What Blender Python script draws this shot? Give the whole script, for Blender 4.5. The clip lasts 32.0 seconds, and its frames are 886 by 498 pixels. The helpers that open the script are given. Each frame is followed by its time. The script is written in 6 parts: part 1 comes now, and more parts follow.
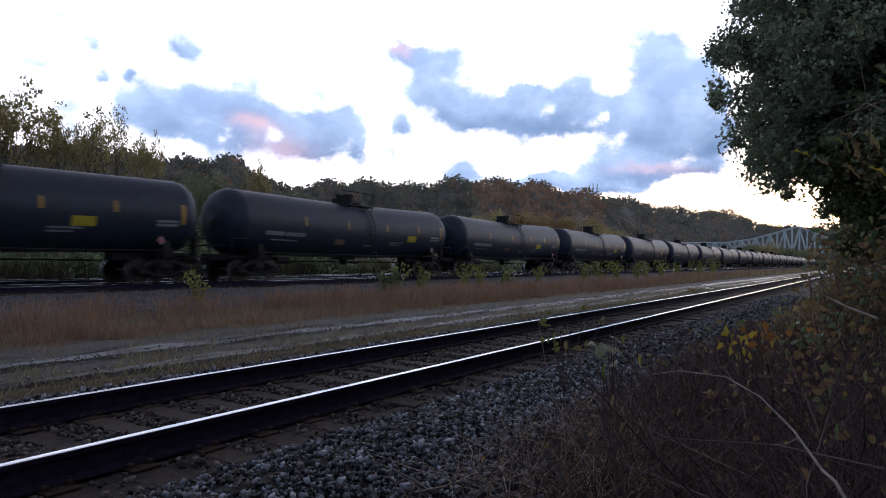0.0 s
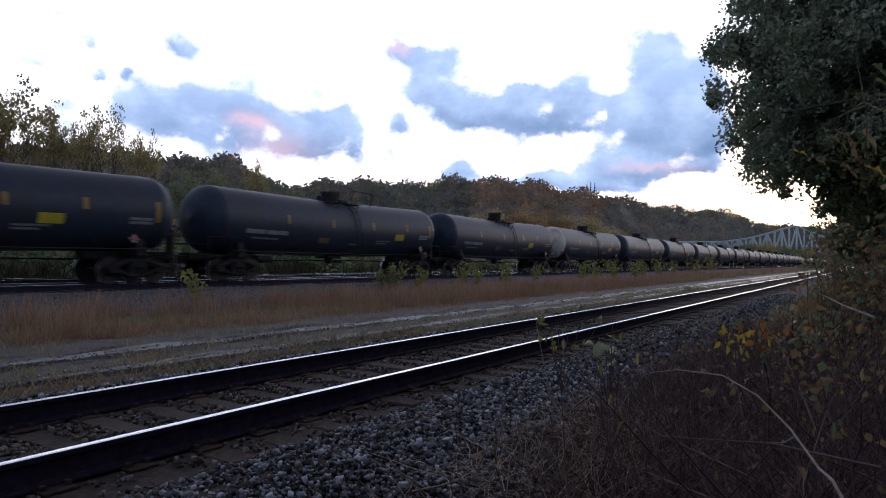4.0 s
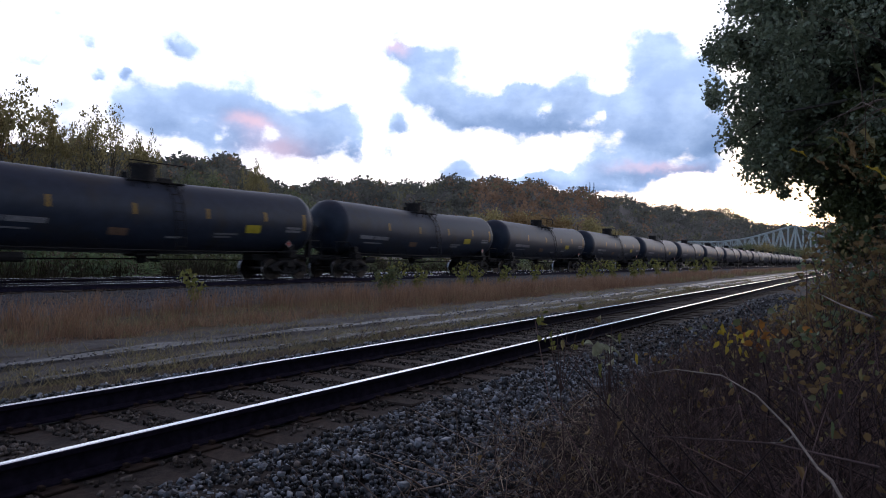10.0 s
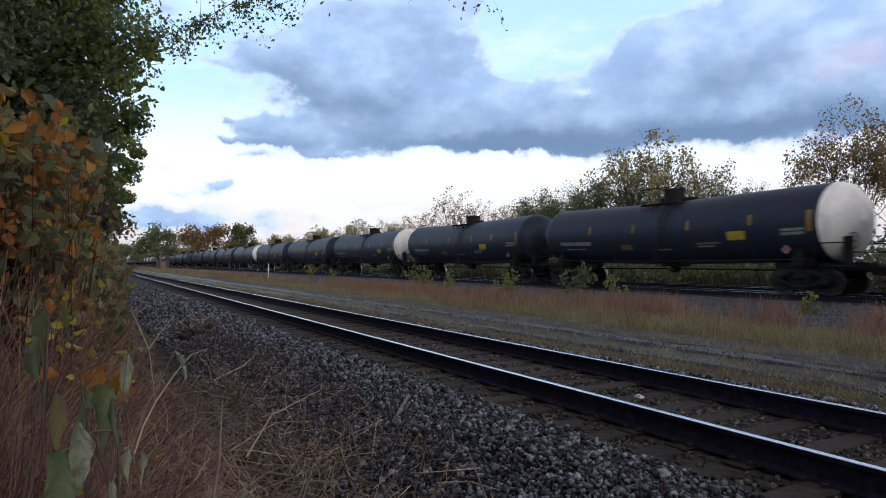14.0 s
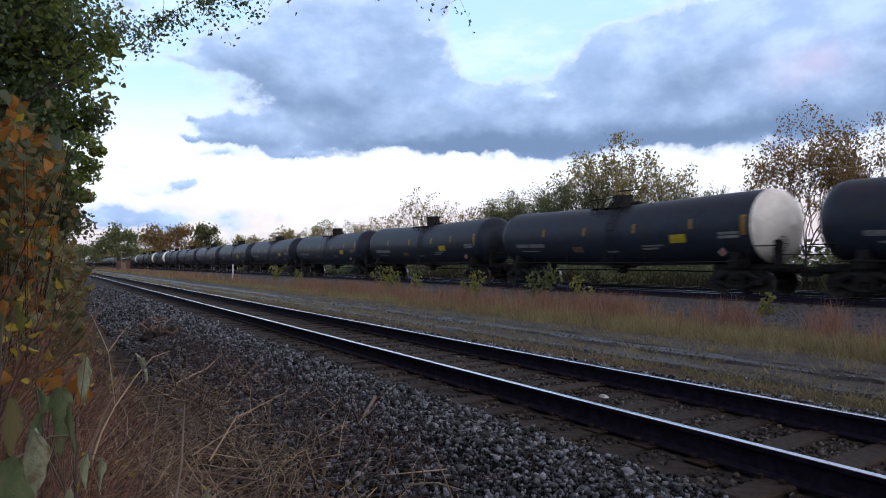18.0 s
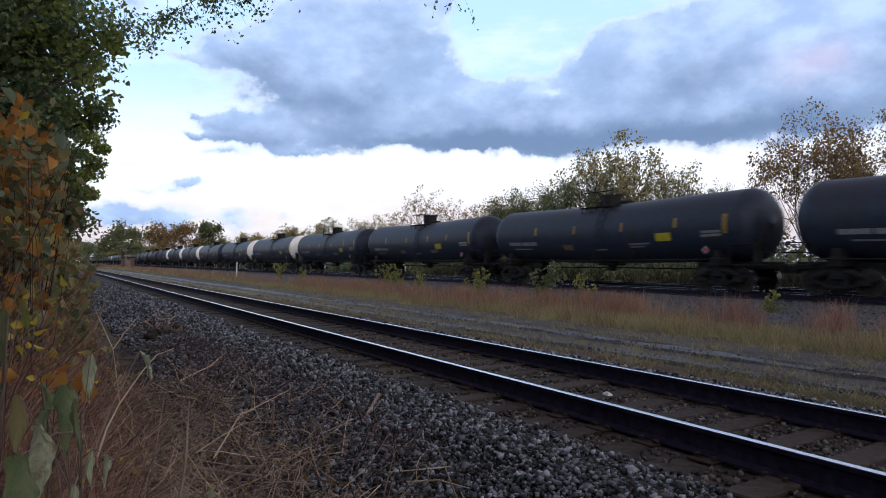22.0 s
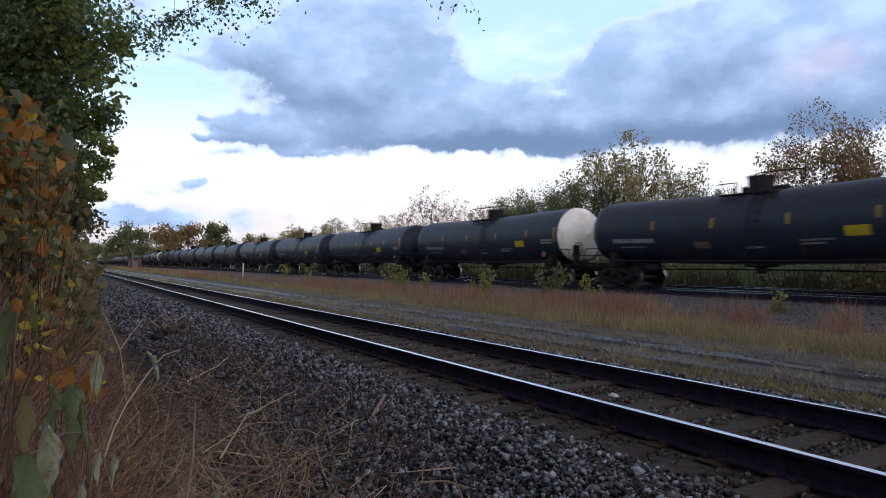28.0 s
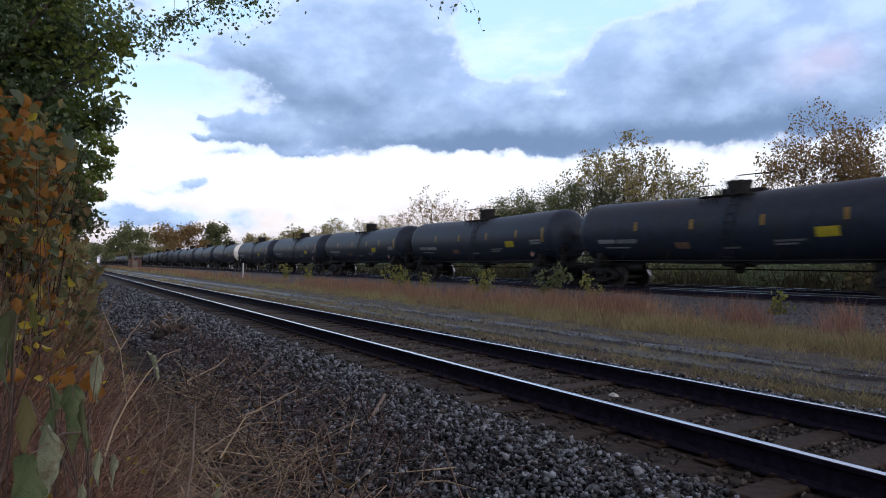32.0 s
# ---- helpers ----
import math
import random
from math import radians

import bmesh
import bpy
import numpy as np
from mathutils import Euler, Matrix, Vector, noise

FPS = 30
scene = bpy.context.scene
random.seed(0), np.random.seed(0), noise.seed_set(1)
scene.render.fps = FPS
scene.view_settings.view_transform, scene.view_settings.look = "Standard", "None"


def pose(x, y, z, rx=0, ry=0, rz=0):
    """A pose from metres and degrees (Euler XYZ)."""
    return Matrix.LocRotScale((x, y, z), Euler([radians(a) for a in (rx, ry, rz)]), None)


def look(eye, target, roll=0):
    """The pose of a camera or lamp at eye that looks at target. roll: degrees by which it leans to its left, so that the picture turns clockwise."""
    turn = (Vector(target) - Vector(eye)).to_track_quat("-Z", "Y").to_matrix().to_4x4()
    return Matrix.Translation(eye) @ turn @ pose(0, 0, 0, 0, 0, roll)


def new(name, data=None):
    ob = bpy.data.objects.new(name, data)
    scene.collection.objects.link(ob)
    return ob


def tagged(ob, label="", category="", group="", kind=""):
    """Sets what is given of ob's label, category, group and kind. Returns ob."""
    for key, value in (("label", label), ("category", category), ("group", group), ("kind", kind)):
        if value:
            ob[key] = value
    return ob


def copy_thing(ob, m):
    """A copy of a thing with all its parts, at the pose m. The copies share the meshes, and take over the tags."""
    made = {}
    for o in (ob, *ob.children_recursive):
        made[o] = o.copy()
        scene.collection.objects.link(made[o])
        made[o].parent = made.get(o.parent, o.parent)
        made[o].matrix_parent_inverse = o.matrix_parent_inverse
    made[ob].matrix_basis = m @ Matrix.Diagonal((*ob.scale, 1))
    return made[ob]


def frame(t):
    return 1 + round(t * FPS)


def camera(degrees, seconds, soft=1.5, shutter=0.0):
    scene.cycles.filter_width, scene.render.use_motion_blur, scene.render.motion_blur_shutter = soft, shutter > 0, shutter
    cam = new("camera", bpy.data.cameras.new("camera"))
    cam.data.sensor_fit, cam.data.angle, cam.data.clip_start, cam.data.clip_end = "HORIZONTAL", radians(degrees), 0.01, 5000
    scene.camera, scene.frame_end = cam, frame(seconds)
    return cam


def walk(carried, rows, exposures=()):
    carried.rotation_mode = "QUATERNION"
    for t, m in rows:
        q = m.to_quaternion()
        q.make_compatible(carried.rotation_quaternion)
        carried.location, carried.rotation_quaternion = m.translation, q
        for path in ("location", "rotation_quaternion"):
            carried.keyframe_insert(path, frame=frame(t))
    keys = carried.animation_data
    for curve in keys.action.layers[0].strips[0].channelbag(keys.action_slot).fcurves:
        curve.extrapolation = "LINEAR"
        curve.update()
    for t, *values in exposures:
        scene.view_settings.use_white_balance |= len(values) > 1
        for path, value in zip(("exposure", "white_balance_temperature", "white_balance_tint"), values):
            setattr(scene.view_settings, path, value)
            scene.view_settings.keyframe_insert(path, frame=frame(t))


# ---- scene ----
cam = camera(67.3, 32.0, soft=1.0, shutter=0.28)
EYE_Z = 1.197
# seconds, yaw, pitch, roll of a camera that stands beside the line and swings once from east to west
SWING = [
    (0.0, -57.30, 0.78, -1.03), (1.0, -57.40, 0.71, -1.03), (2.0, -57.45, 0.68, -1.03), (3.0, -57.47, 0.69, -1.03),
    (6.0, -57.54, 0.69, -1.03), (9.0, -57.57, 0.69, -1.03), (11.0, -57.55, 0.69, -1.03), (11.1, -57.45, 0.69, -1.03),
    (11.2, -56.8, 0.70, -1.05), (11.3, -52.0, 0.78, -1.15), (11.4, -44.9, 0.80, -1.2), (11.6, -30.7, 0.62, -1.1),
    (11.8, -17.6, 0.54, -0.9), (12.0, -4.87, 0.50, -0.70), (12.2, 7.0, 0.58, -0.5), (12.4, 18.67, 0.66, -0.28),
    (12.6, 30.0, 0.75, -0.1), (12.8, 41.0, 0.85, 0.05), (13.0, 50.95, 0.95, 0.2), (13.2, 58.9, 1.05, 0.2),
    (13.3, 61.6, 1.1, 0.15), (13.4, 62.9, 1.12, 0.1), (13.5, 62.98, 1.14, 0.1), (14.0, 62.1, 1.2, 0.1),
    (14.5, 61.3, 1.28, 0.05), (15.0, 60.57, 1.32, 0.05), (15.5, 59.82, 1.35, 0.0), (17.5, 59.27, 1.31, 0.0),
    (19.0, 59.31, 1.26, 0.0), (20.0, 59.38, 1.2, 0.0), (21.0, 59.45, 1.15, 0.0), (22.0, 59.58, 1.1, 0.0),
    (23.0, 59.72, 1.08, 0.0), (24.0, 59.83, 1.08, 0.0), (25.0, 59.94, 1.1, 0.0), (25.5, 60.02, 1.12, 0.0),
    (27.5, 60.08, 1.17, 0.0), (28.0, 60.08, 1.17, 0.0), (32.0, 60.08, 1.16, 0.0)]
walk(cam, [(t, pose(0, 0, EYE_Z, 90 + p, r, yaw)) for t, yaw, p, r in SWING],
     exposures=[(0.0, 0.2, 5750, 12), (11.2, 0.2, 5750, 12), (12.0, -0.12, 6300, 2), (12.6, 0.03, 6150, -1), (13.0, 0.38, 6100, -1), (13.6, 0.56, 6200, 4), (15.0, 0.58, 6250, 8), (18.0, 0.6, 6250, 10), (32.0, 0.6, 6250, 10)])


# ---- node helpers ----
def make_nodes(tree):
    nodes, links = tree.nodes, tree.links

    def put(value, socket):
        if isinstance(value, bpy.types.NodeSocket):
            links.new(value, socket)
        elif value is not None:
            socket.default_value = value

    def node(kind, out=0, ins=None, **attrs):
        n = nodes.new(kind)
        for k, v in attrs.items():
            setattr(n, k, v)
        for k, v in (ins or {}).items():
            put(v, n.inputs[k])
        return n.outputs[out]

    def calc(op, a, b=None, c=None):
        n = nodes.new("ShaderNodeMath")
        n.operation = op
        put(a, n.inputs[0]), put(b, n.inputs[1]), put(c, n.inputs[2])
        return n.outputs[0]

    def blend(f, a, b, mode="MIX"):
        n = nodes.new("ShaderNodeMix")
        n.data_type, n.blend_type = "RGBA", mode
        put(f, n.inputs[0])
        for v, i in ((a, 6), (b, 7)):
            put((*v, 1) if isinstance(v, tuple) and len(v) == 3 else v, n.inputs[i])
        return n.outputs[2]

    def steps(f, lo, hi):
        n = nodes.new("ShaderNodeMapRange")
        n.interpolation_type = "SMOOTHSTEP"
        put(f, n.inputs[0])
        n.inputs[1].default_value, n.inputs[2].default_value = lo, hi
        return n.outputs[0]

    def grain(vec, scale, detail=4.0, rough=0.55, out=0):
        return node("ShaderNodeTexNoise", out, {"Vector": vec, "Scale": scale, "Detail": detail, "Roughness": rough})
    return node, calc, blend, steps, grain, links


# ---- world: dusk sky with broken cloud ----
# clouds: azimuth, elevation, half width, half height in radians, and how thick
CLOUDS_VALLEY = [
    (1.121, 0.238, 0.019, 0.004, 0.5), (1.064, 0.272, 0.009, 0.007, 0.5), (1.05, 0.236, 0.012, 0.006, 0.6), (1.011, 0.239, 0.007, 0.006, 0.7),
    (0.945, 0.276, 0.021, 0.012, 0.7), (1.097, 0.298, 0.008, 0.008, 0.5), (1.095, 0.175, 0.026, 0.029, 0.8), (1.015, 0.199, 0.028, 0.026, 1),
    (0.965, 0.189, 0.036, 0.034, 1), (0.905, 0.183, 0.038, 0.043, 1), (0.867, 0.217, 0.039, 0.025, 1), (0.835, 0.176, 0.044, 0.032, 1),
    (0.763, 0.196, 0.045, 0.036, 1), (0.762, 0.164, 0.033, 0.02, 0.9), (0.717, 0.199, 0.017, 0.018, 0.9), (0.706, 0.158, 0.018, 0.021, 0.9),
    (0.641, 0.197, 0.012, 0.013, 0.7), (0.648, 0.163, 0.007, 0.015, 0.45)]
CLOUDS_SUNSET = [
    (0.638, 0.298, 0.024, 0.012, 0.8), (0.592, 0.283, 0.032, 0.024, 1), (0.583, 0.24, 0.038, 0.036, 1), (0.536, 0.224, 0.038, 0.024, 1),
    (0.489, 0.212, 0.051, 0.023, 1), (0.456, 0.244, 0.018, 0.013, 0.9), (0.426, 0.216, 0.042, 0.027, 1), (0.389, 0.239, 0.026, 0.021, 1),
    (0.36, 0.202, 0.033, 0.021, 1), (0.323, 0.209, 0.028, 0.024, 0.9), (0.266, 0.31, 0.031, 0.022, 1), (0.261, 0.265, 0.032, 0.03, 1),
    (0.234, 0.217, 0.057, 0.038, 1), (0.264, 0.184, 0.054, 0.035, 1), (0.204, 0.185, 0.037, 0.038, 1), (0.189, 0.222, 0.022, 0.045, 0.9),
    (0.555, 0.129, 0.03, 0.023, 0.9), (0.474, 0.113, 0.05, 0.013, 0.6)]
CLOUDS_LOW = [
    (0.383, 0.117, 0.057, 0.013, 0.8), (0.339, 0.146, 0.036, 0.02, 0.8), (0.287, 0.132, 0.047, 0.013, 0.8), (0.21, 0.138, 0.037, 0.008, 0.6),
    (0.342, 0.105, 0.04, 0.007, 0.5), (0.103, 0.083, 0.008, 0.005, 0.4), (2.939, 0.155, 0.035, 0.006, 0.6), (2.808, 0.168, 0.041, 0.006, 0.4),
    (3.031, 0.065, 0.078, 0.016, 0.75), (3.08, 0.051, 0.041, 0.012, 0.6), (2.904, 0.06, 0.028, 0.015, 0.5), (2.844, 0.058, 0.011, 0.007, 0.5),
    (2.97, 0.131, 0.011, 0.002, 0.4)]
CLOUDS_WEST = [
    (2.8, 0.352, 0.066, 0.03, 1.1), (2.691, 0.361, 0.068, 0.03, 1.1), (2.619, 0.341, 0.038, 0.034, 1.0),
    (3.048, 0.333, 0.028, 0.015, 0.6), (2.989, 0.284, 0.03, 0.007, 0.45), (2.905, 0.294, 0.059, 0.029, 0.9), (2.841, 0.288, 0.065, 0.035, 1),
    (2.742, 0.292, 0.092, 0.043, 1), (2.623, 0.294, 0.038, 0.043, 0.9), (2.775, 0.248, 0.058, 0.024, 1), (2.691, 0.234, 0.127, 0.032, 1.1),
    (2.563, 0.23, 0.093, 0.032, 1.1), (2.64, 0.194, 0.16, 0.028, 1.1), (2.47, 0.196, 0.141, 0.029, 1.1), (2.34, 0.202, 0.126, 0.032, 1.1),
    (2.205, 0.204, 0.114, 0.034, 1.1), (2.084, 0.192, 0.082, 0.039, 1.1), (2.388, 0.244, 0.081, 0.027, 1)]
CLOUDS_BANK = [
    (2.332, 0.287, 0.071, 0.034, 1), (2.248, 0.275, 0.074, 0.041, 1.1), (2.169, 0.245, 0.062, 0.036, 1.1), (2.211, 0.322, 0.079, 0.021, 0.9),
    (2.115, 0.294, 0.066, 0.031, 1), (2.046, 0.27, 0.042, 0.047, 1), (2.912, 0.196, 0.039, 0.014, 0.9), (2.873, 0.188, 0.048, 0.018, 0.9),
    (2.939, 0.176, 0.031, 0.006, 0.6), (2.974, 0.205, 0.012, 0.004, 0.6), (2.977, 0.178, 0.013, 0.004, 0.6), (2.984, 0.105, 0.019, 0.009, 0.95),
    (3.025, 0.105, 0.011, 0.006, 0.4), (3.053, 0.137, 0.02, 0.005, 0.7)]
CLOUDS_NORTH = [
    (2.258, 0.289, 0.109, 0.042, 1), (2.09, 0.309, 0.101, 0.037, 1), (1.985, 0.294, 0.09, 0.042, 1), (1.936, 0.343, 0.075, 0.03, 0.8),
    (2.034, 0.252, 0.096, 0.027, 1), (1.749, 0.304, 0.051, 0.023, 0.7), (1.801, 0.324, 0.034, 0.015, 0.5), (1.652, 0.251, 0.033, 0.006, 0.7),
    (1.615, 0.357, 0.025, 0.01, 0.4), (1.91, 0.215, 0.125, 0.026, 1.1), (1.783, 0.209, 0.102, 0.021, 1), (1.673, 0.208, 0.075, 0.018, 0.9),
    (1.59, 0.202, 0.049, 0.014, 0.9), (1.483, 0.243, 0.031, 0.021, 0.9), (1.464, 0.215, 0.038, 0.017, 0.9), (1.411, 0.2, 0.037, 0.015, 0.8),
    (1.526, 0.223, 0.032, 0.013, 0.7), (2.112, 0.189, 0.13, 0.025, 1.1), (2.291, 0.185, 0.132, 0.033, 1.1)]
CLOUD_GAPS = [
    (0.422, 0.218, 0.012, 0.008, -0.8), (0.342, 0.204, 0.011, 0.007, -0.8), (0.886, 0.165, 0.008, 0.009, -0.6), (0.819, 0.173, 0.01, 0.013, -0.7),
    (0.311, 0.177, 0.011, 0.008, -0.5), (2.516, 0.332, 0.08, 0.046, -1.1), (2.554, 0.359, 0.051, 0.03, -0.6), (2.45, 0.253, 0.028, 0.007, -0.9),
    (2.396, 0.359, 0.065, 0.022, -0.5)]
# darker bellies (+) and bright lumps (-) of the western bank, and where the last light reddens it
CLOUD_SHADE = [
    (2.742, 0.237, 0.092, 0.021, 0.8), (2.64, 0.171, 0.185, 0.013, 0.9), (2.479, 0.175, 0.166, 0.015, 0.9), (2.279, 0.183, 0.136, 0.016, 0.8),
    (2.136, 0.172, 0.107, 0.019, 0.9), (2.244, 0.26, 0.055, 0.026, 0.7), (2.606, 0.222, 0.102, 0.02, 0.5), (2.889, 0.195, 0.047, 0.011, 0.2),
    (2.813, 0.326, 0.033, 0.017, -1.2), (2.7, 0.336, 0.038, 0.019, -1.1), (2.759, 0.311, 0.059, 0.019, -0.5), (2.128, 0.309, 0.027, 0.014, -1),
    (2.089, 0.256, 0.038, 0.021, -1), (2.183, 0.29, 0.035, 0.018, -0.5), (2.34, 0.31, 0.047, 0.015, -0.4), (2.237, 0.249, 0.063, 0.029, 0.8),
    (2.291, 0.185, 0.132, 0.022, 0.9), (2.073, 0.191, 0.133, 0.016, 0.9), (1.868, 0.208, 0.11, 0.013, 0.7), (2.09, 0.283, 0.055, 0.019, -0.8)]
CLOUD_BLUSH = [
    (1.877, 0.276, 0.022, 0.028, 1), (1.876, 0.248, 0.025, 0.01, 0.6), (0.844, 0.189, 0.024, 0.011, 0.6), (0.807, 0.148, 0.036, 0.024, 0.6),
    (0.648, 0.305, 0.017, 0.008, 0.5), (0.263, 0.134, 0.046, 0.006, 0.4), (2.102, 0.258, 0.039, 0.021, 0.25)]
SUN_AZ, SUN_EL = 0.085, 0.07


def build_world():
    w = bpy.data.worlds.new("dusk_sky")
    w.use_nodes = True
    scene.world = w
    w.node_tree.nodes.clear()
    node, calc, blend, steps, grain, links = make_nodes(w.node_tree)
    way = node("ShaderNodeTexCoord", 0)
    xyz = w.node_tree.nodes.new("ShaderNodeSeparateXYZ")
    links.new(way, xyz.inputs[0])
    x, y, z = xyz.outputs
    # ragged edges: the direction is shaken before the clouds are laid out
    shake = node("ShaderNodeVectorMath", 0, {0: grain(way, 14.0, 6.0, 0.6, 1), 1: (0.5, 0.5, 0.5)}, operation="SUBTRACT")
    flat = w.node_tree.nodes.new("ShaderNodeCombineXYZ")
    links.new(calc("ARCTAN2", y, x), flat.inputs[0]), links.new(calc("ARCSINE", z), flat.inputs[1])
    at = node("ShaderNodeVectorMath", 0, {0: shake, 1: (0.075, 0.06, 0.0), 2: flat.outputs[0]}, operation="MULTIPLY_ADD")
    level = w.node_tree.nodes.new("ShaderNodeSeparateXYZ")
    links.new(at, level.inputs[0])
    az, el = level.outputs[0], level.outputs[1]

    def gather(clouds, rises=False):
        """The sum of soft ovals, and of their upper less their lower halves."""
        total, above = 0.0, 0.0
        for a, e, ra, re, thick in clouds:
            p = node("ShaderNodeVectorMath", 0, {0: at, 1: (1 / ra, 1 / re, 0.0), 2: (-a / ra, -e / re, 0.0)}, operation="MULTIPLY_ADD")
            g = calc("POWER", 0.5, node("ShaderNodeVectorMath", 1, {0: p, 1: p}, operation="DOT_PRODUCT"))
            total = calc("MULTIPLY_ADD", g, thick * (1.45 if re < 0.017 and thick > 0 else 1.0), total)
            if rises:
                above = calc("MULTIPLY_ADD", calc("MULTIPLY_ADD", el, 1 / re, -e / re), g, above)
        return total, above
    total, above = gather(CLOUDS_VALLEY + CLOUDS_SUNSET + CLOUDS_LOW + CLOUDS_WEST + CLOUDS_BANK + CLOUDS_NORTH, True)
    gaps, belly, blush = gather(CLOUD_GAPS)[0], gather(CLOUD_SHADE)[0], gather(CLOUD_BLUSH)[0]
    puff = node("ShaderNodeMapping", 0, {"Vector": way, "Scale": (1.0, 1.0, 1.7)})
    fine = grain(puff, 17.0, 7.0, 0.55)
    soft = grain(puff, 6.0, 5.0, 0.55)
    dense = calc("ADD", calc("ADD", calc("MINIMUM", total, 1.1), calc("MULTIPLY", gaps, 0.75)), calc("ADD", calc("MULTIPLY", calc("SUBTRACT", fine, 0.5), 1.7), calc("MULTIPLY", calc("SUBTRACT", soft, 0.5), 0.4)))
    # the western bank has a flat base
    deck = calc("POWER", 2.0, calc("MULTIPLY", calc("POWER", calc("MULTIPLY", calc("SUBTRACT", az, 2.3), 2.2), 2.0), -1.0))
    base = calc("SUBTRACT", steps(el, 0.15, 0.18), 0.8)
    dense = calc("ADD", dense, calc("MULTIPLY", calc("MULTIPLY", deck, base), 0.9))
    cover = steps(dense, 0.18, 0.92)
    # lit tops, shaded undersides, and lumps of both inside the bank
    rise = calc("DIVIDE", above, calc("ADD", total, 0.05))
    smooth = calc("SUBTRACT", dense, calc("MULTIPLY", calc("SUBTRACT", fine, 0.5), 1.1))
    shade = calc("SUBTRACT", calc("ADD", smooth, calc("MULTIPLY", calc("SUBTRACT", grain(puff, 6.5, 6.0, 0.6), 0.5), 2.2)), calc("MULTIPLY", rise, 0.75))
    shade = calc("MULTIPLY_ADD", belly, 0.36, shade)
    deep = steps(calc("SUBTRACT", shade, calc("MULTIPLY", steps(el, 0.21, 0.33), 0.3)), 0.25, 2.6)
    edge = calc("MULTIPLY", calc("MULTIPLY", cover, calc("SUBTRACT", 1.0, cover)), 2.4)
    # clear sky: scattered daylight plus the afterglow over the place where the sun went down
    sky = node("ShaderNodeTexSky", 0, None, sky_type="NISHITA", sun_disc=False, sun_elevation=SUN_EL,
               sun_rotation=math.pi / 2 - SUN_AZ, air_density=1.0, dust_density=1.5, ozone_density=2.0)
    east = calc("ADD", calc("MULTIPLY", x, 0.5), 0.5)
    clear = blend(steps(z, 0.12, 0.28), blend(steps(z, 0.05, 0.15), blend(steps(z, 0.0, 0.06), (0.39, 0.39, 0.50), (0.535, 0.465, 0.51)), (0.65, 0.63, 0.68)), (0.36, 0.52, 0.75))
    wisp = calc("MULTIPLY", steps(grain(node("ShaderNodeMapping", 0, {"Vector": way, "Scale": (1.0, 1.0, 3.5)}), 5.0, 7.0, 0.62), 0.42, 0.68), 0.55)
    clear = blend(wisp, clear, (0.62, 0.66, 0.74))
    glow = blend(steps(east, 0.35, 0.85), (0.0, 0.0, 0.0), (0.74, 0.58, 0.47))
    clear = blend(1.0, clear, glow, "ADD")
    clear = blend(1.0, clear, blend(1.0, sky, (0.06, 0.06, 0.06), "MULTIPLY"), "ADD")
    lit = blend(steps(east, 0.3, 0.8), (0.36, 0.475, 0.70), (0.53, 0.65, 0.88))
    dark = blend(steps(east, 0.3, 0.8), (0.138, 0.205, 0.335), (0.155, 0.235, 0.385))
    billow = grain(puff, 15.0, 6.0, 0.55)
    lit = blend(steps(billow, 0.35, 0.68), blend(1.0, lit, (0.84, 0.86, 0.89), "MULTIPLY"), blend(1.0, lit, (1.16, 1.13, 1.08), "MULTIPLY"))
    cloud = blend(deep, lit, dark)
    cloud = blend(calc("MULTIPLY", edge, 0.4), cloud, (0.92, 0.88, 0.96))
    cloud = blend(calc("MINIMUM", calc("MULTIPLY", blush, 0.75), 0.85), cloud, (1.0, 0.62, 0.62))
    colour = blend(cover, clear, cloud)
    colour = blend(steps(z, 0.34, 0.75), colour, blend(steps(soft, 0.4, 0.6), (0.33, 0.29, 0.35), (0.22, 0.195, 0.235)))
    colour = blend(steps(z, -0.03, 0.0), (0.05, 0.05, 0.05), colour)
    back = node("ShaderNodeBackground", 0, {"Color": colour, "Strength": 1.0})
    out = w.node_tree.nodes.new("ShaderNodeOutputWorld")
    links.new(back, out.inputs[0])


build_world()
sun = new("sun", bpy.data.lights.new("sun", "SUN"))
sun.data.energy, sun.data.angle, sun.data.color = 0.15, radians(20), (1.0, 0.9, 0.8)
sun.matrix_world = look((0, 0, 0), (-math.cos(SUN_AZ) * math.cos(0.12), -math.sin(SUN_AZ) * math.cos(0.12), -math.sin(0.12)))


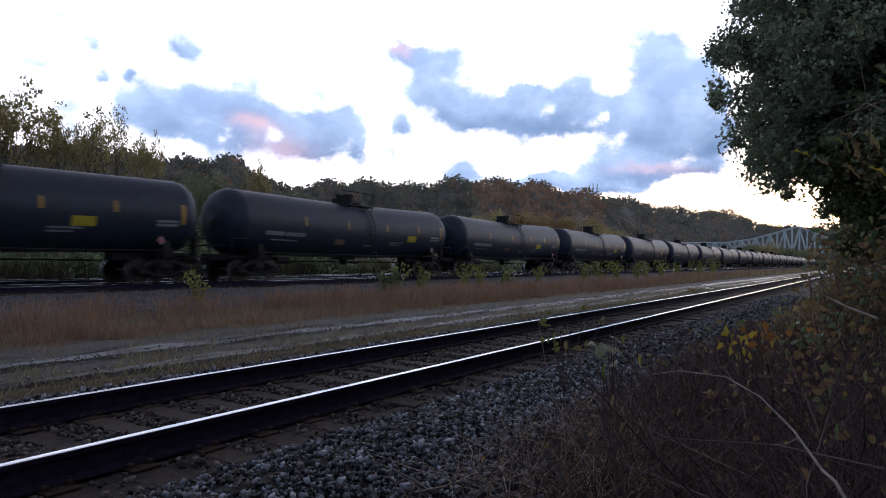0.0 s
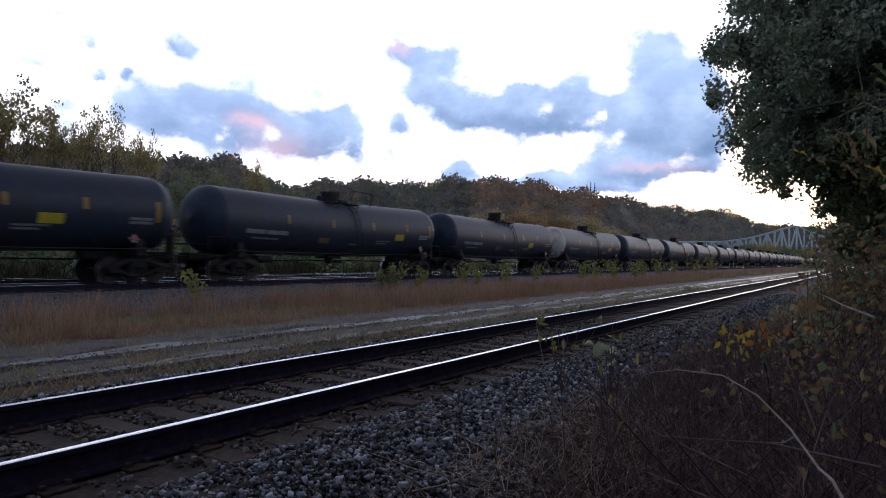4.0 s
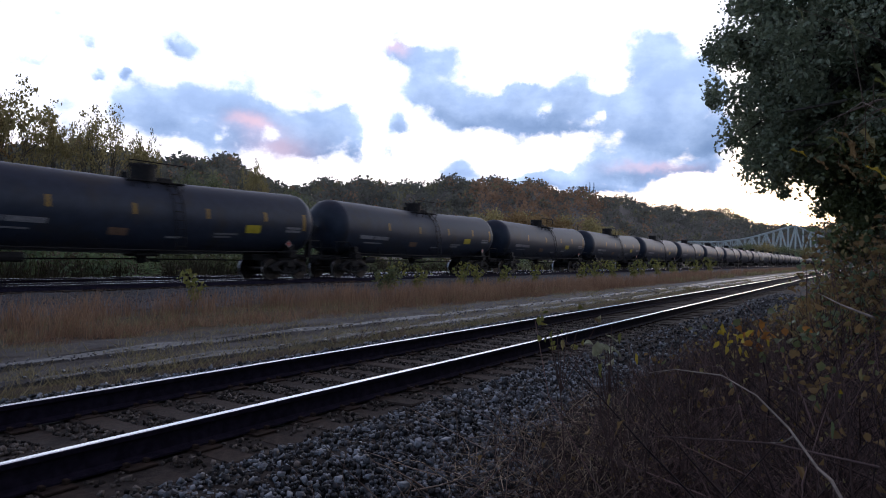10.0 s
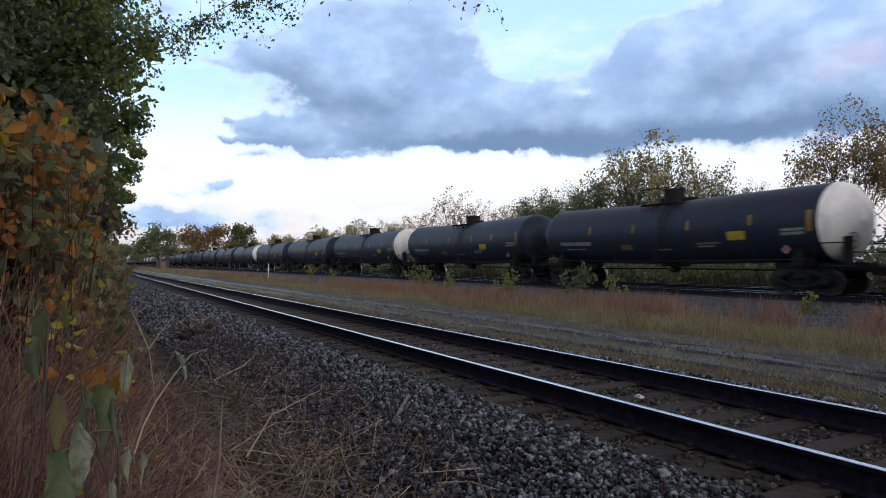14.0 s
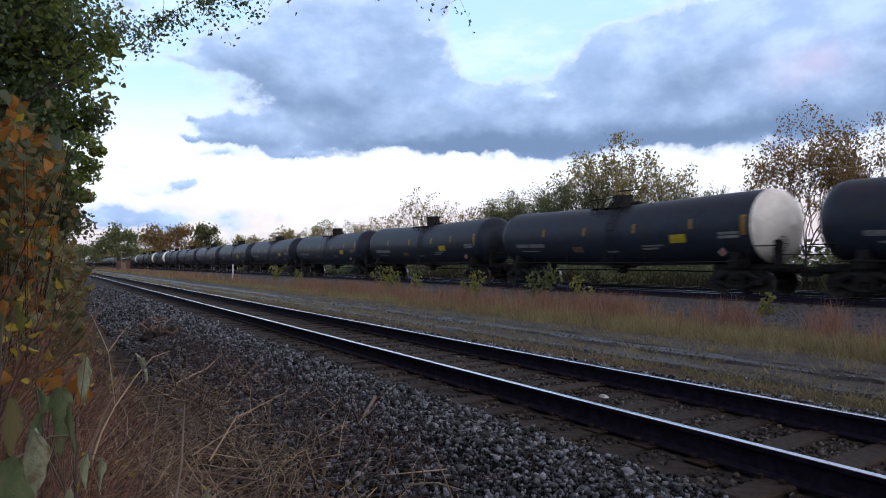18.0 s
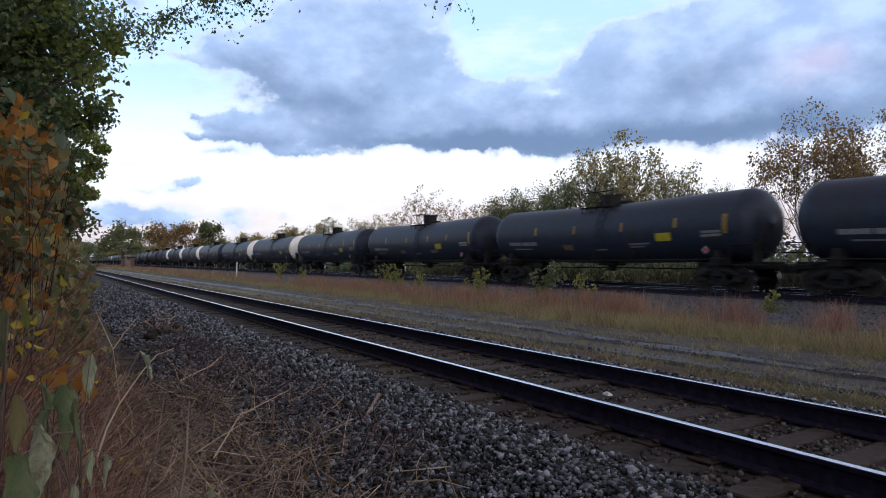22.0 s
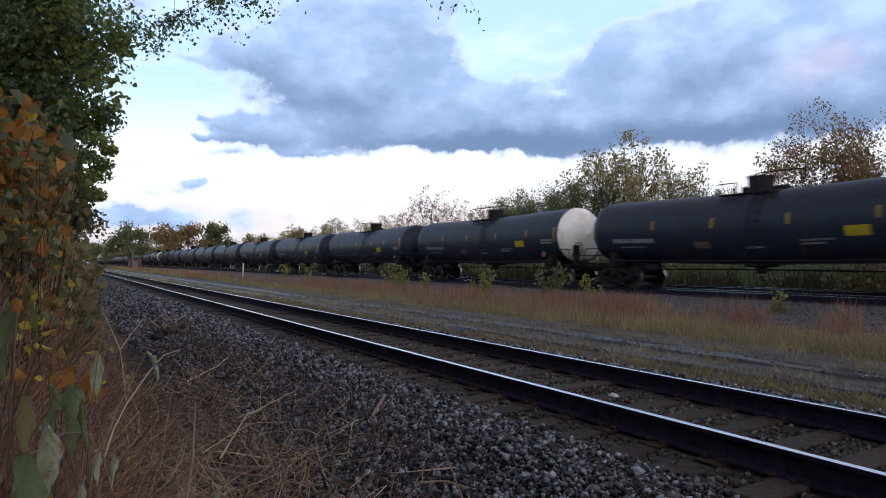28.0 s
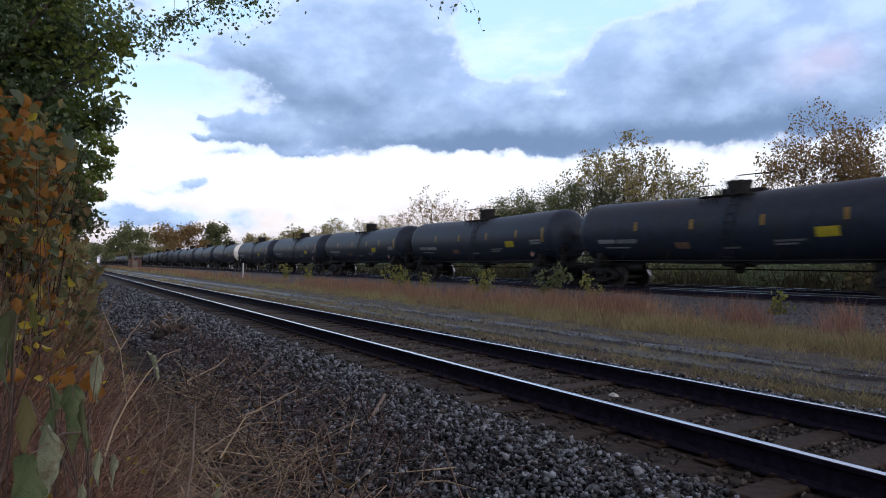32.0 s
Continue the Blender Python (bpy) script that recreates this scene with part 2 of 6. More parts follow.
# ---- materials ----
def surface(name, low, high, scale=8.0, rough=0.8, metal=0.0, bump=0.0, bump_scale=60.0, stain=None, stain_scale=1.5,
            island=0.0, piece=0.0, leaf=0.0, spec=0.2, rough_vary=0.1, coords=3, power=1.0):
    """Two tones in fractal grain, stains at a larger scale, fine relief; island and piece vary it from piece to piece."""
    m = bpy.data.materials.new(name)
    m.use_nodes = True
    tree = m.node_tree
    tree.nodes.clear()
    node, calc, blend, steps, grain, links = make_nodes(tree)
    vec = node("ShaderNodeTexCoord", coords)
    g = grain(vec, scale, 6.0, 0.6)
    f = steps(g, 0.3, 0.7)
    if island:
        f = calc("ADD", calc("MULTIPLY", f, 1 - island), calc("MULTIPLY", node("ShaderNodeNewGeometry", 8), island))
    if piece:
        f = calc("ADD", calc("MULTIPLY", f, 1 - piece), calc("MULTIPLY", node("ShaderNodeObjectInfo", 5), piece))
    if power != 1.0:
        f = calc("POWER", f, power)
    colour = blend(f, low, high)
    if stain:
        colour = blend(steps(grain(vec, stain_scale, 4.0, 0.6), 0.48, 0.68), colour, stain)
    rough_out = calc("ADD", calc("MULTIPLY", calc("SUBTRACT", g, 0.5), rough_vary * 2), rough)
    normal = None
    if bump:
        n = tree.nodes.new("ShaderNodeBump")
        n.inputs["Strength"].default_value, n.inputs["Distance"].default_value = min(1.0, bump), 0.01
        links.new(grain(vec, bump_scale, 5.0, 0.65), n.inputs["Height"])
        normal = n.outputs[0]
    p = node("ShaderNodeBsdfPrincipled", 0, {"Base Color": colour, "Roughness": rough_out, "Metallic": metal,
                                            "Specular IOR Level": spec, "Normal": normal})
    if leaf:
        t = node("ShaderNodeBsdfTranslucent", 0, {"Color": colour, "Normal": normal})
        mix = tree.nodes.new("ShaderNodeMixShader")
        mix.inputs[0].default_value = leaf
        links.new(p, mix.inputs[1]), links.new(t, mix.inputs[2])
        p = mix.outputs[0]
    out = tree.nodes.new("ShaderNodeOutputMaterial")
    links.new(p, out.inputs[0])
    return m


BLACK = surface("black_tank_paint", (0.011, 0.0155, 0.026), (0.021, 0.028, 0.045), 3.0, 0.48, bump=0.12, bump_scale=9.0,
                stain=(0.020, 0.020, 0.022), stain_scale=0.7, piece=0.3, spec=0.2)
HEAD_CREAM = surface("dirty_cream_tank_paint", (0.36, 0.33, 0.28), (0.50, 0.46, 0.40), 4.0, 0.6, stain=(0.30, 0.26, 0.21), stain_scale=1.2)
HEAD_WHITE = surface("white_tank_paint", (0.70, 0.67, 0.60), (0.80, 0.775, 0.71), 4.0, 0.5, stain=(0.64, 0.60, 0.54), stain_scale=1.2)
SOOT = surface("sooty_steel", (0.005, 0.005, 0.006), (0.017, 0.015, 0.014), 6.0, 0.75, bump=0.2)
WHEEL = surface("wheel_steel", (0.02, 0.018, 0.016), (0.05, 0.042, 0.036), 9.0, 0.55, metal=0.6)
TREAD = surface("polished_tread", (0.35, 0.35, 0.37), (0.5, 0.5, 0.52), 20.0, 0.28, metal=1.0)
REFLECT = surface("yellow_reflector", (0.16, 0.09, 0.015), (0.27, 0.165, 0.025), 7.0, 0.45, piece=0.5)
PANEL = surface("yellow_panel_paint", (0.24, 0.19, 0.015), (0.38, 0.31, 0.025), 5.0, 0.45, piece=0.4)
STENCIL = surface("faded_stencil", (0.08, 0.08, 0.088), (0.24, 0.24, 0.25), 12.0, 0.6, piece=0.4)
STENCIL_RED = surface("red_stencil", (0.075, 0.034, 0.014), (0.12, 0.055, 0.02), 12.0, 0.6)
PLACARD = surface("placard_white", (0.22, 0.20, 0.19), (0.30, 0.28, 0.27), 12.0, 0.5)
PLACARD_RED = surface("placard_red", (0.20, 0.03, 0.025), (0.26, 0.045, 0.035), 12.0, 0.5)
WET_STONE = surface("wet_rut_stone", (0.018, 0.018, 0.018), (0.085, 0.083, 0.082), 30.0, 0.2, island=0.8, spec=1.0)
RAIL_TOP = surface("polished_rail_head", (0.74, 0.74, 0.77), (0.88, 0.88, 0.90), 14.0, 0.2, metal=1.0, rough_vary=0.06)
CRIB = surface("dirty_crib_fill", (0.020, 0.017, 0.015), (0.065, 0.054, 0.046), 12.0, 0.95, bump=0.9, bump_scale=40, stain=(0.05, 0.045, 0.04), stain_scale=2.0)
CRIB_STONE = surface("brown_crib_stone", (0.010, 0.009, 0.008), (0.21, 0.18, 0.155), 40.0, 0.8, bump=0.4, bump_scale=120, island=0.8, power=2.0)
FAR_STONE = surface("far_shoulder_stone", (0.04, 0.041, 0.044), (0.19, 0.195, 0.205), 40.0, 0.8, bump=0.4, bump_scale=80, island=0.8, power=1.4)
RAIL_SIDE = surface("blue_black_rail_web", (0.008, 0.007, 0.015), (0.022, 0.018, 0.032), 12.0, 0.8, bump=0.3, bump_scale=90, spec=0.08)
TIE = surface("weathered_tie_wood", (0.020, 0.016, 0.014), (0.075, 0.058, 0.046), 14.0, 0.9, bump=0.6, bump_scale=45, piece=0.4)
PLATE = surface("rusty_plate", (0.020, 0.014, 0.012), (0.045, 0.03, 0.022), 18.0, 0.8)
STONE = surface("ballast_stone", (0.006, 0.0065, 0.008), (0.37, 0.395, 0.43), 40.0, 0.6, spec=0.35, bump=0.2, bump_scale=120, island=0.85, power=2.6)
# near-black: the shade in gaps between the loose stones is in this colour
BALLAST_GAP_SHADE = surface("ballast_bed", (0.008, 0.008, 0.008), (0.035, 0.035, 0.035), 30.0, 0.9, bump=1.0, bump_scale=24,
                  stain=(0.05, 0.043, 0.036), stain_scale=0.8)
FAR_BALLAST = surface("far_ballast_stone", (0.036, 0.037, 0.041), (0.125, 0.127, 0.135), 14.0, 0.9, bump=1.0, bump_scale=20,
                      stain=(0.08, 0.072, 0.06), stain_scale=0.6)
ROAD = surface("grit_road", (0.036, 0.032, 0.029), (0.096, 0.086, 0.077), 9.0, 0.8, bump=0.6, bump_scale=30,
               stain=(0.055, 0.05, 0.042), stain_scale=0.9, rough_vary=0.15)
RUT = surface("pale_rut_gravel", (0.020, 0.019, 0.018), (0.060, 0.057, 0.054), 16.0, 0.42, bump=0.9, bump_scale=40,
              stain=(0.05, 0.05, 0.05), stain_scale=2.2, rough_vary=0.3)
SOIL = surface("dry_soil", (0.050, 0.038, 0.028), (0.115, 0.088, 0.062), 3.0, 0.95, bump=0.9, bump_scale=12,
               stain=(0.06, 0.06, 0.025), stain_scale=0.35)
FOREST_FLOOR = surface("wooded_slope", (0.075, 0.070, 0.064), (0.105, 0.098, 0.084), 0.05, 0.95)
GRASS_RED = surface("dry_red_grass", (0.15, 0.083, 0.052), (0.40, 0.265, 0.165), 0.5, 0.8, island=0.7, leaf=0.3)
GRASS_RUST = surface("rust_red_grass", (0.14, 0.068, 0.05), (0.40, 0.24, 0.175), 0.5, 0.8, island=0.7, leaf=0.3)
GRASS_GREEN = surface("green_grass", (0.14, 0.125, 0.06), (0.41, 0.35, 0.185), 0.6, 0.8, island=0.7, leaf=0.3)
WEED = surface("yellow_green_weed", (0.13, 0.15, 0.04), (0.27, 0.25, 0.07), 2.0, 0.7, island=0.7, leaf=0.35)
LEAF_DARK = surface("dark_green_leaf", (0.074, 0.113, 0.056), (0.245, 0.315, 0.148), 0.7, 0.42, island=0.6, leaf=0.45, spec=0.6)
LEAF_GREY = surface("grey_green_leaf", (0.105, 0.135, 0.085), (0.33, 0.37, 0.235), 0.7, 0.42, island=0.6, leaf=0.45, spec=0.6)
LEAF_MID = surface("dusty_green_leaf", (0.075, 0.098, 0.042), (0.21, 0.225, 0.10), 0.5, 0.45, island=0.6, leaf=0.45, spec=0.5)
LEAF_OLIVE = surface("olive_autumn_leaf", (0.16, 0.145, 0.060), (0.42, 0.35, 0.16), 0.5, 0.65, island=0.6, leaf=0.5)
LEAF_RUST = surface("rust_autumn_leaf", (0.15, 0.10, 0.045), (0.32, 0.22, 0.10), 0.5, 0.65, island=0.6, leaf=0.5)
LEAF_ORANGE = surface("orange_autumn_leaf", (0.25, 0.10, 0.025), (0.55, 0.27, 0.06), 1.2, 0.6, island=0.7, leaf=0.35)
LEAF_YELLOW = surface("yellow_leaf", (0.36, 0.27, 0.03), (0.60, 0.46, 0.06), 2.0, 0.55, island=0.5, leaf=0.35)
LEAF_BROAD = surface("wilting_broad_leaf", (0.085, 0.125, 0.05), (0.27, 0.31, 0.15), 14.0, 0.6, island=0.3, leaf=0.3, bump=0.6, bump_scale=60, stain=(0.16, 0.13, 0.06), stain_scale=14.0)
LEAF_PALE = surface("pale_underside_leaf", (0.26, 0.28, 0.16), (0.54, 0.55, 0.38), 14.0, 0.7, island=0.3, leaf=0.25, bump=0.6, bump_scale=60, stain=(0.20, 0.15, 0.08), stain_scale=16.0)
BARK = surface("grey_bark", (0.040, 0.034, 0.028), (0.11, 0.098, 0.082), 9.0, 0.9, bump=0.8, bump_scale=25)
TWIG = surface("brown_twig", (0.055, 0.040, 0.035), (0.33, 0.245, 0.19), 6.0, 0.85, island=0.6)
STRAW = surface("straw_stalk", (0.26, 0.19, 0.12), (0.62, 0.49, 0.33), 6.0, 0.8, island=0.7)
BRANCH = surface("bleached_branch", (0.17, 0.14, 0.115), (0.34, 0.29, 0.24), 14.0, 0.8, bump=0.4)
STEEL_BLUE = surface("pale_blue_bridge_paint", (0.37, 0.43, 0.42), (0.46, 0.52, 0.51), 0.2, 0.6)
POLE = surface("pole_wood", (0.10, 0.085, 0.07), (0.18, 0.16, 0.14), 6.0, 0.9)
PALE = surface("pale_paint", (0.5, 0.5, 0.48), (0.68, 0.68, 0.66), 6.0, 0.7)


# ---- geometry helpers ----
class Geo:
    """Collects vertices and faces, then becomes one mesh."""

    def __init__(self):
        self.v, self.f, self.m = [], [], []

    def face(self, idx, mi=0):
        self.f.append(tuple(idx))
        self.m.append(mi)

    def box(self, x0, x1, y0, y1, z0, z1, mi=0, b=0.0):
        """A box whose upper and outer edges are chamfered by b."""
        n = len(self.v)
        if b <= 0:
            self.v += [(x, y, z) for z in (z0, z1) for y in (y0, y1) for x in (x0, x1)]
            for q in ((0, 2, 3, 1), (4, 5, 7, 6), (0, 1, 5, 4), (2, 6, 7, 3), (0, 4, 6, 2), (1, 3, 7, 5)):
                self.face([n + i for i in q], mi)
            return self
        rings = [(b, z0), (0, z0 + b), (0, z1 - b), (b, z1)]
        for inset, z in rings:
            xa, xb, ya, yb = x0 + inset, x1 - inset, y0 + inset, y1 - inset
            self.v += [(xa, ya, z), (xb, ya, z), (xb, yb, z), (xa, yb, z)]
        for r in range(3):
            for i in range(4):
                a, c = n + r * 4 + i, n + r * 4 + (i + 1) % 4
                self.face((a, c, c + 4, a + 4), mi)
        self.face((n + 3, n + 2, n + 1, n), mi)
        self.face((n + 12, n + 13, n + 14, n + 15), mi)
        return self

    def tube(self, pts, radii, seg=6, mi=0, caps=True):
        """A round bar along a line of points with a radius at each."""
        pts = [Vector(p) for p in pts]
        if not isinstance(radii, (list, tuple)):
            radii = [radii] * len(pts)
        n = len(self.v)
        for i, p in enumerate(pts):
            d = (pts[min(i + 1, len(pts) - 1)] - pts[max(i - 1, 0)]).normalized()
            side = d.cross(Vector((0, 0, 1)) if abs(d.z) < 0.9 else Vector((1, 0, 0))).normalized()
            up = side.cross(d)
            for k in range(seg):
                a = 2 * math.pi * k / seg
                self.v.append(tuple(p + (side * math.cos(a) + up * math.sin(a)) * radii[i]))
        for i in range(len(pts) - 1):
            for k in range(seg):
                a, c = n + i * seg + k, n + i * seg + (k + 1) % seg
                self.face((a, c, c + seg, a + seg), mi)
        if caps:
            self.face([n + k for k in reversed(range(seg))], mi)
            self.face([n + (len(pts) - 1) * seg + k for k in range(seg)], mi)
        return self

    def lathe(self, rings, seg=24, axis="x", mi=0, centre=(0, 0)):
        """Turned about an axis: rings of (place along it, radius, sideways shift up)."""
        n = len(self.v)
        for ring in rings:
            s, r = ring[0], ring[1]
            lift = ring[2] if len(ring) > 2 else 0.0
            for k in range(seg):
                a = 2 * math.pi * k / seg
                u, w = r * math.cos(a), r * math.sin(a)
                if axis == "x":
                    self.v.append((s, centre[0] + u, centre[1] + w + lift))
                elif axis == "y":
                    self.v.append((centre[0] + u, s, centre[1] + w + lift))
                else:
                    self.v.append((centre[0] + u, centre[1] + w, s))
        flip = axis == "y"
        for i in range(len(rings) - 1):
            for k in range(seg):
                a, c = n + i * seg + k, n + i * seg + (k + 1) % seg
                q = (a, c, c + seg, a + seg)
                self.face(q[::-1] if not flip else q, mi)
        return self

    def disc(self, ring_start, seg, mi=0):
        self.face(range(ring_start, ring_start + seg), mi)

    def mesh(self, name, mats, smooth=False):
        me = bpy.data.meshes.new(name)
        me.from_pydata(self.v, [], self.f)
        for m in mats if isinstance(mats, (list, tuple)) else [mats]:
            me.materials.append(m)
        me.polygons.foreach_set("material_index", self.m)
        if smooth:
            me.polygons.foreach_set("use_smooth", [True] * len(self.f))
        me.update()
        return me


def array_mesh(name, verts, faces, mats, mat_index=None, smooth=False):
    """A mesh from numpy arrays of vertices and of equal-sided faces."""
    me = bpy.data.meshes.new(name)
    k = faces.shape[1]
    me.vertices.add(len(verts))
    me.vertices.foreach_set("co", np.ascontiguousarray(verts, dtype=np.float32).ravel())
    me.loops.add(faces.size)
    me.loops.foreach_set("vertex_index", np.ascontiguousarray(faces, dtype=np.int32).ravel())
    me.polygons.add(len(faces))
    me.polygons.foreach_set("loop_start", np.arange(0, faces.size, k, dtype=np.int32))
    if mat_index is not None:
        me.polygons.foreach_set("material_index", mat_index.astype(np.int32))
    if smooth:
        me.polygons.foreach_set("use_smooth", np.ones(len(faces), dtype=bool))
    for m in mats if isinstance(mats, (list, tuple)) else [mats]:
        me.materials.append(m)
    me.update(calc_edges=True)
    me.validate()
    return me


def part(name, geo, mats, parent, label="", smooth=False):
    me = geo if isinstance(geo, bpy.types.Mesh) else geo.mesh(name, mats, smooth)
    ob = new(name, me)
    ob.parent = parent
    return tagged(ob, label)


def thing(name, label, category, group="", kind="", at=None):
    ob = tagged(new(name), label, category, group, kind)
    if at is not None:
        ob.matrix_basis = at
    return ob


def shaped_leaves(centres, size, spread=0.5, seed=0, droop=0.5):
    """Leaves of six corners folded along the midrib."""
    r = np.random.default_rng(seed)
    n = len(centres)
    d = r.normal(size=(n, 3))
    d[:, 2] -= droop
    d /= np.linalg.norm(d, axis=1)[:, None]
    s = np.cross(d, r.normal(size=(n, 3)))
    s /= np.linalg.norm(s, axis=1)[:, None] + 1e-9
    up = np.cross(d, s)
    k = size * r.uniform(1 - spread, 1 + spread, n)[:, None]
    w, lift = r.uniform(0.22, 0.42, n)[:, None], r.uniform(0.05, 0.3, n)[:, None]
    base, tip = centres - d * k * 0.5, centres + d * k * 0.5 - up * k * 0.12
    l1, l2 = centres - d * k * 0.22 + s * k * w + up * k * lift, centres + d * k * 0.16 + s * k * w * 0.85 + up * k * lift
    r1, r2 = centres - d * k * 0.22 - s * k * w + up * k * lift, centres + d * k * 0.16 - s * k * w * 0.85 + up * k * lift
    v = np.stack([base, l1, l2, tip, r2, r1], axis=1).reshape(-1, 3)
    return v, (np.arange(n)[:, None, None] * 6 + np.array([[0, 1, 2, 3], [0, 3, 4, 5]])[None]).reshape(-1, 4)


def leaf_cards(centres, size, spread=0.5, seed=0, droop=0.3):
    """Pointed leaves (four corners, folded a little) round the given centres."""
    r = np.random.default_rng(seed)
    n = len(centres)
    d = r.normal(size=(n, 3))
    d[:, 2] -= droop
    d /= np.linalg.norm(d, axis=1)[:, None]
    s = np.cross(d, r.normal(size=(n, 3)))
    s /= np.linalg.norm(s, axis=1)[:, None] + 1e-9
    size = size * r.uniform(1 - spread, 1 + spread, n)[:, None]
    up = np.cross(d, s) * 0.12
    v = np.stack([centres - d * size * 0.5, centres + s * size * 0.32 + up * size, centres + d * size * 0.5,
                  centres - s * size * 0.32 + up * size], axis=1).reshape(-1, 3)
    f = np.arange(4 * n).reshape(-1, 4)
    return v, f


# ---- the ground ----
# height of the land across the line, from the bank behind the camera to the woods past the far rails
ACROSS = [(-60, 0.3), (-8, -0.1), (-2.0, -0.38), (0.6, -0.42), (1.4, -0.50), (7.2, -0.50), (7.6, -0.33), (11.4, -0.36), (12.2, -0.38), (18.2, -0.42),
          (19.0, -0.62), (31.2, -0.62), (32.5, -0.35), (45, 0.2), (70, 0.5), (2500, 0.5)]


def land(x, y):
    return np.interp(y, [a for a, _ in ACROSS], [b for _, b in ACROSS])


def build_ground():
    xs = np.unique(np.concatenate([np.linspace(-2500, -60, 40), np.linspace(-60, 60, 161), np.linspace(60, 2500, 40)]))
    ys = np.unique(np.concatenate([[-2500, -1000, -300, -120], np.linspace(-60, 0, 30), np.linspace(0, 46, 110), np.linspace(46, 120, 15), [300, 1000, 2500]]))
    gx, gy = np.meshgrid(xs, ys)
    z = land(gx, gy) + np.where(np.abs(gx) < 70, 0.03 * np.sin(gx * 1.7 + np.sin(gy * 2.3) * 2) * np.cos(gy * 1.9), 0) * (gy < 60)
    v = np.stack([gx, gy, z], axis=-1).reshape(-1, 3)
    nx, ny = len(xs), len(ys)
    i = np.arange(nx * ny).reshape(ny, nx)
    f = np.stack([i[:-1, :-1], i[:-1, 1:], i[1:, 1:], i[1:, :-1]], axis=-1).reshape(-1, 4)
    return tagged(new("ground", array_mesh("ground", v, f, SOIL, smooth=True)), "dry weedy soil beside the railway", "ground", kind="structure")


build_ground()


def strip(name, profile, mats, label, category, x0=-700, x1=700, fine=70, step=0.5, rough=0.02, wave=0.0):
    """A long bed along the line with the given section (y, z), a little uneven near the middle."""
    xs = np.unique(np.concatenate([np.linspace(x0, -fine, 30), np.arange(-fine, fine + step, step), np.linspace(fine, x1, 30)]))
    ys, zs = np.array(profile)[:, 0], np.array(profile)[:, 1]
    yy = np.unique(np.concatenate([ys, np.linspace(ys[0], ys[-1], max(8, int((ys[-1] - ys[0]) / 0.2)))]))
    zz = np.interp(yy, ys, zs)
    gx, gy = np.meshgrid(xs, yy)
    gz = np.repeat(zz[:, None], len(xs), 1)
    r = np.random.default_rng(len(name))
    gz = gz + r.normal(size=gz.shape) * rough * ((gy > ys[0] + 0.05) & (gy < ys[-1] - 0.05))
    mid = (ys[0] + ys[-1]) / 2
    gy = mid + (gy - mid) * (1 + wave * (np.sin(gx * 0.9 + mid) + 0.6 * np.sin(gx * 2.3))) + wave * 0.4 * np.sin(gx * 0.27 + mid * 2)
    v = np.stack([gx, gy, gz], axis=-1).reshape(-1, 3)
    nx, ny = len(xs), len(yy)
    i = np.arange(nx * ny).reshape(ny, nx)
    f = np.stack([i[:-1, :-1], i[:-1, 1:], i[1:, 1:], i[1:, :-1]], axis=-1).reshape(-1, 4)
    return tagged(new(name, array_mesh(name, v, f, mats, smooth=True)), label, category, kind="structure")


NEAR, GAUGE = 4.074, 1.506
MID1 = NEAR + GAUGE / 2
MID2, MID3 = 23.5, 27.8
LIFT2 = 0.04
strip("ballast_bed", [(0.9, -0.58), (1.5, -0.47), (2.9, -0.265), (3.3, -0.235), (6.4, -0.235), (6.8, -0.275), (7.5, -0.43)], BALLAST_GAP_SHADE,
      "crushed-stone ballast bed under the near track, darkened like the gaps between stones", "ballast")
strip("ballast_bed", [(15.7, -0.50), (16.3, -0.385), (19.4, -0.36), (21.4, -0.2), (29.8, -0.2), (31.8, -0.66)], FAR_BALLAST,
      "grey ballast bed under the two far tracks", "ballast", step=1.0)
strip("service_road", [(8.1, -0.36), (8.5, -0.31), (9.0, -0.33), (9.5, -0.29), (10.0, -0.32), (10.6, -0.30), (11.3, -0.38)], ROAD,
      "grey grit service road between the tracks", "road", rough=0.014, wave=0.05)
strip("crib_fill", [(2.95, -0.26), (3.15, -0.209), (6.5, -0.209), (6.7, -0.25)], CRIB, "brown dirt and grit packed between the ties", "ballast", rough=0.006)
for ya, yb in ((7.85, 8.2), (9.0, 9.45)):
    strip("wheel_rut", [(ya, -0.36), (ya + 0.06, -0.285), (yb - 0.06, -0.275), (yb, -0.35)], RUT, "pale gravel wheel track of the service road", "road", rough=0.014, wave=0.2)


def rail_mesh(length=1400.0):
    half = [(0.075, -0.185), (0.075, -0.172), (0.016, -0.152), (0.0085, -0.10), (0.0085, -0.05), (0.034, -0.036), (0.036, -0.010), (0.031, -0.003), (0.019, 0.0)]
    sect = half + [(-y, z) for y, z in reversed(half)]
    g = Geo()
    xs = [-length / 2, -60, -20, 0, 20, 60, length / 2]
    for x in xs:
        g.v += [(x, y, z) for y, z in sect]
    k = len(sect)
    for i in range(len(xs) - 1):
        for j in range(k):
            a, c = i * k + j, i * k + (j + 1) % k
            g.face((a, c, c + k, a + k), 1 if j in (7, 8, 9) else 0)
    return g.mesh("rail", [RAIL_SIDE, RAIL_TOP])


RAIL = rail_mesh()


def tie_mesh():
    g = Geo()
    g.box(-0.115, 0.115, -1.3, 1.3, -0.18, 0.0, b=0.012)
    return g.mesh("tie", TIE)


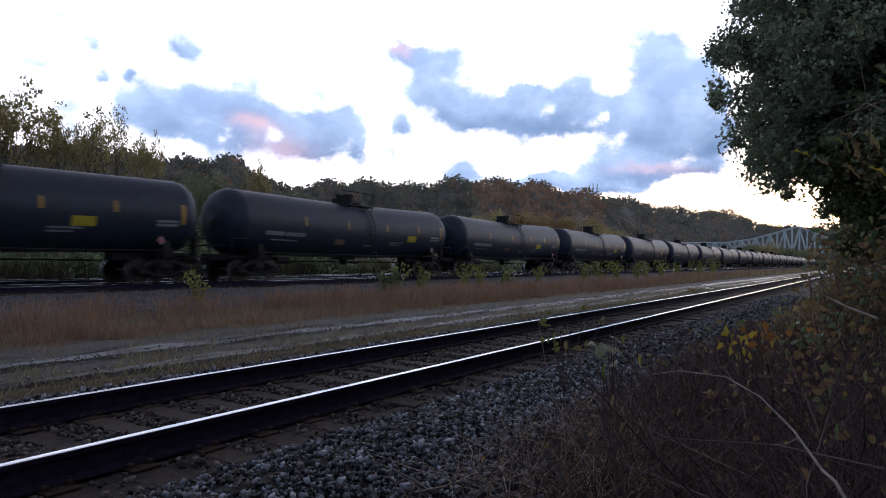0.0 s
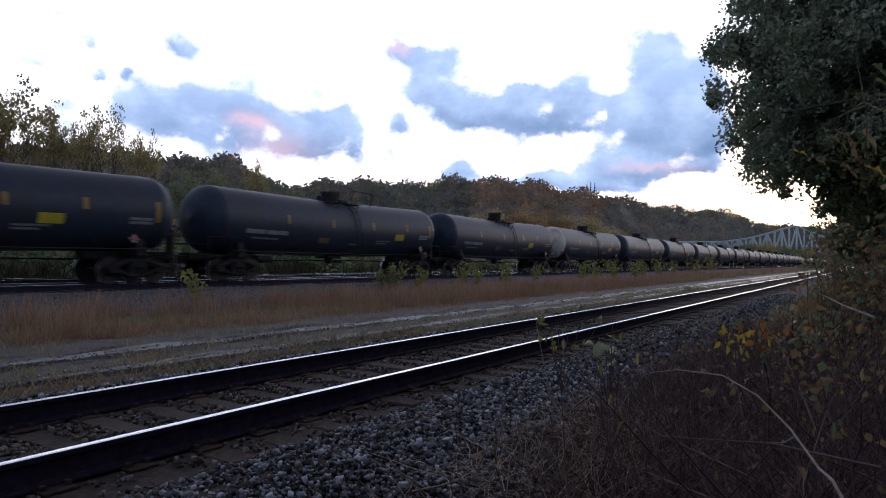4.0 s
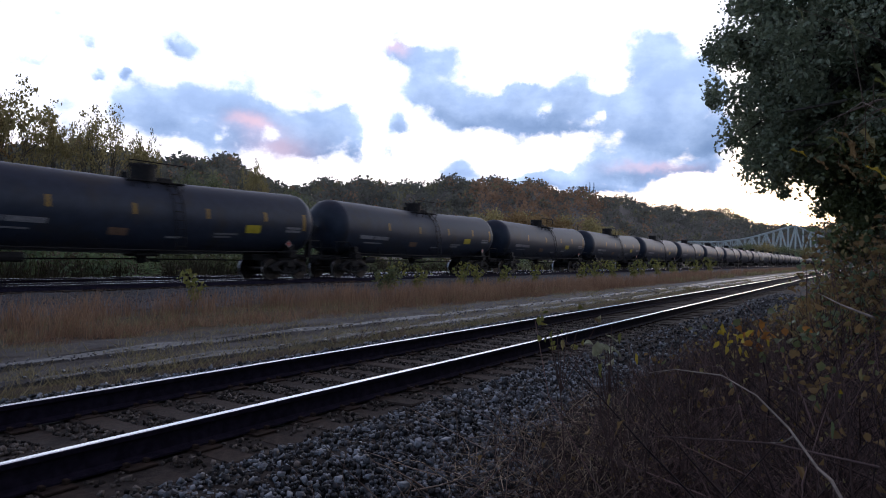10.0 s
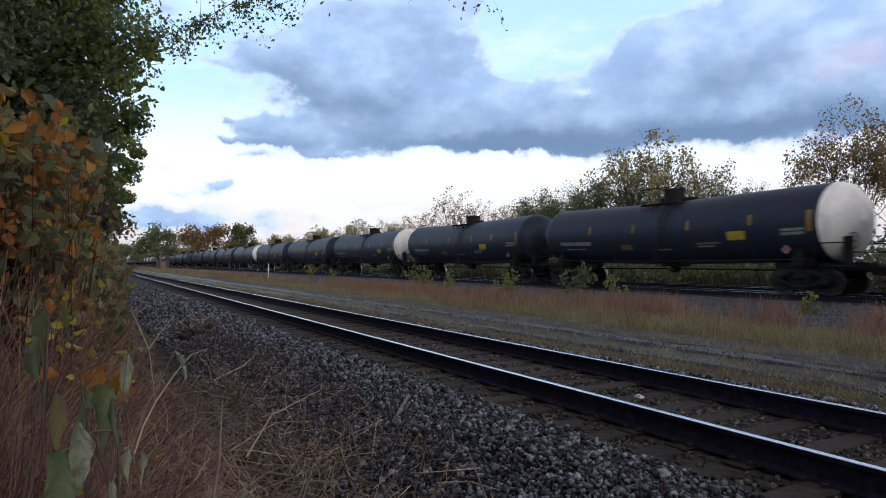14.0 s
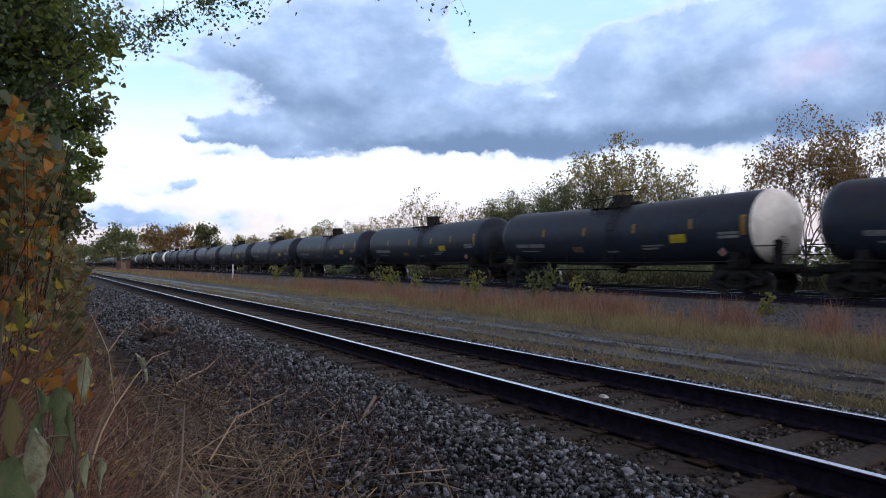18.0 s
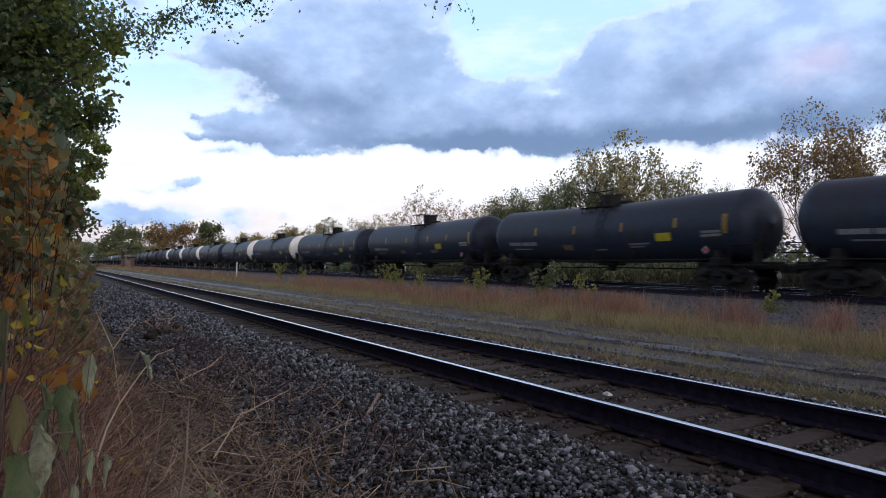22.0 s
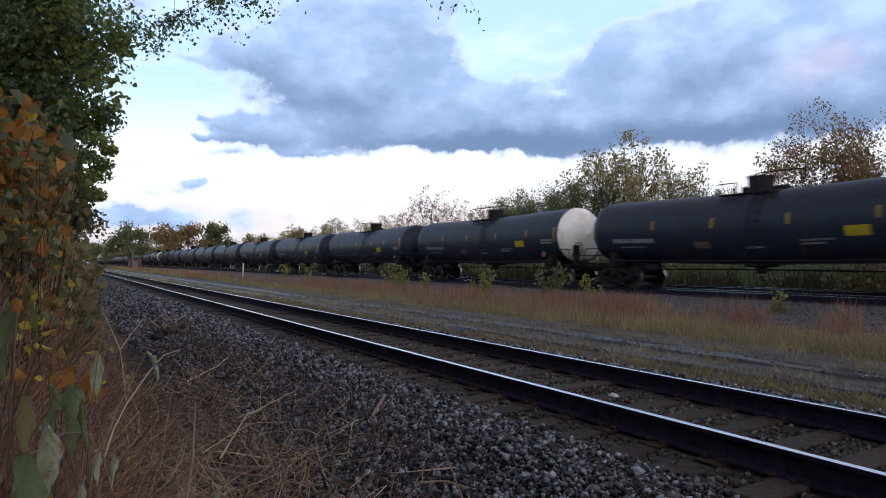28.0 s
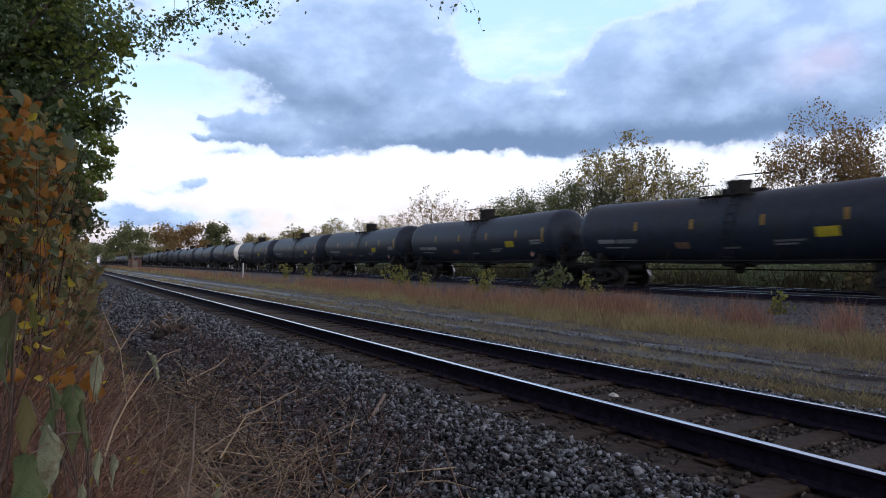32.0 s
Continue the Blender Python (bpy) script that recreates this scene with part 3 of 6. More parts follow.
def plate_mesh():
    g = Geo()
    g.box(-0.1, 0.1, -0.18, 0.18, 0.0, 0.016, b=0.003)
    for x in (-0.07, 0.07):
        for y in (-0.1, 0.1):
            g.box(x - 0.015, x + 0.015, y - 0.02, y + 0.02, 0.016, 0.045, b=0.004)
    return g.mesh("tie_plate", PLATE)


TIE_ME, PLATE_ME = tie_mesh(), plate_mesh()


def track(name, mid, lift, label, reach, plates):
    t = thing(name, label, "railway track", kind="structure", at=pose(0, mid, lift))
    for s in (-1, 1):
        r = part("rail", RAIL, None, t, "steel rail with a polished head and blue-black web")
        r.location.y = s * GAUGE / 2
    r = np.random.default_rng(int(mid * 10))
    for k in range(-reach, reach):
        o = part("tie", TIE_ME, None, t)
        o.matrix_basis = pose(k * 0.52 + r.normal() * 0.02, r.normal() * 0.03, -0.195 + r.normal() * 0.006, r.normal() * 0.4, 0, r.normal() * 1.0)
    for k in range(-plates, plates):
        for s in (-1, 1):
            o = part("tie_plate", PLATE_ME, None, t)
            o.location = (k * 0.52, s * GAUGE / 2, -0.199)
    return t


track("railway_track", MID1, 0.0, "empty near track with shiny rails on weathered wooden ties", 100, 30)
track("railway_track", MID2, LIFT2, "far track that carries the tank train", 60, 0)
track("railway_track", MID3, LIFT2, "empty track behind the tank train", 40, 0)


# ---- loose stones ----
def stones(n, xlo, xhi, ylo, yhi, size, seed, dense=0.0):
    r = np.random.default_rng(seed)
    x = r.uniform(xlo, xhi, n) if dense == 0 else np.clip(r.normal(0, dense, n), xlo, xhi)
    y = r.uniform(ylo, yhi, n)
    base = np.array([(x0, y0, z0) for z0 in (-1, 1) for y0 in (-1, 1) for x0 in (-1, 1)], float) * 0.72
    s = size * np.clip(r.lognormal(0, 0.25, n), 0.5, 1.7)
    v = base[None] * r.uniform(0.55, 1.15, (n, 1, 3)) + np.clip(r.normal(size=(n, 8, 3)), -1.5, 1.5) * 0.24
    ang = r.uniform(0, 2 * np.pi, (n, 3))
    c, q = np.cos(ang), np.sin(ang)
    rx = np.zeros((n, 3, 3)); rx[:, 0, 0] = 1; rx[:, 1, 1] = c[:, 0]; rx[:, 1, 2] = -q[:, 0]; rx[:, 2, 1] = q[:, 0]; rx[:, 2, 2] = c[:, 0]
    rz = np.zeros((n, 3, 3)); rz[:, 2, 2] = 1; rz[:, 0, 0] = c[:, 1]; rz[:, 0, 1] = -q[:, 1]; rz[:, 1, 0] = q[:, 1]; rz[:, 1, 1] = c[:, 1]
    v = np.einsum("nij,nkj->nki", rz @ rx, v) * s[:, None, None] * 0.5
    prof_y = [0.9, 1.5, 2.9, 3.3, 6.4, 6.8, 7.5]
    prof_z = [-0.52, -0.44, -0.235, -0.215, -0.215, -0.25, -0.40]
    z = np.interp(y, prof_y, prof_z) + s * r.uniform(-0.3, 0.75, n)
    v += np.stack([x, y, z], axis=1)[:, None]
    clear = (x < 2.6) | (y > np.minimum(0.447 * x - 0.05, 2.35) + 0.12 * np.sin(x * 5.3)) | (y > 4)
    v, n = v[clear], int(clear.sum())
    quad = np.array([[0, 2, 3, 1], [4, 5, 7, 6], [0, 1, 5, 4], [2, 6, 7, 3], [0, 4, 6, 2], [1, 3, 7, 5]])
    f = (np.arange(n)[:, None, None] * 8 + quad[None]).reshape(-1, 4)
    return v.reshape(-1, 3), f


def merged(name, pieces, mats, label, category, kind="stuff", idx=None):
    off, vs, fs, ms = 0, [], [], []
    for i, (v, f) in enumerate(pieces):
        vs.append(v), fs.append(f + off), ms.append(np.full(len(f), idx[i] if idx else 0))
        off += len(v)
    me = array_mesh(name, np.concatenate(vs), np.concatenate(fs), mats, np.concatenate(ms))
    return tagged(new(name, me), label, category, kind=kind)


def crib(n, ya, yb, seed):
    """Stones gathered in the spaces between the ties."""
    v, f = stones(n, -13, 15, ya, yb, 0.036, seed)
    v = v.reshape(-1, 8, 3)
    x = v[:, :, 0].mean(axis=1)
    k = np.floor(x / 0.52) + 0.5
    v[:, :, 0] += ((k * 0.52 + (x - k * 0.52) * 0.58) - x)[:, None]
    v[:, :, 2] += (-0.205 - v[:, :, 2].mean(axis=1) + np.random.default_rng(seed).uniform(-0.004, 0.012, len(v)))[:, None]
    return v.reshape(-1, 3), f


merged("ballast_stones", [stones(58000, -8, 9, 1.0, 3.55, 0.031, 1), stones(14000, -30, 34, 1.2, 3.5, 0.048, 2), stones(15000, -20, -7.5, 1.3, 3.45, 0.044, 12),
                          stones(9000, -16, 18, 5.9, 7.4, 0.036, 4), stones(9000, -48, -19, 1.3, 3.45, 0.055, 13)], STONE,
       "loose angular grey ballast stones", "stones")
merged("crib_stones", [crib(9000, 4.2, 5.45, 8), crib(3500, 3.05, 3.95, 9), crib(3000, 5.65, 6.4, 10)], CRIB_STONE, "brown dirty ballast stones between the ties", "stones")


def rut_stones(n, ya, yb, size, seed):
    v, f = stones(n, -30, 46, ya, yb, size, seed)
    v = v.reshape(-1, 8, 3)
    v[:, :, 2] += (-0.28 - v[:, :, 2].mean(axis=1) + size * 0.15)[:, None]
    return v.reshape(-1, 3), f


def far_stones(n, seed):
    v, f = stones(n, -34, 40, 16.2, 21.6, 0.048, seed)
    v = v.reshape(-1, 8, 3)
    m = v.mean(axis=1)
    v[:, :, 2] += (np.interp(m[:, 1], [15.7, 16.3, 19.4, 21.4], [-0.50, -0.385, -0.36, -0.2]) + 0.012 - m[:, 2])[:, None]
    return v.reshape(-1, 3), f


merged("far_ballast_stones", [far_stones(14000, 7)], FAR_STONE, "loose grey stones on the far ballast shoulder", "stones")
merged("rut_gravel", [rut_stones(2800, 7.7, 8.25, 0.028, 5), rut_stones(3000, 8.9, 9.5, 0.028, 6)], WET_STONE, "wet glinting gravel in the wheel tracks", "stones")


# ---- the tank train ----
R_TANK, Z_TANK, HALF = 1.42, 2.50, 7.6
WHEEL_R = 0.483
SLOPE = 0.016


def sag(x):
    """The barrel falls a little from both ends to its middle."""
    return abs(x) * SLOPE - 0.02


def tank_parts():
    seg = 32
    shell = Geo()
    xs = [-HALF, -3.7, 0, 3.7, HALF]
    shell.lathe([(x, R_TANK, Z_TANK + sag(x)) for x in xs], seg)
    head = Geo()
    rings = []
    for i in range(7):
        a = i / 6 * math.pi / 2
        rings.append((HALF + 0.78 * math.sin(a), max(0.02, R_TANK * math.cos(a) ** 0.75), Z_TANK + sag(HALF)))
    head.lathe(rings, seg)
    n = len(head.v)
    head.disc(n - seg, seg)
    return shell.mesh("tank_shell", BLACK, True), head


def on_shell(g, x0, x1, z0, z1, off=0.006):
    """A thin sheet laid on the flank of the barrel that faces the near track."""
    n = len(g.v)
    k = 5
    for lift in (off, off - 0.005):
        for i in range(k + 1):
            z = z0 + (z1 - z0) * i / k
            y = -math.sqrt(max(0.0, (R_TANK + lift) ** 2 - (z - Z_TANK) ** 2))
            g.v += [(x0, y, z + sag(x0)), (x1, y, z + sag(x1))]
    for i in range(k):
        a = n + 2 * i
        g.face((a, a + 1, a + 3, a + 2))
    return g


def truck_mesh():
    g = Geo()
    for s in (-1, 1):
        y = s * 1.0
        # cast side frame: arched top bar, lower tie bar and the two pedestals
        g.tube([(-1.15, y, 0.52), (-0.9, y, 0.62), (-0.42, y, 0.80), (0.42, y, 0.80), (0.9, y, 0.62), (1.15, y, 0.52)], [0.09, 0.11, 0.12, 0.12, 0.11, 0.09], 6)
        g.tube([(-0.9, y, 0.55), (-0.35, y, 0.28), (0.35, y, 0.28), (0.9, y, 0.55)], 0.08, 6)
        for x in (-0.28, 0.28):
            g.box(x - 0.06, x + 0.06, y - 0.08, y + 0.08, 0.28, 0.78, b=0.015)
        for x in (-0.89, 0.89):
            g.box(x - 0.15, x + 0.15, y - 0.11, y + 0.11, 0.36, 0.60, b=0.03)
        for k in range(3):
            g.lathe([(0.32, 0.07), (0.58, 0.07)], 8, "z", centre=(-0.15 + 0.15 * k, y))
    g.box(-0.22, 0.22, -1.15, 1.15, 0.56, 0.86, b=0.03)
    return g.mesh("truck", SOOT)


def wheelset_mesh():
    g = Geo()
    for s in (-1, 1):
        y = s * 0.753
        prof = [(-0.070, 0.10), (-0.068, 0.34), (-0.060, 0.44), (-0.070, 0.482), (0.030, 0.484), (0.060, 0.51), (0.060, 0.40), (0.055, 0.12)]
        n = len(g.v)
        g.lathe([(y - p * s, r) for p, r in prof], 18, "y", 0)
        first = len(g.f) - 7 * 18
        for k in range(18):
            g.m[first + 3 * 18 + k] = 1
        for k in range(5):
            a = 2 * math.pi * k / 5
            g.tube([(0.22 * math.cos(a), y - s * 0.066, 0.22 * math.sin(a)), (0.22 * math.cos(a), y - s * 0.085, 0.22 * math.sin(a))], 0.05, 6)
    g.tube([(0, -1.1, 0), (0, 1.1, 0)], 0.085, 10)
    return g.mesh("wheelset", [WHEEL, TREAD])


def dome_mesh(tall):
    g = Geo()
    h = 0.60 if tall else 0.5
    g.lathe([(3.78, 0.47), (3.9 + h - 0.05, 0.47), (3.9 + h, 0.43), (3.9 + h + 0.03, 0.28)], 20, "z", centre=(0, 0))
    g.disc(len(g.v) - 20, 20)
    for k in range(8):
        a = 2 * math.pi * k / 8
        x, y = 0.45 * math.cos(a), 0.45 * math.sin(a)
        g.box(x - 0.04, x + 0.04, y - 0.04, y + 0.04, 3.9 + h - 0.12, 3.9 + h + 0.04, b=0.01)
    g.box(0.62, 1.15, -0.2, 0.2, 3.84, 4.06, b=0.04)
    g.lathe([(3.84, 0.12), (4.13, 0.12), (4.17, 0.05)], 10, "z", centre=(-0.75, 0.05))
    return g.mesh("manway_housing", SOOT)


def platform_mesh(s):
    g = Geo()
    z = 3.82
    for k in range(5):
        y = s * (0.58 + 0.09 * k)
        g.box(-1.1, 1.1, y - 0.018, y + 0.018, z - 0.035, z, b=0.004)
    for x in (-1.05, -0.4, 0.4, 1.05):
        g.box(x - 0.03, x + 0.03, s * 0.83 - 0.27, s * 0.83 + 0.27, z - 0.085, z - 0.037, b=0.006)
        g.tube([(x, s * 1.02, z - 0.08), (x, s * 0.96, z - 0.35)], 0.025, 5)
    return g.mesh("walkway_grating", SOOT)


def top_rail_mesh(kind):
    g = Geo()
    z, h = 3.82, 0.68
    s = -1
    y = s * 0.95
    if kind == 0:
        g.tube([(-1.22, y, z - 0.03), (-1.22, y, z + h - 0.08), (-1.15, y, z + h), (1.15, y, z + h), (1.22, y, z + h - 0.08), (1.22, y, z - 0.03)], 0.022, 6)
        g.tube([(0, y, z - 0.03), (0, y, z + h)], 0.02, 6)
    else:
        g.tube([(0.55, y, z - 0.03), (0.55, y, z + h - 0.06), (0.62, y, z + h), (2.3, y, z + h - 0.03), (2.36, y, z + h - 0.1), (2.36, y * 0.8, z - 0.06)], 0.022, 6)
        g.tube([(-1.22, y, z - 0.03), (-1.22, y, z + h * 0.6), (-0.4, y, z + h * 0.6), (-0.4, y, z - 0.03)], 0.022, 6)
    return g.mesh("walkway_railing", SOOT)


def ladder_mesh():
    g = Geo()

    def at(z):
        return -math.sqrt(max(0.0, (R_TANK + 0.07) ** 2 - (z - Z_TANK) ** 2))
    zs = [0.95, 1.3, 1.7, 2.1, 2.56, 3.0, 3.4, 3.7, 3.93]
    for x in (0.4, 0.8):
        g.tube([(x, -1.58 if z < Z_TANK else at(z), z) for z in zs], 0.022, 5)
    for k in range(9):
        z = 1.05 + 0.33 * k
        y = -1.58 if z < Z_TANK else at(z)
        g.tube([(0.4, y, z), (0.8, y, z)], 0.016, 5)
    return g.mesh("side_ladder", SOOT)


def underframe_mesh(s):
    """One stub sill with its bolster, end platform, steps and grab irons."""
    g = Geo()
    x0, x1 = 5.2, 8.65
    g.box(x0, x1, -0.34, 0.34, 0.86, 1.16, b=0.03)
    g.box(6.55, 6.95, -1.32, 1.32, 0.98, 1.34, b=0.04)
    for y in (-1, 1):
        g.box(6.6, 6.9, y * 0.95 - 0.25, y * 0.95 + 0.25, 1.30, 1.62, b=0.05)
        g.box(7.6, 8.55, y * 1.0 - 0.38, y * 1.0 + 0.38, 1.02, 1.06, b=0.01)
        g.tube([(8.5, y * 1.38, 1.04), (8.5, y * 1.38, 1.75), (8.5, y * 1.3, 1.82), (7.5, y * 1.3, 1.82), (7.42, y * 1.3, 1.75), (7.42, y * 1.38, 1.04)], 0.022, 5)
        g.tube([(8.5, y * 1.4, 1.03), (8.5, y * 1.4, 0.45), (8.1, y * 1.4, 0.45), (8.1, y * 1.4, 1.03)], 0.02, 5)
        g.tube([(8.5, y * 1.4, 0.74), (8.1, y * 1.4, 0.74)], 0.018, 5)
    g.tube([(8.55, -1.3, 1.5), (8.55, 1.3, 1.5)], 0.02, 5)
    g.v = [(x * s, y * s, z) for x, y, z in g.v]
    return g.mesh("end_sill", SOOT)


def coupler_mesh():
    g = Geo()
    g.box(8.3, 8.8, -0.1, 0.1, 0.82, 1.0, b=0.02)
    g.tube([(8.75, -0.02, 0.72), (8.75, -0.02, 1.02)], 0.13, 8)
    g.tube([(8.93, 0.06, 0.74), (8.93, 0.06, 1.0)], 0.10, 8)
    g.tube([(8.6, 0.25, 0.92), (8.8, 0.26, 0.55), (9.0, 0.2, 0.46)], 0.03, 6)
    return g.mesh("coupler", SOOT)


def brake_mesh():
    g = Geo()
    ring = [(8.45, -0.75 + 0.28 * math.cos(a), 1.9 + 0.28 * math.sin(a)) for a in [2 * math.pi * k / 14 for k in range(15)]]
    g.tube(ring, 0.02, 5)
    for k in range(4):
        a = math.pi * k / 4
        g.tube([(8.45, -0.75 + 0.28 * math.cos(a), 1.9 + 0.28 * math.sin(a)), (8.45, -0.75 - 0.28 * math.cos(a), 1.9 - 0.28 * math.sin(a))], 0.012, 4)
    g.tube([(8.45, -0.75, 1.9), (8.25, -0.75, 1.9)], 0.03, 6)
    g.box(8.18, 8.38, -0.87, -0.63, 1.04, 2.05, b=0.03)
    return g.mesh("hand_brake", SOOT)


def side_rail_mesh():
    g = Geo()
    g.tube([(-7.3, -1.42, 1.16), (-7.3, -1.46, 1.26), (-2.5, -1.46, 1.22), (2.5, -1.46, 1.22), (7.3, -1.46, 1.26), (7.3, -1.42, 1.16)], 0.022, 5)
    for x in (-5, -2.5, 0, 2.5, 5):
        g.tube([(x, -1.46, 1.23), (x, -1.2, 1.62)], 0.016, 4)
    return g.mesh("side_handrail", SOOT)


def outlet_mesh():
    g = Geo()
    g.lathe([(0.72, 0.12), (0.80, 0.22), (1.15, 0.26)], 12, "z", centre=(0, 0))
    g.box(-0.5, 0.5, -0.4, 0.4, 0.98, 1.16, b=0.05)
    g.tube([(0.3, -0.1, 0.82), (0.3, -0.75, 0.80)], 0.04, 6)
    g.lathe([(-5.3, 0.17), (-4.5, 0.17)], 10, "x", centre=(-0.55, 0.92))
    g.tube([(-5.2, 0.3, 0.85), (-1.0, 0.3, 0.88), (5.2, 0.3, 0.85)], 0.03, 5)
    return g.mesh("bottom_outlet", SOOT)


def flag(name, spots, mats):
    g = Geo()
    for s in spots:
        on_shell(g, *s)
    return g.mesh(name, mats)


SHELL, HEAD_GEO = tank_parts()
HEAD_BLACK_ME, HEAD_WHITE_ME, HEAD_CREAM_ME = [HEAD_GEO.mesh("tank_head", m, True) for m in (BLACK, HEAD_WHITE, HEAD_CREAM)]
TRUCK, WHEELS = truck_mesh(), wheelset_mesh()
DOMES, GRATING = [dome_mesh(True), dome_mesh(False)], [platform_mesh(-1), platform_mesh(1)]
TOP_RAILS, LADDER = [top_rail_mesh(0), top_rail_mesh(1)], ladder_mesh()
SILLS, COUPLER, BRAKE, SIDE_RAIL, OUTLET = [underframe_mesh(1), underframe_mesh(-1)], coupler_mesh(), brake_mesh(), side_rail_mesh(), outlet_mesh()
STRIPE_END = flag("reflector_strip", [(7.22, 7.4, 2.15, 2.9)], REFLECT)
STRIPES = [[flag("reflector_strip", [(x - 0.07, x + 0.07, 2.5, 2.9)], REFLECT) for x in row] + [STRIPE_END]
           for row in ((-4.45, -1.05, 2.1, 4.6), (-4.2, -1.2, 1.95, 4.95), (-5.3, 2.2, 4.7))]
PANEL_ME = [flag("yellow_panel", [(x, x + 0.8, 1.98, 2.32)], PANEL) for x in (3.1, 3.9, -2.6)]
MARK_SPOTS = [(-6.6, -5.55, 1.96, 2.14), (-5.45, -4.2, 1.96, 2.14)]
MARK_ME = [[flag("reporting_mark", [spot], m) for spot in MARK_SPOTS] for m in (STENCIL, STENCIL_RED)]
DATA_ME = [flag("data_stencil", [spot], STENCIL) for spot in ((6.2, 7.1, 2.2, 2.3), (6.2, 7.1, 2.06, 2.16), (-6.2, -4.7, 1.74, 1.80), (2.35, 3.5, 1.88, 1.95), (2.35, 3.2, 1.76, 1.83), (0.2, 0.9, 1.70, 1.77))]
NOTE_ME = flag("service_plate", [(-2.1, -1.4, 1.72, 1.98)], surface("brown_service_plate", (0.10, 0.06, 0.04), (0.17, 0.11, 0.07), 8.0, 0.6))


def placard_mesh():
    g = Geo()
    a = 0.17
    y = -1.36
    for k, (h, d) in enumerate(((a, 0.0), (a * 0.72, -0.004))):
        n = len(g.v)
        g.v += [(6.4 - h, y + d, 1.62), (6.4, y + d - 0.0, 1.62 - h), (6.4 + h, y + d, 1.62), (6.4, y + d, 1.62 + h)]
        g.face((n, n + 1, n + 2, n + 3), k)
    g.box(6.36, 6.44, y + 0.004, y + 0.14, 1.56, 1.68, 2)
    return g.mesh("hazard_placard", [PLACARD, PLACARD_RED, SOOT])


PLACARD_ME = placard_mesh()
FLIP = pose(0, 0, 0, 0, 0, 180)
CAR_PITCH, SPEED, PHASE = 18.1, 22.384, 17.77
WHITE_FRONT, WHITE_REAR = (19, 21, 24, 32, 33, 35, 36, 37, 46), (2, 13, 14)
FIRST, LAST = -24, 66
BLACK_LABEL = "black tank car with yellow reflector strips, soot-stained barrel"
PALE_LABEL = "black tank car with one white-painted end"


def tank_car(front=False, rear=False, top=0, tall=0, red=False, plan=0):
    car = thing("tank_car", PALE_LABEL if front or rear else BLACK_LABEL, "tank car", "cars of the train")
    part("tank_shell", SHELL, None, car)
    for white, m, pale in ((front, Matrix(), HEAD_WHITE_ME), (rear, FLIP, HEAD_CREAM_ME)):
        h = part("tank_head", pale if white else HEAD_BLACK_ME, None, car, "white-painted tank end" if white else "")
        h.matrix_basis = m
    for me, nm in ((DOMES[tall], "manway_housing"), (GRATING[0], "walkway_grating"), (GRATING[1], "walkway_grating"), (TOP_RAILS[top], "walkway_railing"), (LADDER, "side_ladder"),
                   (SIDE_RAIL, "side_handrail"), (OUTLET, "bottom_outlet"), (BRAKE, "hand_brake"), (SILLS[0], "end_sill"), (SILLS[1], "end_sill")):
        part(nm, me, None, car)
    for m in (Matrix(), FLIP):
        part("coupler", COUPLER, None, car).matrix_basis = m
    for me in STRIPES[plan]:
        part("reflector_strip", me, None, car, "yellow reflector strip")
    part("yellow_panel", PANEL_ME[plan], None, car, "bright yellow panel")
    for me in MARK_ME[int(red)]:
        part("reporting_mark", me, None, car, "red lettering bars" if red else "faded white lettering bars")
    for me in DATA_ME:
        part("data_stencil", me, None, car)
    part("service_plate", NOTE_ME, None, car)
    part("hazard_placard", PLACARD_ME, None, car, "white and red diamond placard")
    for x in (-6.75, 6.75):
        t = part("truck", TRUCK, None, car, "black cast-steel truck")
        t.location.x = x
        for a in (-0.89, 0.89):
            w = part("wheelset", WHEELS, None, t, "steel wheelset with bright treads")
            w.matrix_parent_inverse = pose(a, 0, WHEEL_R)
    return car


CARS = {}


def build_train():
    r = random.Random(5)
    masters = {}
    for i in range(FIRST, LAST + 1):
        key = (i in WHITE_FRONT, i in WHITE_REAR, r.choice((0, 0, 1)), r.choice((0, 1)), i in (38, 22, 15), 2 if i == 15 else int(i in (11, 26, 31, 36) or (i not in (39, 40) and i % 5 in (1, 2, 4))))
        if key not in masters:
            masters[key] = CARS[i] = tank_car(*key)
        else:
            CARS[i] = copy_thing(masters[key], pose(0, 0, 0))


build_train()


def car_pose(i, t):
    return pose(PHASE + SPEED * t - CAR_PITCH * (i + 0.5), MID2, LIFT2)


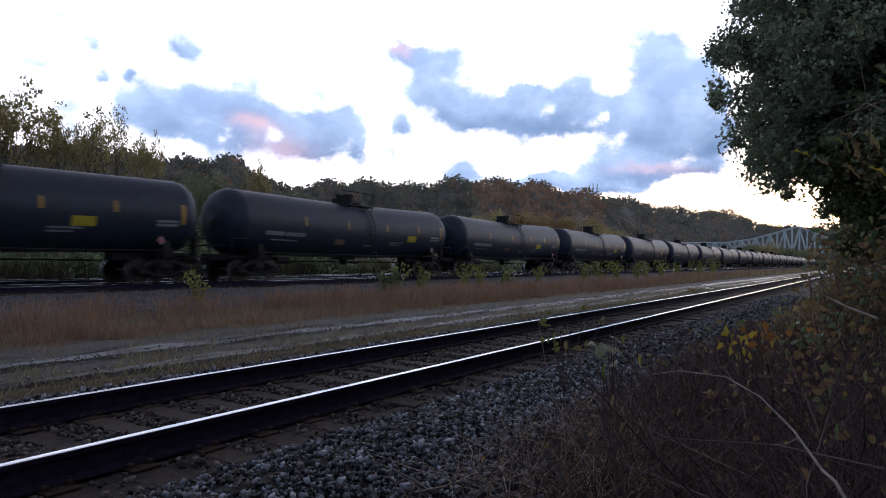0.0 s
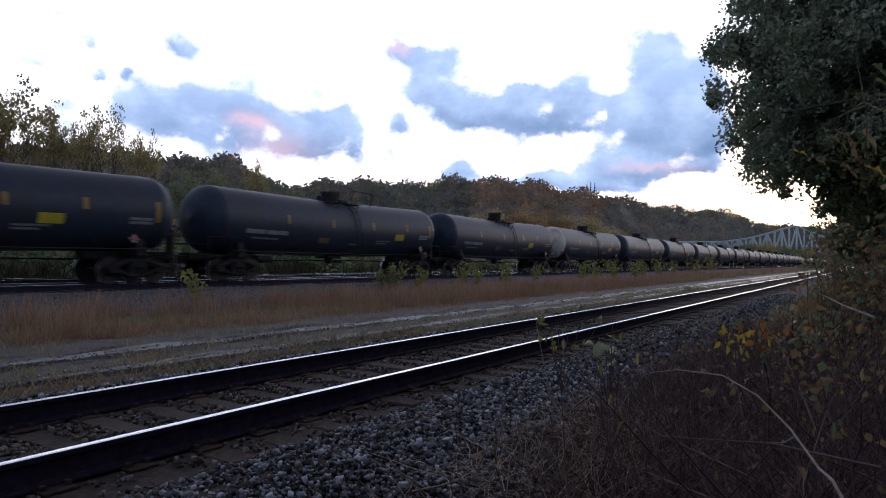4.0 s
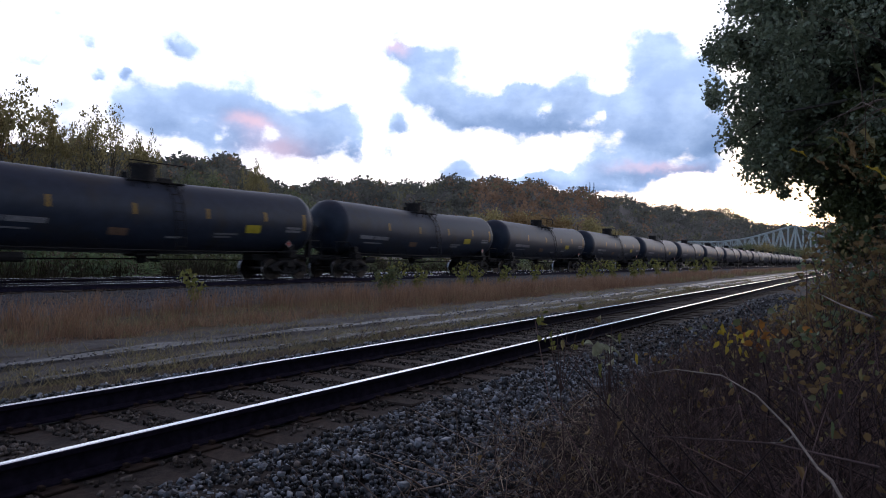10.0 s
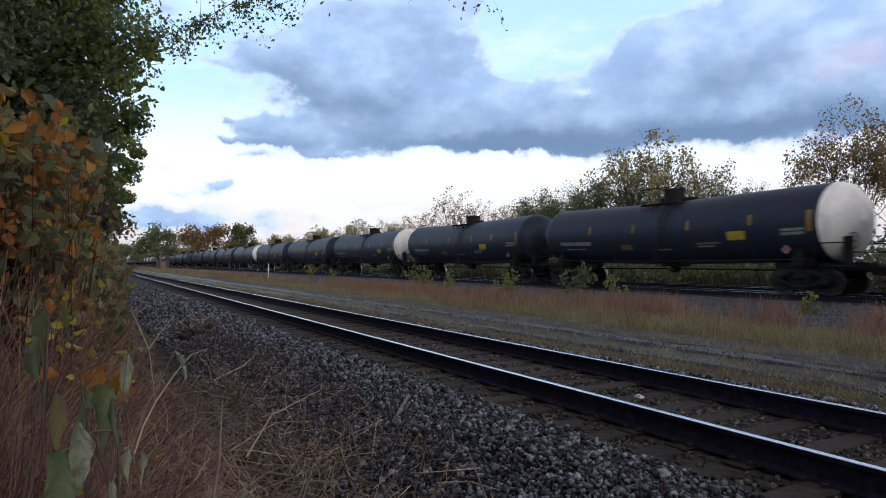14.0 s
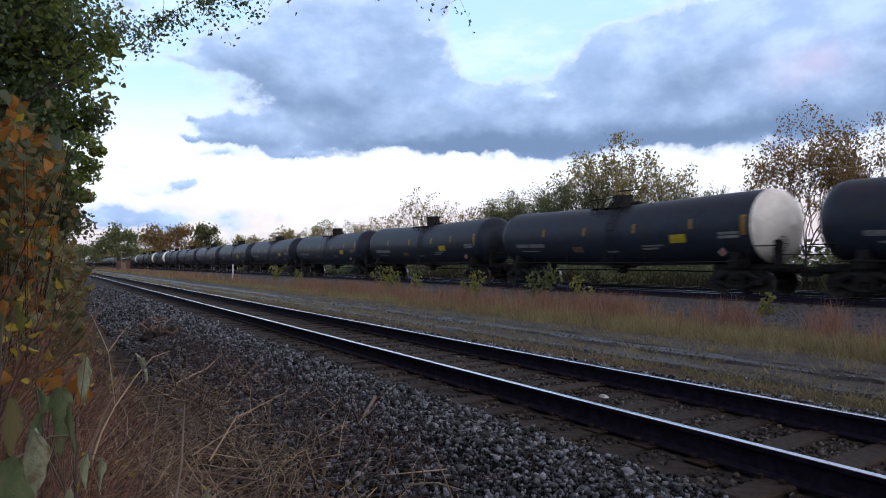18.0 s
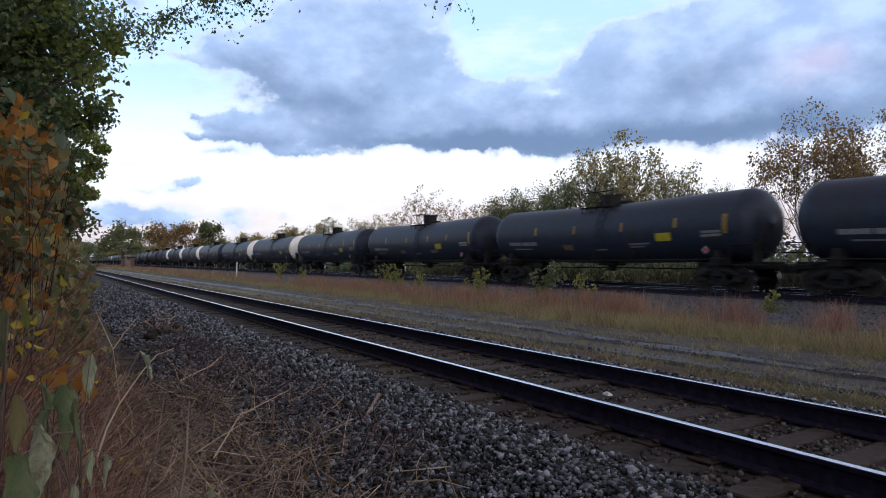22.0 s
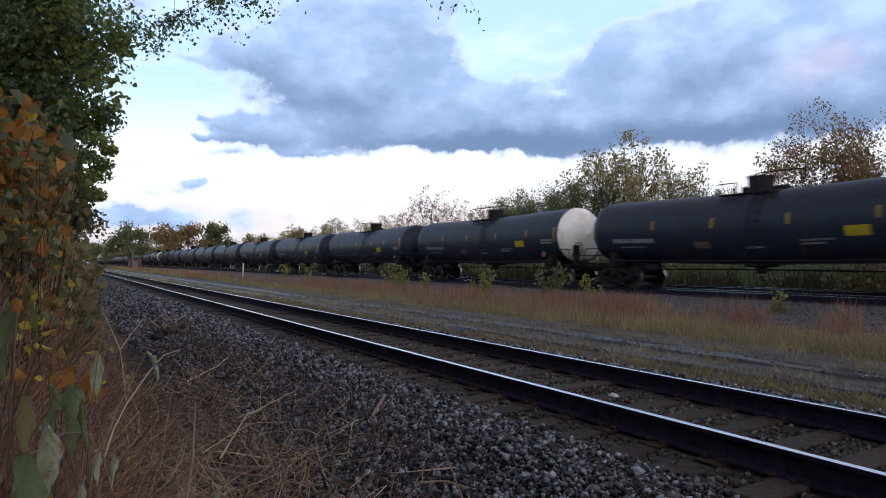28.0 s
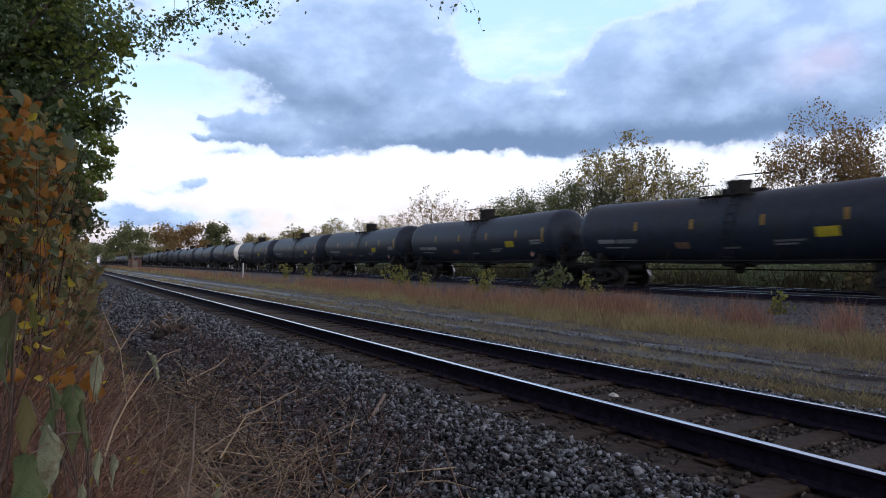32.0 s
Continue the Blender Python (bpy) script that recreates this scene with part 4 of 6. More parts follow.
# ---- plants: makers ----
def stems(starts, dirs, lengths, radius, seed, bend=0.5, fall=0.25, pts=4):
    """Many thin three-sided stalks that curve and taper, as arrays."""
    r = np.random.default_rng(seed)
    n = len(starts)
    d = dirs / (np.linalg.norm(dirs, axis=1)[:, None] + 1e-9)
    line = [np.array(starts, float)]
    turn = r.normal(size=(n, 3)) * bend / pts
    for k in range(pts - 1):
        d = d + turn + r.normal(size=(n, 3)) * bend * 0.35 / pts
        d[:, 2] -= fall / pts
        d /= np.linalg.norm(d, axis=1)[:, None]
        line.append(line[-1] + d * (lengths / (pts - 1))[:, None])
    side = np.cross(d, r.normal(size=(n, 3)))
    side /= np.linalg.norm(side, axis=1)[:, None] + 1e-9
    up = np.cross(d, side)
    vs = []
    rad = np.broadcast_to(radius, (n,))
    for k, p in enumerate(line):
        w = (rad * (1 - 0.75 * k / (pts - 1)))[:, None]
        for j in range(3):
            a = 2 * math.pi * j / 3
            vs.append(p + (side * math.cos(a) + up * math.sin(a)) * w)
    v = np.stack(vs, axis=1).reshape(-1, 3)
    quads = np.array([[k * 3 + j, k * 3 + (j + 1) % 3, k * 3 + 3 + (j + 1) % 3, k * 3 + 3 + j] for k in range(pts - 1) for j in range(3)])
    f = (np.arange(n)[:, None, None] * (pts * 3) + quads[None]).reshape(-1, 4)
    return v, f, np.stack(line, axis=1)


def tree_parts(seed, height, spread, leaf, trunk_r, per=24, leaf_size=0.19, clump=0.24, fork=0.2, bare=0.12, forks=(6, 4, 3, 3), rise=0.25, wood=BARK):
    """A trunk that forks into limbs, branches and twigs, with a tuft of leaves on most twig ends."""
    r = np.random.default_rng(seed)
    g, tips = Geo(), []

    def grow(p, d, length, radius, level):
        bend = Vector(r.normal(size=3)) * 0.10 * length
        end = p + d * length
        mid = p.lerp(end, 0.5) + bend
        g.tube([p, mid, end], [radius, radius * 0.8, radius * 0.55], 6 if level < 2 else (4 if level == 2 else 3), caps=False)
        if level == len(forks):
            tips.extend([end, mid] if r.random() < 0.5 else [end])
            return
        n = forks[level]
        turn = r.uniform(0, 6.28)
        for k in range(n):
            a = turn + 6.283 * k / n + r.normal() * 0.35
            tilt = (spread if level == 0 else 0.62) * r.uniform(0.45, 1.15)
            side = d.orthogonal().normalized()
            side.rotate(Matrix.Rotation(a, 3, d))
            e = (d + side * tilt + Vector((0, 0, rise))).normalized()
            at = end if k < 2 or level == 0 else p.lerp(end, r.uniform(0.45, 0.95))
            grow(at, e, length * r.uniform(0.58, 0.86) * (1.9 if level == 0 else 1.0), radius * 0.55, level + 1)
    trunk = height * fork
    grow(Vector((0, 0, -0.5)), Vector((r.normal() * 0.04, r.normal() * 0.04, 1)).normalized(), trunk + 0.5, trunk_r, 0)
    tips = np.array([tuple(t) for t in tips])
    s = 0.98 * height / tips[:, 2].max()
    g.v = [(x * s, y * s, z * s if z > 0 else z) for x, y, z in g.v]
    tips *= s
    full = r.random(len(tips)) > bare
    pick = np.repeat(tips[full], r.integers(per // 2, per * 3 // 2, full.sum()), axis=0)
    pts = pick + r.normal(size=pick.shape) * clump * np.array([1, 1, 0.85])
    v, f = leaf_cards(pts, leaf_size, 0.4, seed + 1)
    return g.mesh("trunk", wood), array_mesh("crown", v, f, leaf)


def plant_tree(name, label, category, group, trunk, crown, at, extra=()):
    t = thing(name, label, category, group, at=at)
    part("trunk", trunk, None, t)
    part("crown", crown, None, t)
    for nm, me in extra:
        part(nm, me, None, t)
    return t


# ---- the row of trees behind the train ----
ROW = 38.0
KINDS = [tree_parts(11, 10, 0.85, LEAF_OLIVE, 0.17, 13, 0.2, 0.2, fork=0.16, rise=0.22), tree_parts(12, 10, 0.75, LEAF_RUST, 0.17, 13, 0.2, 0.2, fork=0.2, bare=0.2),
         tree_parts(13, 10, 0.6, LEAF_OLIVE, 0.14, 20, 0.24, 0.2, fork=0.2, forks=(5, 4, 3, 2), rise=0.24, bare=0.15), tree_parts(14, 10, 0.75, LEAF_MID, 0.16, 26, clump=0.34, bare=0.0, fork=0.12),
         tree_parts(15, 10, 0.7, LEAF_RUST, 0.14, 11, 0.2, 0.18, fork=0.18, forks=(5, 4, 3, 2), bare=0.4),
         tree_parts(16, 10, 0.75, LEAF_RUST, 0.18, 26, 0.15, 0.26, fork=0.3, forks=(6, 4, 3, 3), rise=0.24, bare=0.08)]
TREE_LABELS = ["thin olive-leaved tree in early autumn", "broad rust-brown tree in autumn", "slender olive tree with sparse leaves", "dense dusty-green tree behind the train", "nearly bare brown autumn tree", "tall rust-leaved tree with a clear trunk"]


def row_tree(az, el, kind, wide=1.0, depth=ROW):
    a = math.radians(az)
    r = depth / math.sin(a)
    h = r * math.tan(math.radians(el)) + EYE_Z - 0.1
    s = h / 9.8
    at = Matrix.Translation((r * math.cos(a), depth, 0.0)) @ pose(0, 0, 0, 0, 0, az * 37 % 360) @ Matrix.Diagonal((s * wide, s * wide, s, 1))
    trunk, crown = KINDS[kind]
    return plant_tree("tree", TREE_LABELS[kind], "tree", "trees behind the train", trunk, crown, at)


for spec in [(135.3, 10.6, 0, 1.0), (132.0, 8.6, 0, 0.9), (137.5, 7.6, 3, 1.0), (120.6, 12.0, 5, 0.85), (116.6, 10.3, 5, 0.85), (142.0, 6.6, 3, 1.1),
             (144.5, 5.6, 0, 1.0), (146.9, 5.5, 4, 1.2), (150.8, 6.2, 4, 1.0), (153.0, 4.9, 4, 1.0), (156.0, 4.1, 0, 1.0), (159.4, 3.9, 0, 1.1), (162.5, 3.2, 2, 1.1), (127.0, 6.3, 3, 0.5), (129.6, 6.4, 3, 0.7), (123.9, 5.6, 0, 0.7), (113.6, 5.6, 3, 0.7), (110.0, 5.2, 3, 0.7), (98.0, 6.0, 3, 0.7), (90.5, 6.2, 3, 0.8), (84.5, 6.0, 3, 0.8)]:
    row_tree(*spec)
for spec in [(112.5, 9.6, 4, 1.0), (108.0, 9.0, 4, 0.9), (105.5, 9.7, 1, 0.75), (100.2, 13.1, 1, 0.7), (96.8, 10.3, 2, 0.8), (93.2, 11.3, 3, 0.6), (89.6, 11.8, 3, 0.75),
             (87.2, 12.7, 2, 0.6), (83.8, 11.0, 1, 0.6), (81.0, 9.6, 4, 0.8), (78.2, 12.1, 1, 0.65), (74.9, 13.3, 2, 0.8), (71.1, 11.3, 4, 0.9), (68.5, 10.6, 1, 0.6),
             (66.2, 12.2, 2, 0.8), (63.0, 10.2, 2, 0.5), (60.0, 11.4, 0, 0.55), (56.7, 9.5, 2, 0.35), (48.4, 7.8, 2, 0.35), (52.5, 6.9, 3, 0.7), (45.5, 5.6, 3, 0.9)]:
    row_tree(*spec)


def shrub_mesh(seed, leaf, n=900, r=1.5, h=2.2, size=0.16):
    q = np.random.default_rng(seed)
    a, rad = q.uniform(0, 2 * np.pi, n), r * np.sqrt(q.random(n))
    z = h * q.random(n) ** 0.7 * (1 - 0.55 * (rad / r) ** 2) * (0.75 + 0.25 * np.sin(a * 3 + seed))
    c = np.stack([rad * np.cos(a), rad * np.sin(a), z], axis=1)
    v, f = leaf_cards(c, size, 0.5, seed)
    m = 40
    st, fs, _ = stems(np.stack([q.normal(size=m) * r * 0.25, q.normal(size=m) * r * 0.25, np.full(m, -0.2)], 1),
                      np.stack([q.normal(size=m) * 0.5, q.normal(size=m) * 0.5, np.ones(m)], 1), q.uniform(0.5, 1.0, m) * h, 0.02, seed)
    return array_mesh("brushwood", st, fs, TWIG), array_mesh("foliage", v, f, leaf)


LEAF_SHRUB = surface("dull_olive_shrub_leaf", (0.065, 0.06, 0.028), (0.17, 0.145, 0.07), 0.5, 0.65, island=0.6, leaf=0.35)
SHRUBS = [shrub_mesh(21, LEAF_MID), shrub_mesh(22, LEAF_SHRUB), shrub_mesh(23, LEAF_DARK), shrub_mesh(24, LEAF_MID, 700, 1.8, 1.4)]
SHRUB_LABELS = ["dusty-green shrub behind the tracks", "olive autumn shrub behind the tracks", "dark green shrub behind the tracks", "low spreading green shrub"]
q = random.Random(3)
for i in range(76):
    k = q.choice((0, 1, 2, 3, 0, 3))
    x = -150 + i * 4.0 + q.uniform(-2, 2)
    s = q.uniform(0.8, 1.7)
    t = thing("shrub", SHRUB_LABELS[k], "shrub", "shrubs behind the train", at=pose(x, q.uniform(32.5, 36.5), -0.3, 0, 0, q.uniform(0, 360)) @ Matrix.Diagonal((s * 1.2, s, s, 1)))
    part("brushwood", SHRUBS[k][0], None, t), part("foliage", SHRUBS[k][1], None, t)
for i in range(34):
    k = q.choice((0, 2, 0))
    s = q.uniform(1.2, 1.8)
    t = thing("shrub", SHRUB_LABELS[k], "shrub", "shrubs behind the train", at=pose(-62 + i * 3.3 + q.uniform(-1, 1), q.uniform(36, 37.5), -0.4, 0, 0, q.uniform(0, 360)) @ Matrix.Diagonal((s * 1.4, s, s, 1)))
    part("brushwood", SHRUBS[k][0], None, t), part("foliage", SHRUBS[k][1], None, t)

for i in range(30):
    k = (0, 2, 1)[i % 3]
    s = q.uniform(2.0, 2.7)
    t = thing("shrub", SHRUB_LABELS[k], "shrub", "shrubs behind the train", at=pose(-75 + i * 4.2 + q.uniform(-1, 1), q.uniform(42, 46), -0.3, 0, 0, q.uniform(0, 360)) @ Matrix.Diagonal((s * 1.3, s, s, 1)))
    part("brushwood", SHRUBS[k][0], None, t), part("foliage", SHRUBS[k][1], None, t)

# ---- distant woods on the hills ----
RIDGE_AZ = [-12, 0, 4, 6.8, 8.8, 13, 17.5, 22, 25, 32, 41, 46, 50.6, 55, 62.7, 68, 75, 90, 110]
RIDGE_EL = [1.9, 2.2, 2.3, 2.4, 3.2, 3.5, 4.5, 4.8, 5.8, 5.5, 5.1, 4.7, 6.3, 6.2, 6.4, 5.6, 4.0, 2.0, 1.0]
RIDGE_R = [1900, 1700, 1600, 1500, 1400, 1250, 1050, 900, 800, 700, 620, 570, 520, 480, 430, 400, 380, 360, 360]


def crest(az):
    r = np.interp(az, RIDGE_AZ, RIDGE_R)
    return r, r * np.tan(np.radians(np.interp(az, RIDGE_AZ, RIDGE_EL)))


def slope_point(az, s):
    """s runs from 0 at the foot to 1 on the crest and past it down the far side."""
    r, h = crest(az)
    d = r * (0.5 + 0.5 * s)
    lump = 1 + 0.05 * np.sin(az * 1.7 + s * 5) + 0.04 * np.sin(az * 0.63 + 1)
    z = h * np.where(s < 1, np.sin(np.clip(s, 0, 1) * np.pi / 2) ** 1.2 * np.where(s < 0.95, lump, 1), 1 - (s - 1) * 0.8)
    a = np.radians(az)
    return np.stack([d * np.cos(a), d * np.sin(a), z + 0.4], axis=-1)


def build_hills():
    az, s = np.linspace(-12, 110, 200), np.linspace(0, 1.4, 22)
    A, S = np.meshgrid(az, s)
    v = slope_point(A, S).reshape(-1, 3)
    i = np.arange(A.size).reshape(A.shape)
    f = np.stack([i[:-1, :-1], i[1:, :-1], i[1:, 1:], i[:-1, 1:]], axis=-1).reshape(-1, 4)
    tagged(new("hillside", array_mesh("hillside", v, f, FOREST_FLOOR, smooth=True)), "long wooded ridge behind the river valley", "hill", kind="structure")
    r = np.random.default_rng(31)
    # each far tree is a lumpy mass of leaf sprays
    n = 6400
    az = r.uniform(-10, 100, n)
    s = 1 - r.random(n) ** 1.25
    s[:900] = r.uniform(0.97, 1.03, 900)
    base = slope_point(az, s)
    size = np.interp(np.linalg.norm(base[:, :2], axis=1), [200, 1700], [4.4, 9.0]) * r.uniform(0.6, 1.3, n)
    m = 27
    d = r.normal(size=(n, m, 3))
    d /= np.linalg.norm(d, axis=2)[:, :, None]
    c = base[:, None] + d * (size[:, None] * r.uniform(0.55, 1.0, (n, m)))[:, :, None] * np.array([1, 1, 0.95]) + np.array([0, 0, 1])[None, None] * size[:, None, None] * 0.85
    leaf = (size[:, None] * 0.44 * np.ones((n, m))).reshape(-1)
    tint = np.repeat(np.where(r.random(n) < 0.1 + 0.6 * ((az > 19) & (az < 30) & (s < 0.9)), 1, np.where(r.random(n) < 0.14, 2, 0)), m)
    vv, ff = leaf_cards(c.reshape(-1, 3), 1.0, 0.3, 32)
    vv = (vv.reshape(-1, 4, 3) - c.reshape(-1, 1, 3)) * leaf[:, None, None] + c.reshape(-1, 1, 3)
    me = array_mesh("far_woods", vv.reshape(-1, 3), ff, [LEAF_FAR, LEAF_FAR_RUST, LEAF_FAR_OLIVE], tint)
    tagged(new("far_woods", me), "dark autumn woods on the far ridge, paled for haze", "woods", kind="stuff")


# raised, low-contrast tone: haze over the ridge is put into this foliage colour
LEAF_FAR = surface("far_hazed_foliage", (0.118, 0.122, 0.105), (0.172, 0.174, 0.143), 0.02, 0.9, island=0.2, leaf=0.5)
LEAF_FAR_RUST = surface("far_rust_foliage", (0.24, 0.16, 0.105), (0.30, 0.20, 0.125), 0.02, 0.9, island=0.2, leaf=0.5)
LEAF_FAR_OLIVE = surface("far_olive_foliage", (0.16, 0.155, 0.095), (0.21, 0.20, 0.12), 0.02, 0.9, island=0.2, leaf=0.5)
build_hills()


def grove(name, label, specs, seed, mats, leaf=0.55, per=3400):
    """Groups of middle-distance trees: one mass of leaves on each trunk."""
    for k, (x, y, z, h, w, m) in enumerate(specs):
        r = np.random.default_rng(seed + k)
        t = thing(name, label[m], "tree", "trees in the middle distance", at=pose(x, y, z))
        g = Geo()
        g.tube([(0, 0, -0.5), (0.1, 0, h * 0.4), (0, 0.1, h * 0.75)], [h * 0.03, h * 0.022, h * 0.01], 6)
        part("trunk", g, BARK, t)
        lobes = np.clip(r.normal(size=(14, 3)), -1.5, 1.5) * np.array([w * 0.22, w * 0.22, h * 0.15]) + np.array([0, 0, h * 0.58])
        c = lobes[r.integers(0, 14, per)] + r.normal(size=(per, 3)) * np.array([w * 0.08, w * 0.08, h * 0.07])
        c[:, 2] = np.clip(c[:, 2], h * 0.08, h)
        v, f = leaf_cards(c, leaf * h / 11, 0.5, seed + 50 + k)
        part("crown", array_mesh("crown", v, f, mats[m]), None, t)


GROVE_LABELS = ["round green tree far along the line", "rust-coloured autumn tree far along the line", "dusty olive tree far along the line"]


def polar(az, r):
    return r * math.cos(math.radians(az)), r * math.sin(math.radians(az))


west = []
for az, r, h, w, m in [(175.3, 190, 12.6, 13, 0), (177.6, 260, 9.0, 12, 0), (171.6, 200, 13.0, 16, 1), (169.0, 205, 13.4, 9, 0), (173.4, 230, 10.0, 14, 2), (165.9, 190, 9.6, 9, 2),
                       (167.5, 230, 9.0, 12, 2), (163.6, 170, 9.0, 9, 2), (161.0, 150, 8.4, 8, 2), (178.9, 240, 8.5, 12, 0), (180.2, 200, 9, 12, 0), (179.4, 130, 6.0, 8, 2), (181.2, 110, 6.5, 8, 0), (178.3, 330, 11, 16, 0), (177.0, 420, 12, 18, 2), (176.0, 380, 10, 16, 2), (174.2, 420, 12, 20, 2)]:
    x, y = polar(az, r)
    west.append((x, y, 0, h, w, m))
grove("tree", GROVE_LABELS, west, 200, [LEAF_MID, LEAF_RUST, LEAF_OLIVE])
east = []
for az, r, h, w, m in [(26, 150, 14.0, 14, 1), (23.5, 165, 14.2, 14, 1), (28.5, 140, 12.0, 13, 2), (21, 170, 13, 14, 2), (18.8, 190, 12, 14, 2), (31, 130, 10, 12, 2), (24.8, 158, 13, 13, 2), (27.2, 146, 12, 12, 1),
                       (34, 120, 6.6, 10, 2), (16.5, 210, 8.2, 11, 0), (14.5, 240, 7.6, 11, 2), (12.5, 280, 7.5, 12, 0), (37, 110, 5.8, 9, 2), (40, 105, 5.5, 8, 0),
                       (8.0, 420, 13, 20, 0), (7.0, 430, 15, 20, 2), (6.1, 430, 13, 18, 0), (9.3, 410, 9, 18, 1), (5.0, 440, 13, 18, 0), (4.1, 445, 12, 16, 2), (10.4, 380, 6, 14, 0)]:
    x, y = polar(az, r)
    east.append((x, y, 0, h, w, m))
grove("tree", GROVE_LABELS, east, 300, [LEAF_MID, LEAF_RUST, LEAF_OLIVE], 0.42)

# ---- the river bridge ----
def build_bridge():
    b = thing("truss_bridge", "pale blue steel cantilever truss bridge over the river", "bridge", at=Matrix.Translation((560, 0, 0.45)) @ Matrix.Diagonal((0.622, 0.622, 0.622, 1)))
    y0, y1, n = 8.0, 208.0, 25
    ys = [y0 + (y1 - y0) * k / n for k in range(n + 1)]

    def top(y):
        return np.interp(y, [8, 30, 52, 73, 85, 97, 125, 155, 208], [25.0, 27.3, 37.0, 46.9, 43.4, 39.5, 31.3, 27.0, 26.9])

    def low(y):
        return np.interp(y, [8, 29, 57, 73, 113, 208], [17.5, 16.8, 13.4, 11.5, 16.5, 18.4])
    for side in (0.0, 12.0):
        g = Geo()
        g.tube([(side, y, top(y)) for y in ys], 0.75, 4)
        part("top_chord", g, STEEL_BLUE, b)
        g = Geo()
        g.tube([(side, y, low(y)) for y in ys], 0.75, 4)
        part("bottom_chord", g, STEEL_BLUE, b)
        for k, y in enumerate(ys):
            g = Geo()
            g.tube([(side, y, low(y)), (side, y, top(y))], 0.55, 4)
            part("truss_post", g, STEEL_BLUE, b)
            if k < n:
                g = Geo()
                e = ys[k + 1]
                if k % 2:
                    g.tube([(side, y, low(y)), (side, e, top(e))], 0.5, 4)
                else:
                    g.tube([(side, y, top(y)), (side, e, low(e))], 0.5, 4)
                part("truss_diagonal", g, STEEL_BLUE, b)
    for y in ys[::2]:
        g = Geo()
        g.tube([(0, y, top(y)), (12, y, top(y))], 0.4, 4)
        part("cross_brace", g, STEEL_BLUE, b)
    g = Geo()
    g.box(1.0, 11.0, y0, y1, 19.6, 20.2, b=0.1)
    part("deck", g, ROAD, b, "grey roadway deck")
    for y in (74.0, 190.0):
        g = Geo()
        g.box(-1.5, 13.5, y - 3, y + 3, -1, low(y) - 0.3, b=0.5)
        part("pier", g, surface("pier_concrete", (0.16, 0.16, 0.15), (0.26, 0.26, 0.25), 0.3, 0.9), b, "grey concrete pier")


build_bridge()

# masts on the ridge
for k, az in enumerate((20.4, 20.08, 19.75)):
    p = slope_point(np.array(az), np.array(1.0))
    g = Geo()
    g.tube([(0, 0, 0), (0, 0, 32 if k else 28)], [0.75, 0.5], 6)
    g.box(-0.9, 0.9, -0.9, 0.9, 24, 25.2, b=0.2)
    me = g.mesh("radio_mast", SOOT)
    tagged(new("radio_mast", me), "thin radio mast on the wooded ridge", "mast", "masts on the ridge").location = tuple(p)
for k in range(3):
    az = 10.3 + 0.55 * k
    p = slope_point(np.array(az), np.array(0.985))
    h = thing("house", "pale house among trees on the ridge", "house", "houses on the ridge", at=pose(p[0], p[1], p[2] + 9, 0, 0, 20 * k))
    g = Geo()
    g.box(-6, 6, -5, 5, -8, 5)
    part("wall", g, PALE, h)
    g = Geo()
    g.v = [(-6.5, -5.5, 5.01), (6.5, -5.5, 5.01), (6.5, 5.5, 5.01), (-6.5, 5.5, 5.01), (-6.5, 0, 8.5), (6.5, 0, 8.5)]
    for fc in ((0, 1, 5, 4), (2, 3, 4, 5), (0, 4, 3), (1, 2, 5), (3, 2, 1, 0)):
        g.face(fc)
    part("roof", g, SOOT, h)


# ---- grass between the tracks ----
def blades(n, xs, ys, hlo, hhi, width, seed, fan=0.25, plain=False):
    r = np.random.default_rng(seed)
    h = r.uniform(hlo, hhi, n)
    base = np.stack([xs, ys, land(xs, ys) - 0.02], axis=1)
    lean = r.normal(size=(n, 2)) * fan
    a = r.uniform(0, np.pi, n)
    side = np.stack([np.cos(a), np.sin(a), np.zeros(n)], axis=1) * (width * r.uniform(0.6, 1.4, n))[:, None]
    if plain:
        tip = base + np.stack([lean[:, 0] * h, lean[:, 1] * h, h], axis=1)
        v = np.stack([base - side, base + side, tip + side * 0.2, tip - side * 0.2], axis=1).reshape(-1, 3)
        return v, np.arange(4 * n).reshape(-1, 4)
    mid = base + np.stack([lean[:, 0] * 0.4 * h, lean[:, 1] * 0.4 * h, h * 0.6], axis=1)
    tip = base + np.stack([lean[:, 0] * h, lean[:, 1] * h, h * (1 - 0.3 * np.abs(lean[:, 0]))], axis=1)
    v = np.stack([base - side, base + side, mid + side * 0.8, mid - side * 0.8, tip + side * 0.25, tip - side * 0.25], axis=1).reshape(-1, 3)
    q4 = np.array([[0, 1, 2, 3], [3, 2, 4, 5]])
    return v, (np.arange(n)[:, None, None] * 6 + q4[None]).reshape(-1, 4)


def clumped(n, seed, x0, x1, y0, y1, power=1.0, tufts=None, spread=0.14):
    """Places in tufts, thicker towards the middle of the stretch."""
    r = np.random.default_rng(seed)
    m = tufts or n // 22
    tx = r.uniform(-1, 1, m)
    tx = np.sign(tx) * np.abs(tx) ** power
    tx = x0 + (x1 - x0) * (tx + 1) / 2
    ty = r.uniform(y0, y1, m)
    k = r.integers(0, m, n)
    return tx[k] + r.normal(size=n) * spread, ty[k] + r.normal(size=n) * spread


def apart(x, y, far):
    """Only the places farther along the line than this."""
    return x[np.abs(x) > far], y[np.abs(x) > far]


